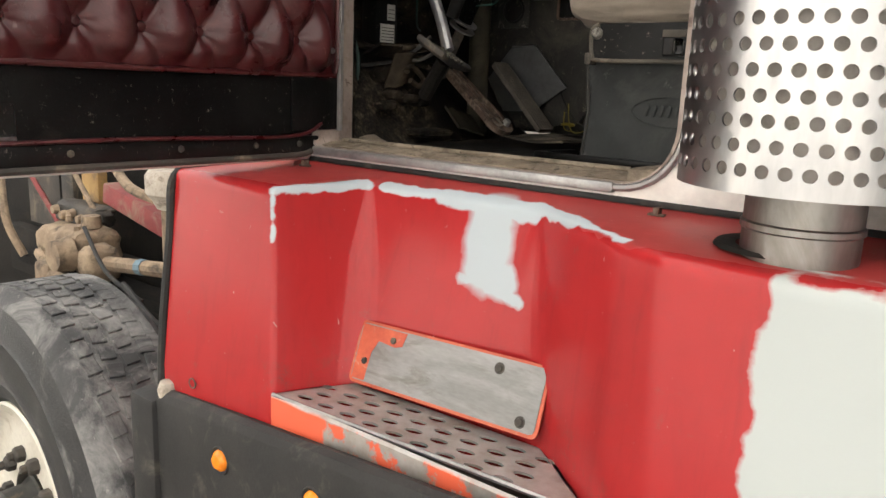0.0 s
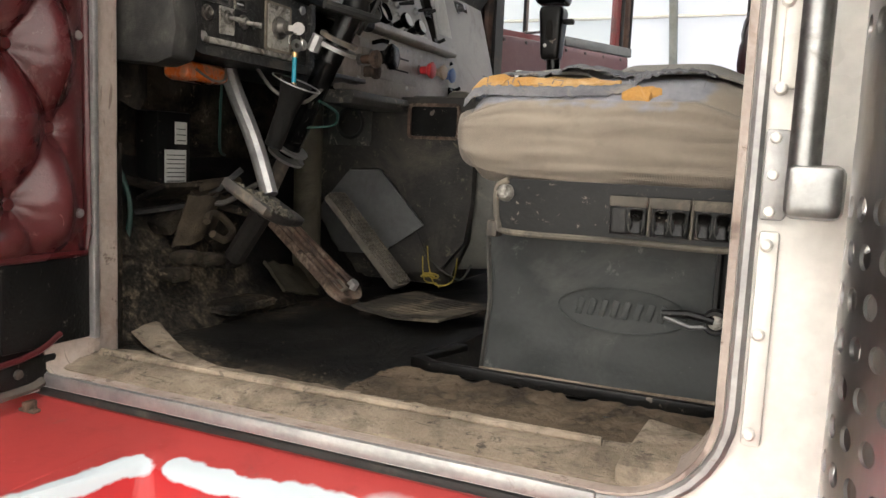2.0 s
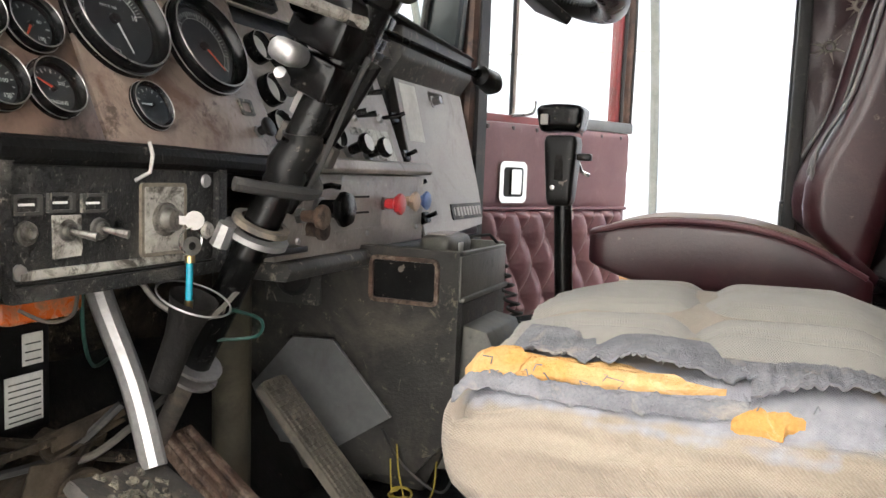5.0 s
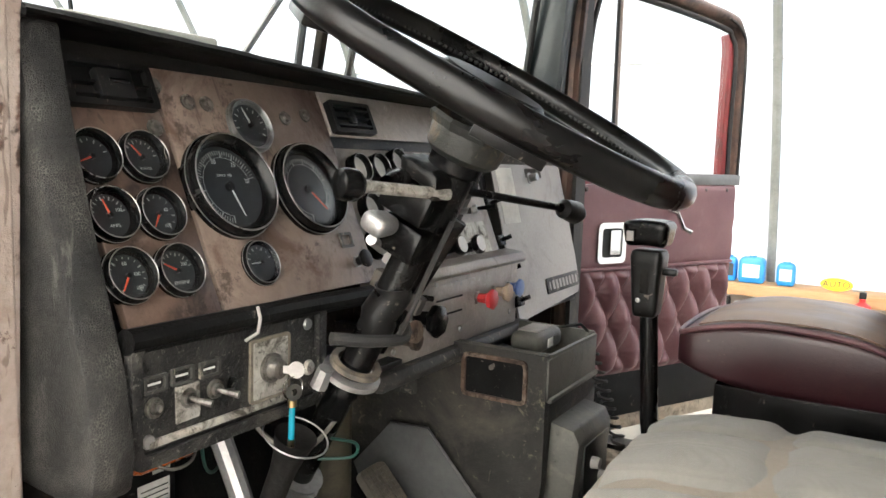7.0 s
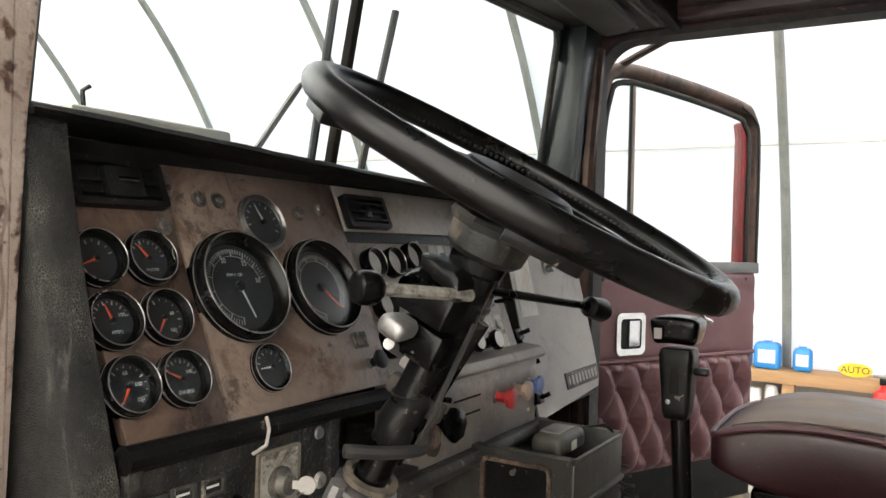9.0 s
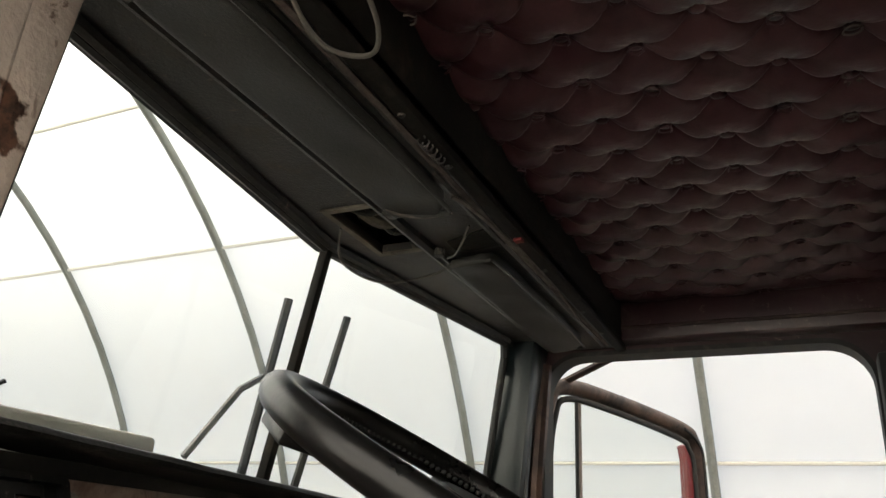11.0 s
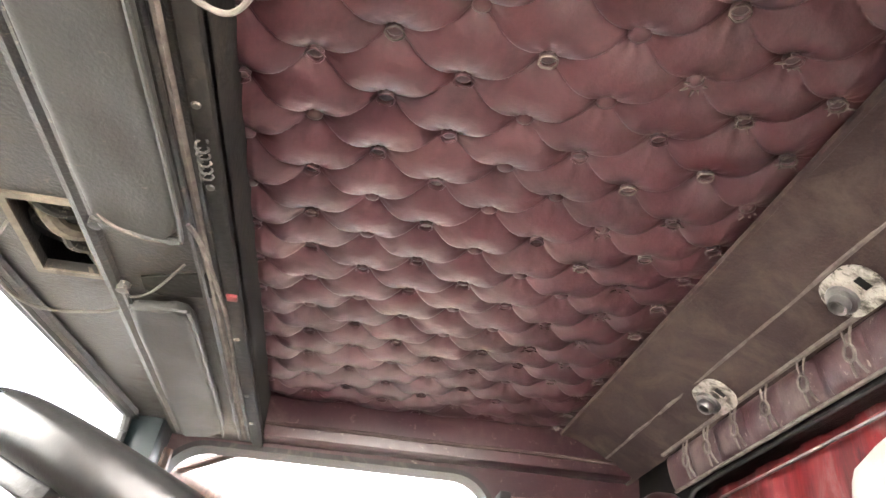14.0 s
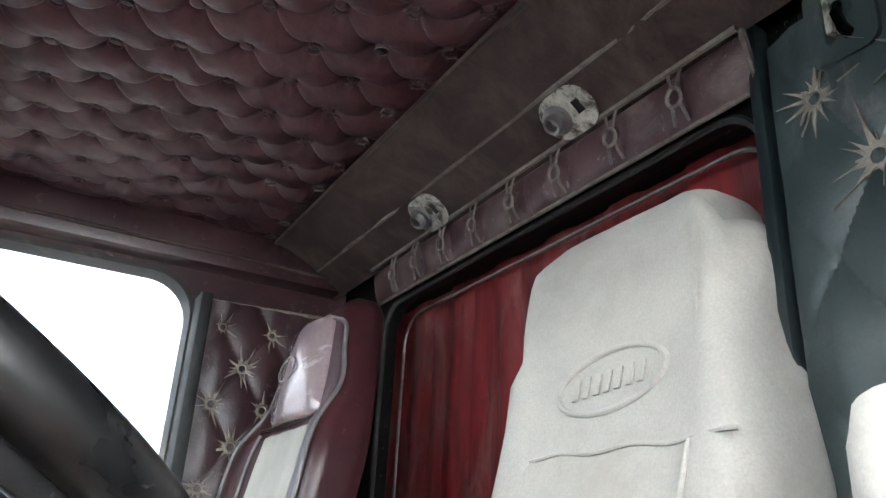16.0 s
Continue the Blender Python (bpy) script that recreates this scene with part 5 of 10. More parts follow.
part("trim_pad", box(0.50, 0.64, 0.142, 0.16, 1.26, 2.39, 0.005), "burgundy_dark", side_rear)

# seat belt snaps on the header


def belt_snap(y):
    t = thing("roof_stud", (0.60, y, 2.40), "white metal roof bracket with a round chrome stud", "bracket", "roof studs")
    m = frame_at((0.5865, y, 2.3985), (0, -1, 0), (-0.80, 0, 0.60))
    part("bracket_plate", put(plate([(x * 1.0, z) for x, z in round_rect(-0.034, 0.050, -0.030, 0.030, 0.028, 6)], [[(0.020, -0.009), (0.034, -0.009), (0.034, 0.009), (0.020, 0.009)]], 0.003), m), "worn_plate", t, "chipped white bracket plate")
    part("stud", put(lathe([(0, 0.004), (0.0075, 0.004), (0.008, 0.016), (0.011, 0.017), (0.013, 0.013), (0.0125, 0.006), (0.019, 0.005), (0.020, 0.002), (0.020, 0)], 20), m @ Matrix.Translation((-0.010, 0, 0.003))), "steel", t, "round chrome stud")
    part("slot_recess", put(box(0.020, 0.034, -0.009, 0.009, -0.004, 0.0005, 0), m), "black_plastic", t, "dark square slot")


belt_snap(0.690)
belt_snap(1.040)

# ---- windscreen, pillars and roof console ----
ws = thing("windscreen", (-0.42, 0.8, 2.0), "two-piece windscreen with a dark centre post", "windscreen", kind="structure")
POST_T, POST_B = Vector((-0.417, 0.802, 2.372)), Vector((-0.492, 0.802, 1.96))
RT, RB = Vector((-0.345, 1.41, 2.372)), Vector((-0.43, 1.478, 1.96))
LT, LB = Vector((-0.345, 0.235, 2.372)), Vector((-0.43, 0.235, 1.96))
for a, b, c, d in ((POST_T, POST_B, RB, RT), (LT, LB, POST_B, POST_T)):
    bm = bmesh.new()
    bm.faces.new([bm.verts.new(p + Vector((-0.012, 0, 0))) for p in (a, b, c, d)])
    pane = part("pane", bm, "glass", ws, "clear slightly green glass pane")
    pane.visible_shadow = False
part("centre_post", put(box(-0.008, 0.008, -0.008, 0.008, 0, (POST_T - POST_B).length, 0.004), Matrix.Translation(POST_B) @ (POST_T - POST_B).to_track_quat("Z", "Y").to_matrix().to_4x4()), "bay_black", ws)
part("glass_seal", tube(smooth_path([RT + Vector((0, -0.05, 0)), RT + Vector((-0.002, -0.035, -0.004)), RT + Vector((-0.006, -0.022, -0.03)), RT + Vector((-0.012, -0.02, -0.07)), RB + Vector((0, -0.02, 0))], 5), 0.008, 8), "black_rubber", ws)
part("glass_seal", tube([POST_T, RT + Vector((0, -0.05, 0))], 0.008, 8), "black_rubber", ws)
part("glass_seal", tube([LT, POST_T], 0.008, 8), "black_rubber", ws)
corner_bm = bmesh.new()
vs = [RT + Vector((0, -0.07, 0.0)), RT + Vector((-0.002, -0.045, -0.006)), RT + Vector((-0.004, -0.028, -0.022)), RT + Vector((-0.010, -0.02, -0.06)), RT + Vector((-0.008, 0.03, -0.06)), RT + Vector((0, 0.03, 0))]
corner_bm.faces.new([corner_bm.verts.new(v) for v in vs])
part("corner_fillet", corner_bm, "black_rubber", ws)

for nm, y0, y1, lab in (("a_pillar", 1.398, 1.50, "black green trimmed windscreen pillar on the passenger side"), ("a_pillar", 0.142, 0.24, "windscreen pillar on the driver side")):
    t = thing(nm, (-0.38, (y0 + y1) / 2, 2.0), lab, "pillar", kind="structure")
    post = prism([(-0.35, 2.40), (-0.285, 2.40), (-0.345, 1.95), (-0.44, 1.95)], y0, y1, 0.012)
    if y0 > 1:
        for v in post.verts:
            v.co.y += (1 - min(1.0, (v.co.y - y0) / (y1 - y0))) * 0.062 * (2.40 - v.co.z) / 0.45
    part("pillar_post", post, "teal_pillar", t)
    if y0 > 1:
        part("pillar_tube", tube([(-0.296, 1.49, 2.35), (-0.315, 1.495, 2.1), (-0.325, 1.50, 1.6), (-0.32, 1.50, 1.26)], 0.018, 10), "copper", t, "bare brown metal tube")
        part("pillar_tube", tube([(-0.305, 1.440, 2.36), (-0.340, 1.478, 2.0)], 0.010, 8), "teal_pillar", t)

rc = thing("roof_console", (-0.3, 0.82, 2.39), "black roof console over the windscreen with an open speaker cutout", "roof console", kind="structure")
console_poly = [(0.16, -0.335), (0.30, -0.350), (0.802, -0.425), (1.36, -0.345), (1.49, -0.30), (1.49, -0.115), (0.16, -0.115)]
cut = [(0.705, -0.350), (0.705, -0.282), (0.858, -0.285), (0.858, -0.352)]
part("console_tray", put(plate(console_poly, [cut], 0.012), Matrix(((0, 1, 0.0, 0.0), (1, 0, 0.0, 0), (0, 0, -1, 2.392), (0, 0, 0, 1)))), "console_grime", rc)
part("cutout_frame", put(plate([(0.693, -0.359), (0.695, -0.273), (0.867, -0.277), (0.868, -0.361)], [cut], 0.003), Matrix(((0, 1, 0.0, 0.0), (1, 0, 0.0, 0), (0, 0, -1, 2.380), (0, 0, 0, 1)))), "tan_edge", rc, "bare dusty tan flange of the cutout")
part("cutout_box", join(box(-0.40, -0.27, 0.67, 0.90, 2.47, 2.48, 0), box(-0.40, -0.39, 0.67, 0.90, 2.392, 2.47, 0)), "black_plastic", rc)
part("speaker_ring", put(lathe([(0.038, 0), (0.044, 0.01), (0.034, 0.02), (0.028, 0.012), (0.008, 0.004), (0, 0.004)], 20), Matrix.Translation((-0.325, 0.81, 2.41))), "dark_grey", rc)
part("console_front", prism([(-0.318, 0.15), (-0.338, 0.24), (-0.417, 0.802), (-0.338, 1.37), (-0.318, 1.5), (-0.345, 1.5), (-0.36, 1.38), (-0.44, 0.802), (-0.36, 0.23), (-0.345, 0.15)], 2.372, 2.505, 0.0, "xy"), "black_vinyl", rc)
part("console_lip", tube([(-0.338, 0.24, 2.377), (-0.41, 0.802, 2.377), (-0.338, 1.37, 2.377)], 0.010, 8), "console_grime", rc)
part("console_rib", tube([(-0.270, 0.16, 2.381), (-0.272, 0.80, 2.381), (-0.272, 1.45, 2.381)], 0.011, 8), "console_grime", rc)
for dx, rr in ((0.0, 0.005), (0.011, 0.0045), (0.021, 0.004)):
    part("edge_welt", tube([(-0.160 + dx, 0.16 + 0.05 * k, 2.379 + 0.002 * noise.noise((k, dx * 90, 0))) for k in range(27)], rr, 6), "stitch" if dx == 0.011 else "console_grime", rc)
for k, (y, rr) in enumerate(((0.725, 0.007), (0.765, 0.010), (0.800, 0.006))):
    part("cutout_hose", tube(smooth_path([(-0.37, y - 0.03, 2.44), (-0.345 + 0.01 * k, y, 2.405), (-0.315, y + 0.03, 2.398), (-0.285, y + 0.05 + 0.01 * k, 2.42)], 5), rr, 8), "dark_grey" if k != 1 else "tan_edge", rc, "hose behind the cutout")
# thin near-black sheet under the tray paints the shaded recess between the visors
part("visor_gap_shade", prism([(-0.235, 0.845), (-0.155, 0.815), (-0.150, 0.875), (-0.215, 0.888), (-0.235, 0.876)], 2.3765, 2.3790, 0, "xy"), "bay_black", rc, "near-black sheet standing for the shaded recess between the visors")
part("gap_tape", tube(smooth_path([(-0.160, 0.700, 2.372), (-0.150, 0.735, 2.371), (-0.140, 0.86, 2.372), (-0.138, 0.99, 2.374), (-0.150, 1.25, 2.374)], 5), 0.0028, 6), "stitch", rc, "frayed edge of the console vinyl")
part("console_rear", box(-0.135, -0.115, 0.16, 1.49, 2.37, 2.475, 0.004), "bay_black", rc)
for y in (0.50, 0.62, 0.98, 1.2, 1.34):
    part("screw", put(lathe([(0, 0.004), (0.004, 0.003), (0.005, 0)], 8), Matrix.Translation((-0.128, y, 2.371)) @ Matrix.Rotation(math.pi, 4, "X")), "dark_grey", rc)
part("red_tag", box(-0.131, -0.118, 0.845, 0.858, 2.366, 2.372, 0.001), "red_tag", rc, "small red tag")
part("loose_wire", tube(smooth_path([(-0.36, 0.75, 2.376), (-0.385, 0.80, 2.345), (-0.36, 0.88, 2.338), (-0.30, 0.93, 2.362), (-0.268, 0.93, 2.376)], 6), 0.0022, 6), "wire_grey", rc, "drooping thin grey cable")
part("loose_wire", tube(smooth_path([(-0.262, 0.90, 2.374), (-0.22, 0.85, 2.36), (-0.175, 0.79, 2.372)], 6), 0.0018, 6), "wire_grey", rc)
part("spring", tube([(-0.128 + 0.006 * math.cos(i * 0.9), 0.545 + 0.003 * i / 2, 2.366 + 0.006 * math.sin(i * 0.9)) for i in range(40)], 0.0012, 5), "dark_grey", rc)


def visor(y0, y1, xf, xr, tilt, lab):
    t = thing("sun_visor", ((xf + xr) / 2, (y0 + y1) / 2, 2.37), lab, "sun visor")

    def fn(q, p):
        d = max(0.0, abs(p.y) - (y1 - y0) / 2 + 0.045) / 0.045
        k = math.sqrt(1 - 0.75 * d * d) if p.x > 0 else math.sqrt(1 - 0.25 * d * d)
        return Vector((p.x * k, p.y + 0.004 * noise.noise((p.x * 20, p.y * 9, 1)), p.z - tilt * p.x - 0.006 * d * d + 0.003 * noise.noise((p.x * 18, p.y * 12, 4))))
    part("visor_pad", soft(((xf + xr) / 2, (y0 + y1) / 2, 2.366), (xr - xf, y1 - y0, 0.022), 0.010, 26, fn), "visor_grey", t)
    part("visor_welt", tube(smooth_path([(xf + 0.004, y0 + 0.004, 2.357), (xr - 0.014, y0 + 0.004, 2.355 - tilt * 0.03), (xr - 0.002, y0 + 0.03, 2.354 - tilt * 0.05), (xr, (y0 + y1) / 2, 2.354 - tilt * 0.05), (xr - 0.002, y1 - 0.03, 2.354 - tilt * 0.05), (xr - 0.014, y1 - 0.006, 2.355 - tilt * 0.03), (xf + 0.030, y1 - 0.004, 2.357), (xf + 0.010, y1 - 0.022, 2.358)], 5), 0.0028, 6), "visor_grey", t, "dusty welted edge")
    if y0 < 0.5:
        part("curled_corner", sheet(lambda u, v: (xr - 0.006 - (xr - xf - 0.010) * u, y1 - 0.004 + 0.006 * v - 0.022 * u * u, 2.356 - 0.008 * math.sin(math.pi * v) * (1 - 0.5 * u) + 0.002 * noise.noise((u * 9, v * 3, 2))), 24, 6, 0.002), "visor_grey", t, "curled dusty end of the cover")
        part("frayed_edge", tube(smooth_path([(xr - 0.004, y1 + 0.002, 2.354), (xr - 0.040, y1 - 0.001, 2.351), (xr - 0.070, y1 - 0.016, 2.352), (xf + 0.012, y1 - 0.030, 2.357)], 5), 0.0020, 6), "stitch", t, "frayed pale edge")
    part("visor_rod", tube([(xf - 0.004, y0 - 0.02, 2.372), (xf - 0.004, y1 + 0.0, 2.372)], 0.004, 6), "dark_grey", t, "thin metal rod")
    part("visor_clip", put(lathe([(0, 0.012), (0.008, 0.011), (0.009, 0)], 10), Matrix.Translation((xf - 0.004, y0 - 0.015 if y0 > 0.8 else y1 + 0.015, 2.378)) @ Matrix.Rotation(math.pi, 4, "X")), "dark_grey", t)


visor(0.24, 0.706, -0.255, -0.158, 0.05, "dull black folded driver sun visor with a curled corner")
visor(0.885, 1.40, -0.255, -0.176, -0.10, "dull black passenger sun visor hanging slightly open")
solid("hanging_cable_loop", tube(smooth_path([(-0.118, 0.26, 2.40), (-0.122, 0.30, 2.36), (-0.118, 0.345, 2.345), (-0.088, 0.369, 2.345), (-0.066, 0.345, 2.35), (-0.058, 0.30, 2.37), (-0.06, 0.26, 2.44)], 6), 0.0024, 8), "wire_grey", "grey cable loop hanging from the roof console", "cable")


def wiper(top, bot, arm):
    t = thing("wiper", bot, "black windscreen wiper parked upright outside the glass", "wiper", "windscreen wipers")
    part("blade", tube([top, bot], 0.0065, 6), "black_rubber", t)
    part("wiper_arm", tube(arm, 0.005, 6), "galv", t)


wiper((-0.455, 0.775, 2.286), (-0.515, 0.797, 2.03), [(-0.482, 0.775, 2.17), (-0.49, 0.74, 2.145), (-0.515, 0.68, 2.045)])
wiper((-0.455, 0.936, 2.306), (-0.515, 0.927, 2.03), [(-0.50, 0.93, 2.11), (-0.53, 0.95, 2.03)])
cowl = thing("cowl", (-0.6, 0.8, 2.03), "pale grey dusty cowl panel outside the windscreen", "cowl", kind="structure")
part("cowl_panel", prism([(-0.52, 1.95), (-0.52, 2.02), (-0.60, 2.03), (-0.80, 1.97), (-0.80, 1.90)], 0.16, 1.48, 0.004), "grey_plastic", cowl)
part("cowl_box", box(-0.60, -0.54, 0.405, 0.655, 2.025, 2.066, 0.006), "cloth_white", cowl, "pale box strip on the cowl")
part("cowl_clip", tube([(-0.555, 0.43, 2.066), (-0.555, 0.428, 2.085), (-0.555, 0.438, 2.092)], 0.003, 5), "black_plastic", cowl)

# ---- outside the driver door ----
# step fairing: an outline that changes with height, rounded at its corners
TOP = [(-0.41, -0.128), (-0.125, -0.143), (-0.078, 0.030), (0.262, 0.032), (0.44, -0.098), (0.515, -0.138), (1.05, -0.165)]
MID = [(-0.405, -0.142), (-0.11, -0.153), (-0.060, 0.004), (0.275, 0.008), (0.455, -0.118), (0.52, -0.150), (1.05, -0.18)]
LOW = [(-0.40, -0.172), (-0.085, -0.178), (-0.022, -0.052), (0.322, -0.034), (0.485, -0.160), (0.54, -0.182), (1.05, -0.21)]


def rounded(pts, radii, n=7):
    """Polyline with its inner corners rounded; the same number of points for each outline."""
    out = []
    P = [Vector((*p, 0)) for p in pts]
    for i, p in enumerate(P):
        if i in (0, len(P) - 1):
            out.append(p)
            continue
        r = radii[i - 1]
        a, b = p + (P[i - 1] - p).normalized() * r, p + (P[i + 1] - p).normalized() * r
        for k in range(n):
            t = k / (n - 1)
            out.append(a * (1 - t) ** 2 + p * 2 * t * (1 - t) + b * t * t)
    dense = []
    for a, b in zip(out, out[1:]):
        for k in range(4):
            dense.append(a.lerp(b, k / 4))
    return dense + [out[-1]]


T_, M_, L_ = (rounded(TOP, (0.006, 0.012, 0.014, 0.014, 0.010)), rounded(MID, (0.010, 0.048, 0.055, 0.02, 0.012)), rounded(LOW, (0.012, 0.055, 0.065, 0.024, 0.014)))


def fairing_point(i, z):
    if z > 1.08:
        p = M_[i].lerp(T_[i], (z - 1.08) / 0.115)
    else:
        p = L_[i].lerp(M_[i], max(0, (z - 0.84) / 0.24))
    return Vector((p.x, p.y, z))


levels = [0.55, 0.70, 0.84, 0.90, 0.96, 1.02, 1.06, 1.08, 1.10, 1.13, 1.16, 1.178, 1.188]
bm = bmesh.new()
rows = [[bm.verts.new(fairing_point(i, z)) for i in range(len(T_))] for z in levels]
rows.append([bm.verts.new((p.x, p.y + 0.003, 1.194)) for p in T_])
rows.append([bm.verts.new((p.x, p.y + 0.010, 1.198)) for p in T_])
rows.append([bm.verts.new((p.x + (0 if k in (0, len(T_) - 1) else 0), max(p.y + 0.012, 0.058), 1.205)) for k, p in enumerate(T_)])
rows.append([bm.verts.new((p.x, NY - 0.004, 1.212)) for p in T_])
for a, b in zip(rows, rows[1:]):
    for i in range(len(T_) - 1):
        bm.faces.new((a[i], a[i + 1], b[i + 1], b[i]))
pipe_x, pipe_y = 0.628, -0.042
fairing = thing("step_fairing", (0.1, -0.05, 0.55), "glossy red moulded step fairing with white filler and grey primer patches", "step fairing")
part("fairing_shell", bm, "fender", fairing, smooth=50)
part("edge_moulding", tube(smooth_path([(-0.412, -0.172, 0.56), (-0.412, -0.170, 0.84), (-0.415, -0.142, 1.08), (-0.416, -0.128, 1.185), (-0.41, -0.06, 1.20), (-0.41, 0.05, 1.207)], 6), 0.008, 8), "black_rubber", fairing, "black rubber edge moulding")
part("side_panel", prism([(-0.165, 0.56), (-0.13, 1.18), (-0.11, 1.197), (0.07, 1.205), (0.07, 0.56)], -0.408, -0.398, 0.0, "yz"), "fender", fairing)
for x, y in ((-0.274, 0.058), (0.421, 0.066)):
    part("clip", join(box(x - 0.012, x + 0.012, y - 0.006, y + 0.004, 1.205, 1.209, 0.001), box(x - 0.004, x + 0.004, y - 0.008, y + 0.006, 1.207, 1.217, 0.001)), "rust", fairing, "small rusty clip")
part("drain_hole", put(lathe([(0.0075, 0.001), (0.0095, 0.002), (0.010, 0)], 12), frame_at((-0.305, -0.176, 0.83), (1, 0, 0), (0, 0, 1))), "chassis", fairing)
# no hole is cut: a flat near-black ring gives the cutout its shade
part("pipe_hole_shade", put(lathe([(0.050, 0.0), (0.071, 0.0015), (0.074, -0.003)], 32), Matrix.Translation((pipe_x - 0.020, pipe_y + 0.016, 1.207))), "bay_black", fairing, "flat near-black ring standing in for the shaded pipe cutout")

# step tread with slots, kick plate above it
step = thing("step", (0.12, -0.12, 0.86), "perforated aluminium cab step with worn orange paint", "step", group="")
slots = []
for r in range(4):
    for c in range(9):
        cx, cy = -0.035 + 0.047 * c + (0.014 if r % 2 else 0), -0.152 + 0.027 * r
        if cx > 0.40 - (0.0 if r > 1 else 0.0) or (cx < -0.02 and r > 2):
            continue
        slots.append([(cx + 0.0150 * math.cos(t) + 0.003 * math.sin(t), cy + 0.0075 * math.sin(t)) for t in [2 * math.pi * k / 10 for k in range(10)]])
part("tread", put(plate([(-0.082, -0.178), (0.46, -0.150), (0.33, -0.045), (-0.02, -0.055)], slots, 0.004), Matrix.Translation((0, 0, 0.872))), "step", step)
part("tread_front", prism([(-0.182, 0.815), (-0.172, 0.815), (-0.172, 0.872), (-0.178, 0.8765), (-0.182, 0.872)], -0.082, 0.46, 0.0, "yz"), "step", step)
part("tread_nose", tube([(-0.082, -0.178, 0.8745), (0.46, -0.152, 0.8745)], 0.004, 6), "alum", step)
part("tread_pan", box(-0.08, 0.40, -0.165, -0.06, 0.80, 0.812, 0), "chassis", step)
kick = thing("kick_plate", (0.15, -0.04, 0.9), "scratched aluminium kick plate with chipped orange paint at one end", "kick plate")
km = frame_at((0.151, -0.043, 0.937), (0.352, 0.0, 0.012), (0, 0.035, 0.09))
part("paint_rim", put(plate(round_rect(-0.182, 0.182, -0.053, 0.050, 0.010, 3), [], 0.0025), km), "orange_worn", kick, "worn orange paint round the plate")
part("plate_sheet", put(plate(round_rect(-0.177, 0.177, -0.048, 0.046, 0.008, 3), [], 0.004), km), "kick_alum", kick)
part("paint_chip", put(prism([(-0.175, 0.044), (-0.08, 0.044), (-0.085, 0.022), (-0.10, 0.018), (-0.135, 0.022), (-0.145, 0.0), (-0.147, -0.046), (-0.175, -0.046)], 0.004, 0.0046, 0, "xy"), km), "orange_worn", kick, "chipped orange paint")
for a, b in ((-0.105, 0.028), (-0.155, -0.015), (0.10, 0.03), (0.152, -0.035)):
    part("bolt", put(lathe([(0, 0.0075), (0.005, 0.0072), (0.006, 0.0042), (0.009, 0.004)], 10), km @ Matrix.Translation((a, b, 0))), "chassis", kick)

# black side guard with amber markers
guard = thing("side_guard", (0.0, -0.22, 0.7), "dusty black rubber side guard with round amber markers", "side guard")
ga, gb = Vector((-0.395, -0.190, 0.795)), Vector((0.62, -0.245, 0.895))


def guard_pt(u, v):
    p = ga.lerp(gb, u)
    prof = [(0.0, -0.34), (-0.004, -0.02), (0.002, -0.004), (0.012, 0.002), (0.026, -0.002), (0.032, -0.02), (0.034, -0.34)]
    k = v * (len(prof) - 1)
    a = prof[int(min(k, len(prof) - 2))]
    b = prof[int(min(k, len(prof) - 2)) + 1]
    t = k - int(min(k, len(prof) - 2))
    return (p.x, p.y + a[0] + (b[0] - a[0]) * t, p.z + a[1] + (b[1] - a[1]) * t)


part("guard_strip", sheet(guard_pt, 30, 24), "black_rubber", guard)
part("guard_end", box(-0.475, -0.395, -0.205, -0.15, 0.45, 0.778, 0.012), "black_rubber", guard)
part("end_cap", put(lathe([(0, 0.02), (0.014, 0.016), (0.02, 0.0), (0.016, -0.02), (0, -0.024)], 14), Matrix.Translation((-0.385, -0.175, 0.795))), "pump_white", guard, "pale plastic end cap")
for u in (0.205, 0.445):
    p = ga.lerp(gb, u)
    gm = frame_at((p.x, p.y - 0.003, p.z - 0.082), (1, -0.054, 0.098), (-0.098, 0, 1))
    mk = part("marker", put(lathe([(0, 0.012), (0.012, 0.010), (0.018, 0.004), (0.019, 0)], 18), gm), "amber", guard, "round amber marker lens")
    part("marker_rim", put(lathe([(0.019, 0), (0.024, 0.003), (0.026, 0)], 18), gm), "black_rubber", mk)

# front wheel
wheel = thing("front_wheel", (-1.045, -0.05, -0.30), "dusty worn truck tyre on a cream painted steel rim", "wheel")
wm = Matrix.Translation((-1.045, -0.055, 0.272)) @ Matrix.Rotation(radians(90), 4, "X") @ Matrix.Rotation(radians(-4), 4, "Y")
RT_ = 0.573
tyre = part("tyre", lathe([(0.535, 0.136), (0.555, 0.126), (RT_, 0.10), (RT_, -0.10), (0.545, -0.130), (0.46, -0.149), (0.285, -0.105)], 96, wm), "tyre", wheel)
part("sidewall", lathe([(0.278, 0.105), (0.295, 0.128), (0.34, 0.143), (0.345, 0.146), (0.352, 0.143), (0.40, 0.149), (0.455, 0.150), (0.46, 0.153), (0.468, 0.149), (0.505, 0.145), (0.535, 0.136)], 96, wm), "tyre_side", tyre, "black scuffed sidewall")
nb, lugs = 72, []
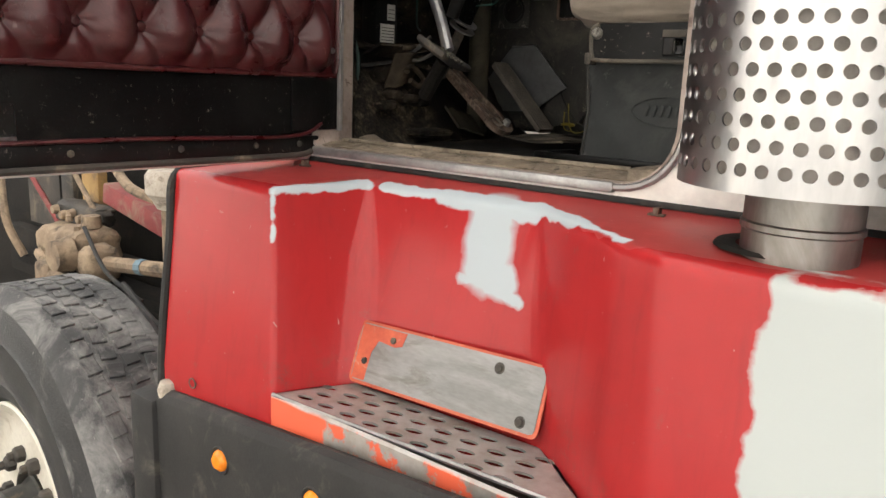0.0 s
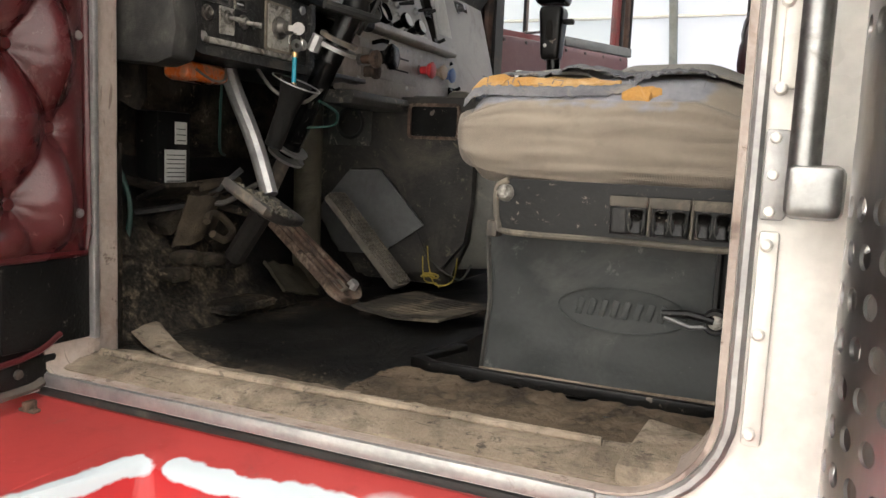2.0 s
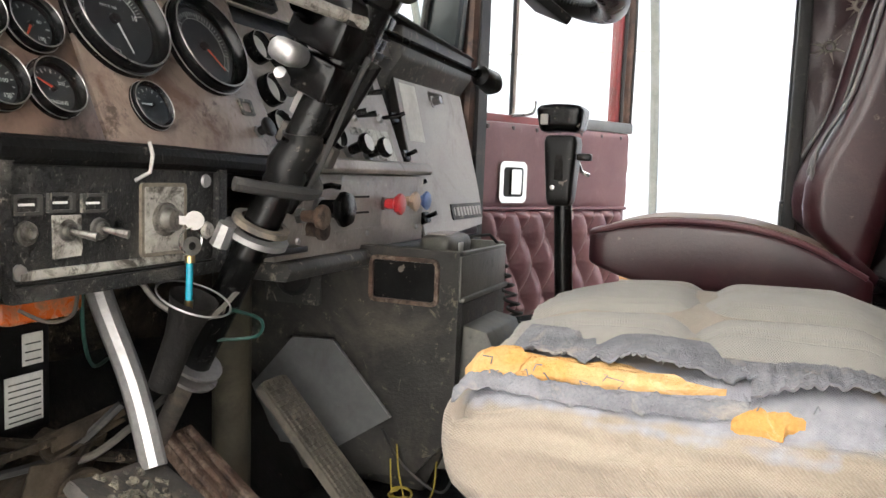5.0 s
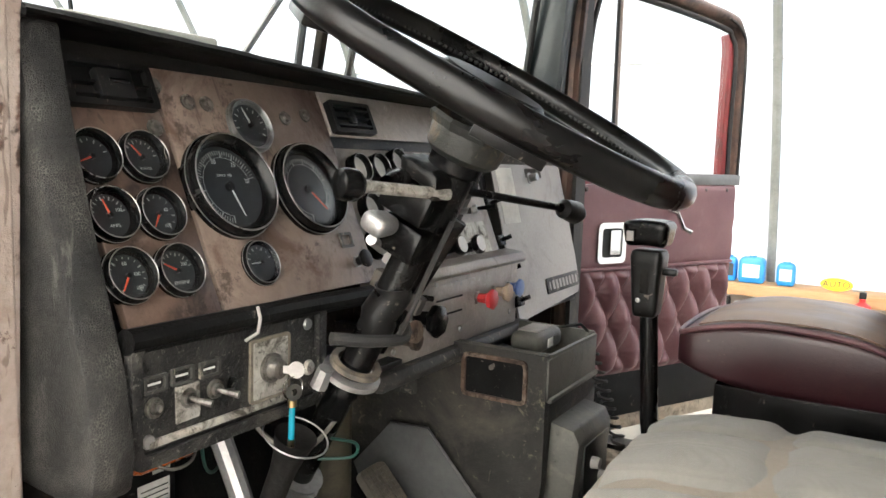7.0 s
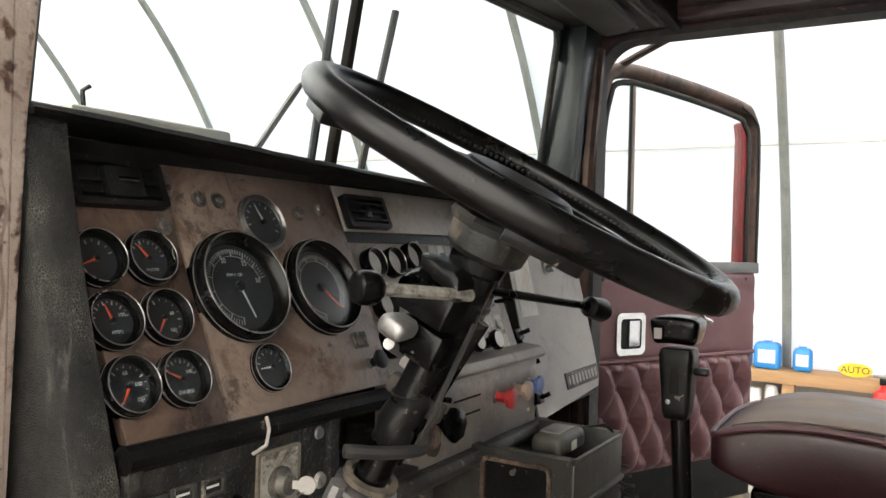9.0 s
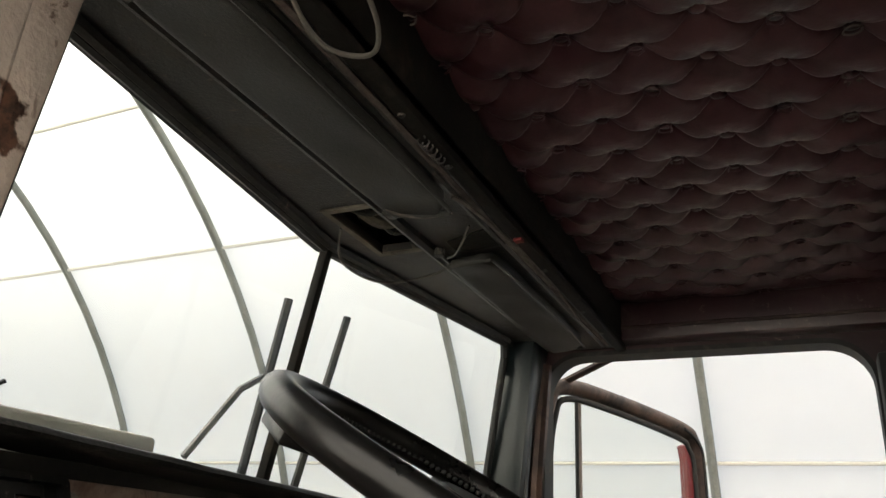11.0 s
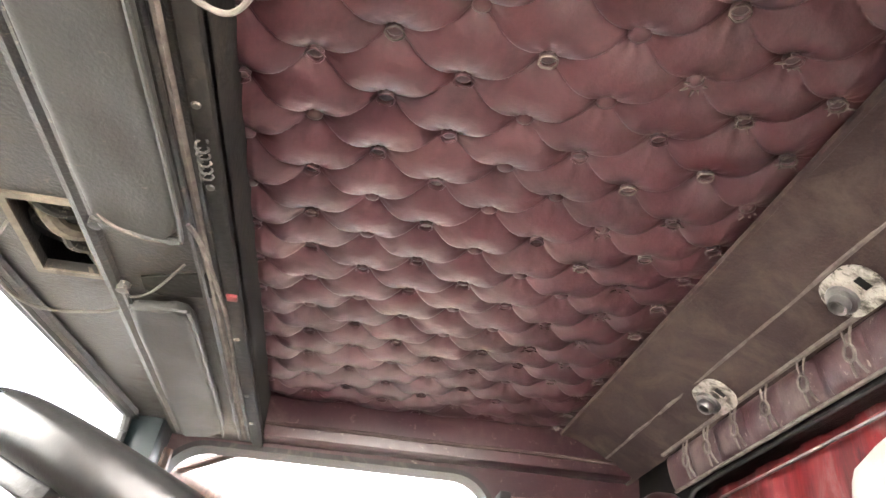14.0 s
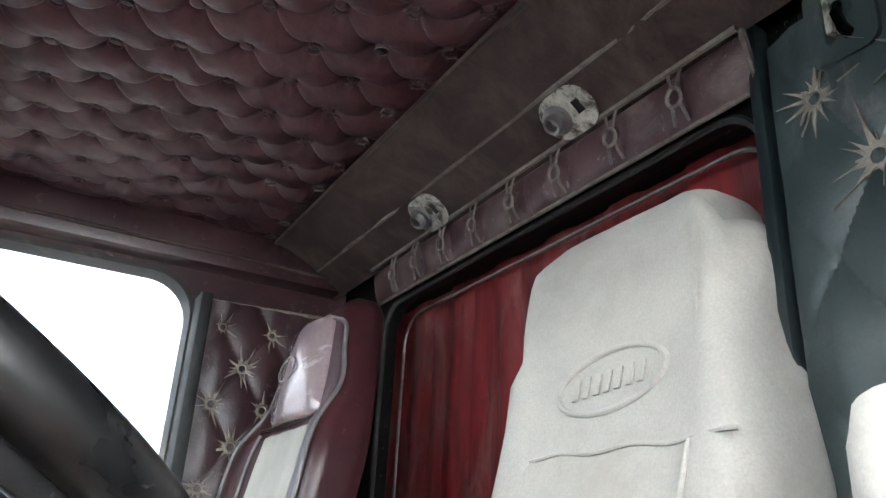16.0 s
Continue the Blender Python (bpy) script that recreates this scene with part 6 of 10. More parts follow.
for ring, (zz, ln) in enumerate(((0.074, 0.022), (0.028, 0.018), (-0.014, 0.018), (-0.060, 0.024))):
    for k in range(nb):
        a = 2 * math.pi * (k + 0.5 * (ring % 2)) / nb
        if not -0.2 < a < 2.4:
            continue
        b = box(-0.017, 0.017, -ln, ln, -0.003, 0.005, 0.0015, 1)
        lugs.append(put(b, wm @ Matrix.Rotation(a, 4, "Z") @ Matrix.Translation((RT_, 0, zz)) @ Matrix.Rotation(radians(90), 4, "Y") @ Matrix.Rotation(radians(90), 4, "Z") @ Matrix.Rotation(radians(90 + 8 * (-1) ** ring), 4, "Z")))
tagged(part("tread_rubber", join(*lugs), "tyre", tyre, "worn dusty tread blocks", 30), kind="stuff")
rim_p = part("rim", lathe([(0.279, 0.10), (0.285, 0.124), (0.278, 0.129), (0.271, 0.122), (0.262, 0.112), (0.252, 0.100), (0.238, 0.094), (0.20, 0.096), (0.16, 0.098), (0.115, 0.099), (0.108, 0.090)], 56, wm), "rim", wheel, "cream white painted steel rim")
part("hub", lathe([(0.108, 0.06), (0.106, 0.103), (0.098, 0.106), (0.085, 0.090), (0.072, 0.110), (0.068, 0.165), (0.055, 0.178), (0, 0.180)], 28, wm), "hub", wheel, "greasy black hub")
for k in range(10):
    a = 2 * math.pi * k / 10
    part("wheel_nut", lathe([(0.021, 0.085), (0.0205, 0.108), (0.017, 0.113), (0.0115, 0.116), (0.011, 0.128), (0, 0.130)], 6, wm @ Matrix.Translation((0.145 * math.cos(a), 0.145 * math.sin(a), 0.008))), "chassis", rim_p, "rusty wheel nut")

# machinery behind the wheel
gear = thing("steering_box", (-1.05, 0.35, 0.8), "dusty tan cast steering box with hose fittings", "steering box")
gc = Vector((-1.70, 0.35, 0.772))


def lump(c, s, r, seed):
    return soft(c, s, r, 7, lambda q, p: p * (1 + 0.12 * noise.noise((q.x * 2 + seed, q.y * 2, q.z * 2))))


part("housing", lump(gc, (0.20, 0.17, 0.15), 0.05, 1), "cast", gear)
part("arm_casting", lump(gc + Vector((-0.20, 0.02, -0.01)), (0.22, 0.14, 0.12), 0.05, 3), "cast", gear)
part("side_boss", lump(gc + Vector((0.15, -0.04, -0.02)), (0.12, 0.12, 0.12), 0.045, 5), "cast", gear)
part("cover", lathe([(0, 0.05), (0.05, 0.045), (0.055, 0.0), (0.06, -0.01)], 16, Matrix.Translation(gc + Vector((0.05, -0.10, 0.0))) @ Matrix.Rotation(radians(90), 4, "X")), "cast", gear)
part("cap", lathe([(0, 0.04), (0.03, 0.04), (0.034, 0.0)], 12, Matrix.Translation(gc + Vector((0.03, 0.0, 0.075)))), "cast", gear)
part("bracket", box(gc.x - 0.16, gc.x - 0.05, gc.y - 0.12, gc.y - 0.04, gc.z - 0.15, gc.z - 0.05, 0.02), "cast", gear)
part("shaft", tube([gc + Vector((0.12, -0.05, -0.02)), gc + Vector((0.62, -0.02, 0.03))], 0.024, 10), "cast", gear)
part("hose_band", tube([gc + Vector((0.38, -0.035, 0.007)), gc + Vector((0.41, -0.033, 0.010))], 0.0255, 10), "band_blue", gear, "faded blue band")
for k, dz in enumerate((0.05, 0.02)):
    part("bolt", lathe([(0, 0.02), (0.01, 0.02), (0.012, 0)], 6, Matrix.Translation(gc + Vector((-0.02 + 0.05 * k, -0.05, 0.045 + dz)))), "cast", gear)
canister = thing("filter_canister", (-0.62, 0.35, 0.9), "grubby cream filter canister on a ribbed stem", "filter")
part("canister_head", lathe([(0, 0.0), (0.062, 0.0), (0.070, -0.012), (0.070, -0.045), (0.058, -0.06), (0.05, -0.075)], 24, Matrix.Translation((-1.125, 0.35, 1.098)) @ Matrix.Scale(1.5, 4)), "pump_white", canister)
for k in range(5):
    part("stem_rib", tube([(-1.20 + 0.035 * k, 0.34 - 0.01 * (k % 2), 0.99), (-1.20 + 0.035 * k, 0.34, 0.66)], 0.016, 8), "cast", canister)
rails = thing("chassis_frame", (-1.0, 0.5, 0.7), "oily dusty chassis rails and brackets under the cab", "chassis")
part("rail", box(-2.6, 1.0, 0.46, 0.52, 0.52, 0.72, 0.01), "bay_black", rails)
part("red_rail", put(box(-0.20, 0.20, -0.03, 0.03, -0.035, 0.035, 0.008), Matrix.Translation((-1.47, 0.42, 0.925)) @ Matrix.Rotation(radians(11), 4, "Y")), "chassis_red", rails, "dusty red painted rail")
part("red_bracket", box(-1.56, -1.44, 0.50, 0.60, 0.86, 1.10, 0.02), "chassis_red", rails, "dusty red painted bracket")
part("ochre_post", box(-2.005, -1.885, 0.49, 0.53, 0.80, 1.06, 0.006), "ochre", rails, "ochre painted post")
part("dark_post", box(-2.150, -2.055, 0.48, 0.54, 0.62, 1.10, 0.01), "chassis", rails)
grey_pl = part("bracket_plate", put(plate([(-2.47, 0.74), (-2.20, 0.74), (-2.20, 1.06), (-2.36, 1.06), (-2.47, 0.96)], [circle(-2.27, 0.99, 0.022, 14)], 0.02), frame_at((0, 0.52, 0), (1, 0, 0), (0, 0, 1))), "chassis", rails, "dusty bare bracket plate")
part("bracket_rim", tube([(-2.47, 0.50, 0.96), (-2.33, 0.495, 0.86), (-2.22, 0.495, 0.775), (-2.19, 0.495, 0.745)], 0.012, 8), "chassis_red", grey_pl, "red painted rim")
part("pump_body", lump((-1.89, 0.44, 0.853), (0.28, 0.10, 0.085), 0.03, 7), "chassis", rails, "small black finned pump")
for k in range(4):
    part("pump_boss", lathe([(0, 0.022), (0.014, 0.021), (0.018, 0.0)], 10, Matrix.Translation((-1.98 + 0.06 * k, 0.385, 0.865 - 0.012 * (k % 2))) @ Matrix.Rotation(radians(90), 4, "X")), "cast", rails, "tan pump fitting")
part("stay_rod", tube([(-2.02, 0.44, 1.06), (-1.78, 0.42, 0.88)], 0.010, 8), "cast", rails)
# added near-black backdrop that stands for the shaded depth of the bay
part("bay_backdrop", box(-4.3, -0.45, 0.62, 0.70, 0.3, 1.24, 0.02), "bay_black", rails)
part("engine_block", lump((-1.35, 0.95, 0.95), (0.9, 0.5, 0.6), 0.08, 4), "bay_black", rails)
part("tray", box(-2.3, -1.2, 0.36, 0.60, 0.62, 0.66, 0.008), "bay_black", rails)
for k, (a, b, r, m) in enumerate((((-2.36, 0.35, 0.96), (-2.20, 0.35, 0.66), 0.016, "cast"), ((-1.95, 0.30, 0.72), (-1.55, 0.26, 0.68), 0.022, "cast"),
                                  ((-1.62, 0.30, 0.86), (-1.22, 0.26, 0.70), 0.007, "black_rubber"), ((-1.62, 0.20, 0.70), (-1.12, 0.15, 0.74), 0.014, "wire_grey"), ((-1.3, 0.25, 0.74), (-0.75, 0.2, 0.66), 0.009, "black_rubber"),
                                  ((-1.62, 0.40, 1.08), (-1.30, 0.38, 0.98), 0.016, "cast"))):
    mid = (Vector(a) + Vector(b)) / 2 + Vector((0.02, -0.03, -0.02))
    part("hose", tube(smooth_path([a, mid, b], 6), r, 8), m, rails)

# exhaust stack with its perforated guard
stack = thing("exhaust_stack", (pipe_x, pipe_y, 1.0), "stained stainless exhaust pipe inside a perforated heat guard", "exhaust")
part("pipe", lathe([(0.060, 0.0), (0.060, 0.15), (0.0625, 0.152), (0.0625, 0.158), (0.060, 0.160), (0.060, 0.215), (0.062, 0.217), (0.062, 0.26), (0.060, 1.3)], 40, Matrix.Translation((pipe_x, pipe_y, 1.08))), "dull_pipe", stack, "dull stained pipe")
part("muffler", lathe([(0.060, 0.0), (0.119, 0.006), (0.119, 1.3)], 40, Matrix.Translation((pipe_x, pipe_y, 1.284))), "muffler", stack)
GR, CW, CH = 0.133, 2 * math.pi * 0.133 / 40, 0.0232


def guard_cell(bm, c, r, z0, hole):
    """One cell of the bent guard, both skins, with a round hole through it."""
    x0, x1, xm, zm = c * CW, (c + 1) * CW, (c + 0.5) * CW, z0 + CH / 2

    def w(x, z, rad):
        a = x / GR
        return bm.verts.new((pipe_x + rad * math.cos(a), pipe_y + rad * math.sin(a), z))
    if not hole:
        for rad in (GR, GR - 0.002):
            bm.faces.new([w(*p, rad) for p in ((x0, z0), (x1, z0), (x1, z0 + CH), (x0, z0 + CH))])
        return
    skins = []
    for rad in (GR, GR - 0.002):
        o, h = [], []
        for k in range(16):
            ca, sa = math.cos(k * math.pi / 8), math.sin(k * math.pi / 8)
            g = 1 / max(abs(ca), abs(sa))
            o.append(w(xm + CW / 2 * ca * g, zm + CH / 2 * sa * g, rad))
            h.append(w(xm + 0.0066 * ca, zm + 0.0066 * sa, rad))
        for k in range(16):
            bm.faces.new((o[k], o[(k + 1) % 16], h[(k + 1) % 16], h[k]))
        skins.append(h)
    for k in range(16):
        bm.faces.new((skins[0][k], skins[0][(k + 1) % 16], skins[1][(k + 1) % 16], skins[1][k]))


gbm = bmesh.new()
z, row = 1.288, 0
while z < 2.2:
    for c in range(40):
        guard_cell(gbm, c + 0.5 * (row % 2), row, z, not (1.48 < z < 1.545))
    z += CH
    row += 1
for a0, a1 in ((1.277, 1.288),):
    for c in range(80):
        x0, x1 = c * CW / 2, (c + 1) * CW / 2
        for rad in (GR, GR - 0.002):
            gbm.faces.new([gbm.verts.new((pipe_x + rad * math.cos(x / GR), pipe_y + rad * math.sin(x / GR), zz)) for x, zz in ((x0, a0), (x1, a0), (x1, a1), (x0, a1))])
part("heat_guard", gbm, "stainless", stack, "perforated stainless heat guard")
part("clamp_bolt", put(lathe([(0, 0.014), (0.009, 0.014), (0.010, 0.006), (0.014, 0.005), (0.014, 0)], 6), frame_at((pipe_x + 0.02, pipe_y - GR, 1.535), (1, 0, 0), (0, 0, 1))), "steel", stack)
part("pipe_bracket", box(pipe_x + 0.10, pipe_x + 0.135, -0.01, 0.085, 1.05, 1.33, 0.006), "alum", stack, "weathered aluminium bracket")

# rear door post fittings
fit = thing("door_latch", (0.46, NY, 1.5), "riveted post strip with a bright latch block and grab tube", "latch", kind="structure")
part("post_strip", box(0.448, 0.462, NY - 0.006, NY + 0.002, 1.30, 1.46, 0.003), "white_paint", fit)
part("post_strip", box(0.452, 0.464, NY - 0.008, NY + 0.002, 1.56, 2.35, 0.003), "white_paint", fit)
part("hinge_plate", prism([(0.447, 1.468), (0.462, 1.468), (0.470, 1.480), (0.470, 1.520), (0.462, 1.532), (0.447, 1.532)], NY - 0.010, NY + 0.002, 0.002), "alum", fit)
part("latch_block", soft((0.480, NY - 0.028, 1.490), (0.036, 0.05, 0.036), 0.007, 6), "steel", fit, "bright polished latch block")
part("grab_tube", tube([(0.4725, NY - 0.038, 1.50), (0.4725, NY - 0.038, 2.30)], 0.0105, 12), "steel", fit, "polished grab tube")
for z in (1.31, 1.385, 1.45, 1.474, 1.50, 1.526, 1.56, 1.62):
    part("rivet", put(lathe([(0, 0.0045), (0.003, 0.0038), (0.0048, 0.001), (0.005, 0)], 10), frame_at((0.4535, NY - 0.008, z), (1, 0, 0), (0, 0, 1))), "white_paint", fit)

# ---- driver door, swung fully open ----
DX = -0.292

ddoor = thing("driver_door", (DX, 0.10, 1.22), "open driver door with burgundy diamond-tufted vinyl over a black kick panel", "door")
DU, DV = 0.1005, 0.0822


def tuft_pad(u, v):
    y, z = 0.135 - 0.86 * u, 1.374 + 0.42 * v
    e = min(1, 18 * min(u, 1 - u, v * 0.8 + 0.002, 1 - v))
    return (DX + 0.008 + (0.040 * quilt(y, z, DU, DV, 0.0355, 1.433, 0.62, 0.0, 0.07) + 0.003 * pleats(y, z, DU, DV, 0.0355, 1.433) + 0.004 * noise.noise((y * 22, z * 22, 3))) * e, y, z)


part("tufted_pad", sheet(tuft_pad, 260, 130, 0.004), "burgundy_door", ddoor, "burgundy tufted vinyl pad", 80)
for y, z in tufts(-0.71, 0.13, 1.39, 1.78, DU, DV, 0.0355, 1.433):
    part("tuft_button", put(lathe([(0, 0.008), (0.006, 0.007), (0.0095, 0.003), (0.0098, -0.004)], 14), frame_at((DX + 0.013, y, z), (0, 1, 0), (0, 0, 1))), "burgundy_door", ddoor)
part("pad_edge", tube([(DX + 0.012, 0.137, 1.79), (DX + 0.014, 0.14, 1.40), (DX + 0.014, 0.136, 1.374), (DX + 0.014, -0.30, 1.373), (DX + 0.014, -0.725, 1.376)], 0.005, 8), "burgundy_door", ddoor, "burgundy welt with pale scuffs")
part("upper_pad", box(DX, DX + 0.016, -0.725, 0.135, 1.80, 1.97, 0.006), "burgundy_door", ddoor)
kp = plate([(-0.14, 1.375), (0.73, 1.375), (0.73, 1.262), (0.0, 1.256), (-0.10, 1.262), (-0.14, 1.30)], [round_rect(0.45, 0.60, 1.272, 1.318, 0.006, 3)], 0.012)
part("kick_panel", put(kp, frame_at((DX + 0.003, 0, 0), (0, -1, 0), (0, 0, 1)) @ Matrix.Diagonal((1, 1, -1, 1)) @ Matrix.Translation((0, 0, -0.010))), "black_vinyl", ddoor, "scuffed black kick panel")
part("kick_return", box(-0.2835, -0.2785, 0.03, 0.143, 1.272, 1.374, 0.002), "black_vinyl", ddoor)
part("recess_box", box(DX + 0.0005, DX + 0.002, -0.62, -0.44, 1.265, 1.325, 0), "black_plastic", ddoor)
part("recess_lip", box(DX - 0.02, DX + 0.012, -0.60, -0.452, 1.266, 1.274, 0.002), "steel", ddoor, "grey metal pocket lip")
part("red_welt", tube(smooth_path([(DX + 0.016, -0.72, 1.262), (DX + 0.016, -0.3, 1.266), (DX + 0.016, 0.02, 1.262), (DX + 0.016, 0.10, 1.284)], 6), 0.0035, 6), "burgundy_door", ddoor)
part("door_skin", box(DX - 0.045, DX, -0.74, 0.13, 1.215, 1.99, 0.008), "white_paint", ddoor)
part("bottom_seal", tube(smooth_path([(DX + 0.006, -0.73, 1.226), (DX + 0.008, -0.3, 1.226), (DX + 0.008, 0.02, 1.226), (DX + 0.010, 0.08, 1.232)], 6), 0.006, 8), "chassis", ddoor, "gritty bottom weather strip")
part("bottom_edge", box(DX - 0.005, DX + 0.010, -0.735, 0.10, 1.229, 1.262, 0.004), "black_plastic", ddoor)
for y in (-0.63, -0.38, -0.2, -0.05, 0.05):
    part("screw", put(lathe([(0, 0.004), (0.005, 0.003), (0.006, 0)], 8), frame_at((DX + 0.010, y, 1.247), (0, 1, 0), (0, 0, 1))), "chassis", ddoor)
part("edge_channel", box(DX + 0.0, DX + 0.022, 0.142, 0.150, 1.27, 2.35, 0.002), "alum", ddoor, "bright edge channel")
part("window_frame", tube([(DX - 0.02, 0.11, 1.98), (DX - 0.02, 0.11, 2.33), (DX - 0.02, -0.70, 2.33), (DX - 0.02, -0.70, 1.98)], 0.018, 8), "copper", ddoor)
for z in (1.42, 1.52, 1.62):
    part("screw", put(lathe([(0, 0.004), (0.005, 0.003), (0.006, 0)], 8), frame_at((DX + 0.014, 0.128, z), (0, 1, 0), (0, 0, 1))), "alum", ddoor)

# ---- dashboard ----
GK = 0.45                                # backward lean of the gauge panel


def gx(z):
    return -0.256 - GK * (z - 1.785)


def on_gauge(y, z, out=0.0):
    m = frame_at((gx(z), y, z), (0, 1, 0), (-GK, 0, 1))
    return m @ Matrix.Translation((0, 0, out))


def cx_at(z):
    """Face of the recessed control panel beside the gauges."""
    return -0.335 - 0.40 * (z - 1.886)


def on_ctrl(y, z, out=0.0):
    return frame_at((cx_at(z), y, z), (0, 1, 0), (-0.40, 0, 1)) @ Matrix.Translation((0, 0, out))


dash = thing("dashboard", (-0.3, 0.8, 1.6), "worn truck dashboard with padded black hood and stained brown gauge panels", "dashboard")
part("end_wing", prism([(-0.50, 2.010), (-0.320, 2.012), (-0.300, 2.008), (-0.297, 1.985), (-0.284, 1.928), (-0.263, 1.849), (-0.234, 1.756), (-0.219, 1.711), (-0.208, 1.641), (-0.214, 1.606), (-0.240, 1.598), (-0.50, 1.62)], 0.2055, 0.247, 0.006), "wing", dash, "scuffed black grained end wing")


def hood(u, v):
    prof = [(-0.36, 2.004), (-0.297, 2.006), (-0.289, 2.0075), (-0.2855, 2.011), (-0.290, 2.0155), (-0.31, 2.0195), (-0.40, 2.026), (-0.49, 2.028)]
    k = v * (len(prof) - 1)
    i = int(min(k, len(prof) - 2))
    t = k - i
    x, z = (prof[i][q] + (prof[i + 1][q] - prof[i][q]) * t for q in (0, 1))
    y = 0.207 + 1.26 * u
    return (x - 0.03 * max(0, u - 0.62), y, z - 0.030 * min(0.6, max(0, y - 0.24)) - 0.05 * max(0, u - 0.66) + 0.0012 * noise.noise((u * 25, v * 4, 0)))


part("hood_end", prism([(-0.36, 2.000), (-0.297, 2.003), (-0.289, 2.006), (-0.2865, 2.011), (-0.291, 2.015), (-0.31, 2.019), (-0.49, 2.0275), (-0.49, 2.000)], 0.2035, 0.2085, 0.0), "black_leather", dash)
# near-black block deepens the shade under the hood by its colour
part("hood_back", box(-0.375, -0.350, 0.245, 1.10, 1.96, 2.000, 0), "bay_black", dash)
part("hood", sheet(hood, 60, 28, 0.004), "black_vinyl", dash, "padded black hood", 60)
for y0, y1, mt, lab in ((0.262, 0.371, "rust_wood", "stained brown gauge panel"), (0.375, 0.640, "mid_panel", "rubbed brown gauge panel with dark stains")):
    part("gauge_panel", prism([(gx(1.742), 1.742), (gx(1.985), 1.985), (gx(1.985) - 0.012, 1.985), (gx(1.742) - 0.012, 1.742)], y0, y1, 0.0015), mt, dash, lab)
part("upper_panel", prism([(gx(1.926), 1.926), (gx(1.985), 1.985), (gx(1.985) - 0.012, 1.985), (gx(1.926) - 0.012, 1.926)], 0.644, 1.118, 0.0015), "grey_panel", dash, "grey brown strip over the control panel")
part("control_panel", prism([(cx_at(1.732), 1.732), (cx_at(1.926), 1.926), (cx_at(1.926) - 0.012, 1.926), (cx_at(1.732) - 0.012, 1.732)], 0.646, 1.076, 0.0), "grey_panel", dash, "recessed grey brown control panel")
part("panel_lip", tube([(-0.226, 0.25, 1.735), (-0.226, 0.45, 1.733), (-0.228, 0.62, 1.728), (-0.232, 0.70, 1.727)], 0.012, 10), "black_vinyl", dash, "padded black lip")
part("lip_strap", tube([(-0.212, 0.394, 1.747), (-0.209, 0.395, 1.735), (-0.212, 0.395, 1.72), (-0.22, 0.385, 1.712)], 0.0018, 6), "grey_plastic", dash)
part("core", box(-0.49, -0.345, 0.262, 1.46, 1.70, 1.97, 0), "black_plastic", dash)

low = plate(round_rect(0.262, 0.497, 1.632, 1.726, 0.006, 3), [circle(0.371, 1.671, 0.0075, 12)], 0.012)
part("switch_panel", put(low, frame_at((-0.236, 0, 0), (0, 1, 0), (0, 0, 1))), "black_leather", dash, "gritty dark switch panel")
part("switch_box", box(-0.34, -0.237, 0.262, 0.497, 1.62, 1.728, 0.003), "black_plastic", dash)
part("switch_trim", box(-0.229, -0.221, 0.268, 0.46, 1.634, 1.642, 0.002), "worn_plate", dash)
part("switch_border", put(plate(round_rect(0.250, 0.512, 1.618, 1.734, 0.010, 4), [round_rect(0.260, 0.499, 1.630, 1.728, 0.008, 4)], 0.010), frame_at((-0.228, 0, 0), (0, 1, 0), (0, 0, 1))), "black_leather", dash, "raised border round the switch panel")
part("panel_bolt", put(lathe([(0, 0.005), (0.007, 0.0045), (0.009, 0.001), (0.009, 0)], 12), frame_at((-0.224, 0.487, 1.662), (0, 1, 0), (0, 0, 1))), "worn_plate", dash)
part("under_edge", prism([(-0.38, 1.632), (-0.222, 1.632), (-0.222, 1.624), (-0.38, 1.615)], 0.215, 0.68, 0.002), "black_plastic", dash)

LOWX = -0.245
part("lower_panel", box(LOWX - 0.02, LOWX, 0.64, 1.090, 1.612, 1.722, 0.003), "grey_panel", dash, "grey brown lower control panel")
part("panel_ledge", prism([(-0.27, 1.722), (-0.232, 1.724), (-0.228, 1.730), (-0.235, 1.742), (-0.27, 1.745)], 0.645, 1.090, 0.002), "grey_panel", dash)
part("bottom_ledge", prism([(-0.30, 1.612), (-0.232, 1.612), (-0.225, 1.600), (-0.232, 1.588), (-0.30, 1.588)], 0.645, 1.122, 0.003), "dark_grey", dash)
# near-black sheets put the shade of the gap into its back and side
part("panel_gap_shade", prism([(-0.275, 1.62), (-0.375, 1.925), (-0.40, 1.925), (-0.31, 1.62)], 1.070, 1.1175, 0.0), "bay_black", dash)
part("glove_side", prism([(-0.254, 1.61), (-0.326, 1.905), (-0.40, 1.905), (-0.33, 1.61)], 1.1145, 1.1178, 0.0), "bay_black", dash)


def glx(z):
    return -0.259 - 0.26 * (z - 1.648)


def on_glove(y, z, out=0.0):
    return frame_at((glx(z), y, z), (0, 1, 0), (-0.26, 0, 1)) @ Matrix.Translation((0, 0, out))


glove = plate([(1.118, 1.604), (1.43, 1.622), (1.445, 1.64), (1.452, 1.70), (1.452, 1.895), (1.118, 1.895)], [round_rect(1.265, 1.345, 1.868, 1.888, 0.004, 2)], 0.018)
for v in glove.verts:
    v.co = Vector((glx(v.co.y) + v.co.z - 0.018, v.co.x, v.co.y))
glove_ob = part("glove_panel", glove, "grey_plastic", dash, "warm grey plastic passenger panel")
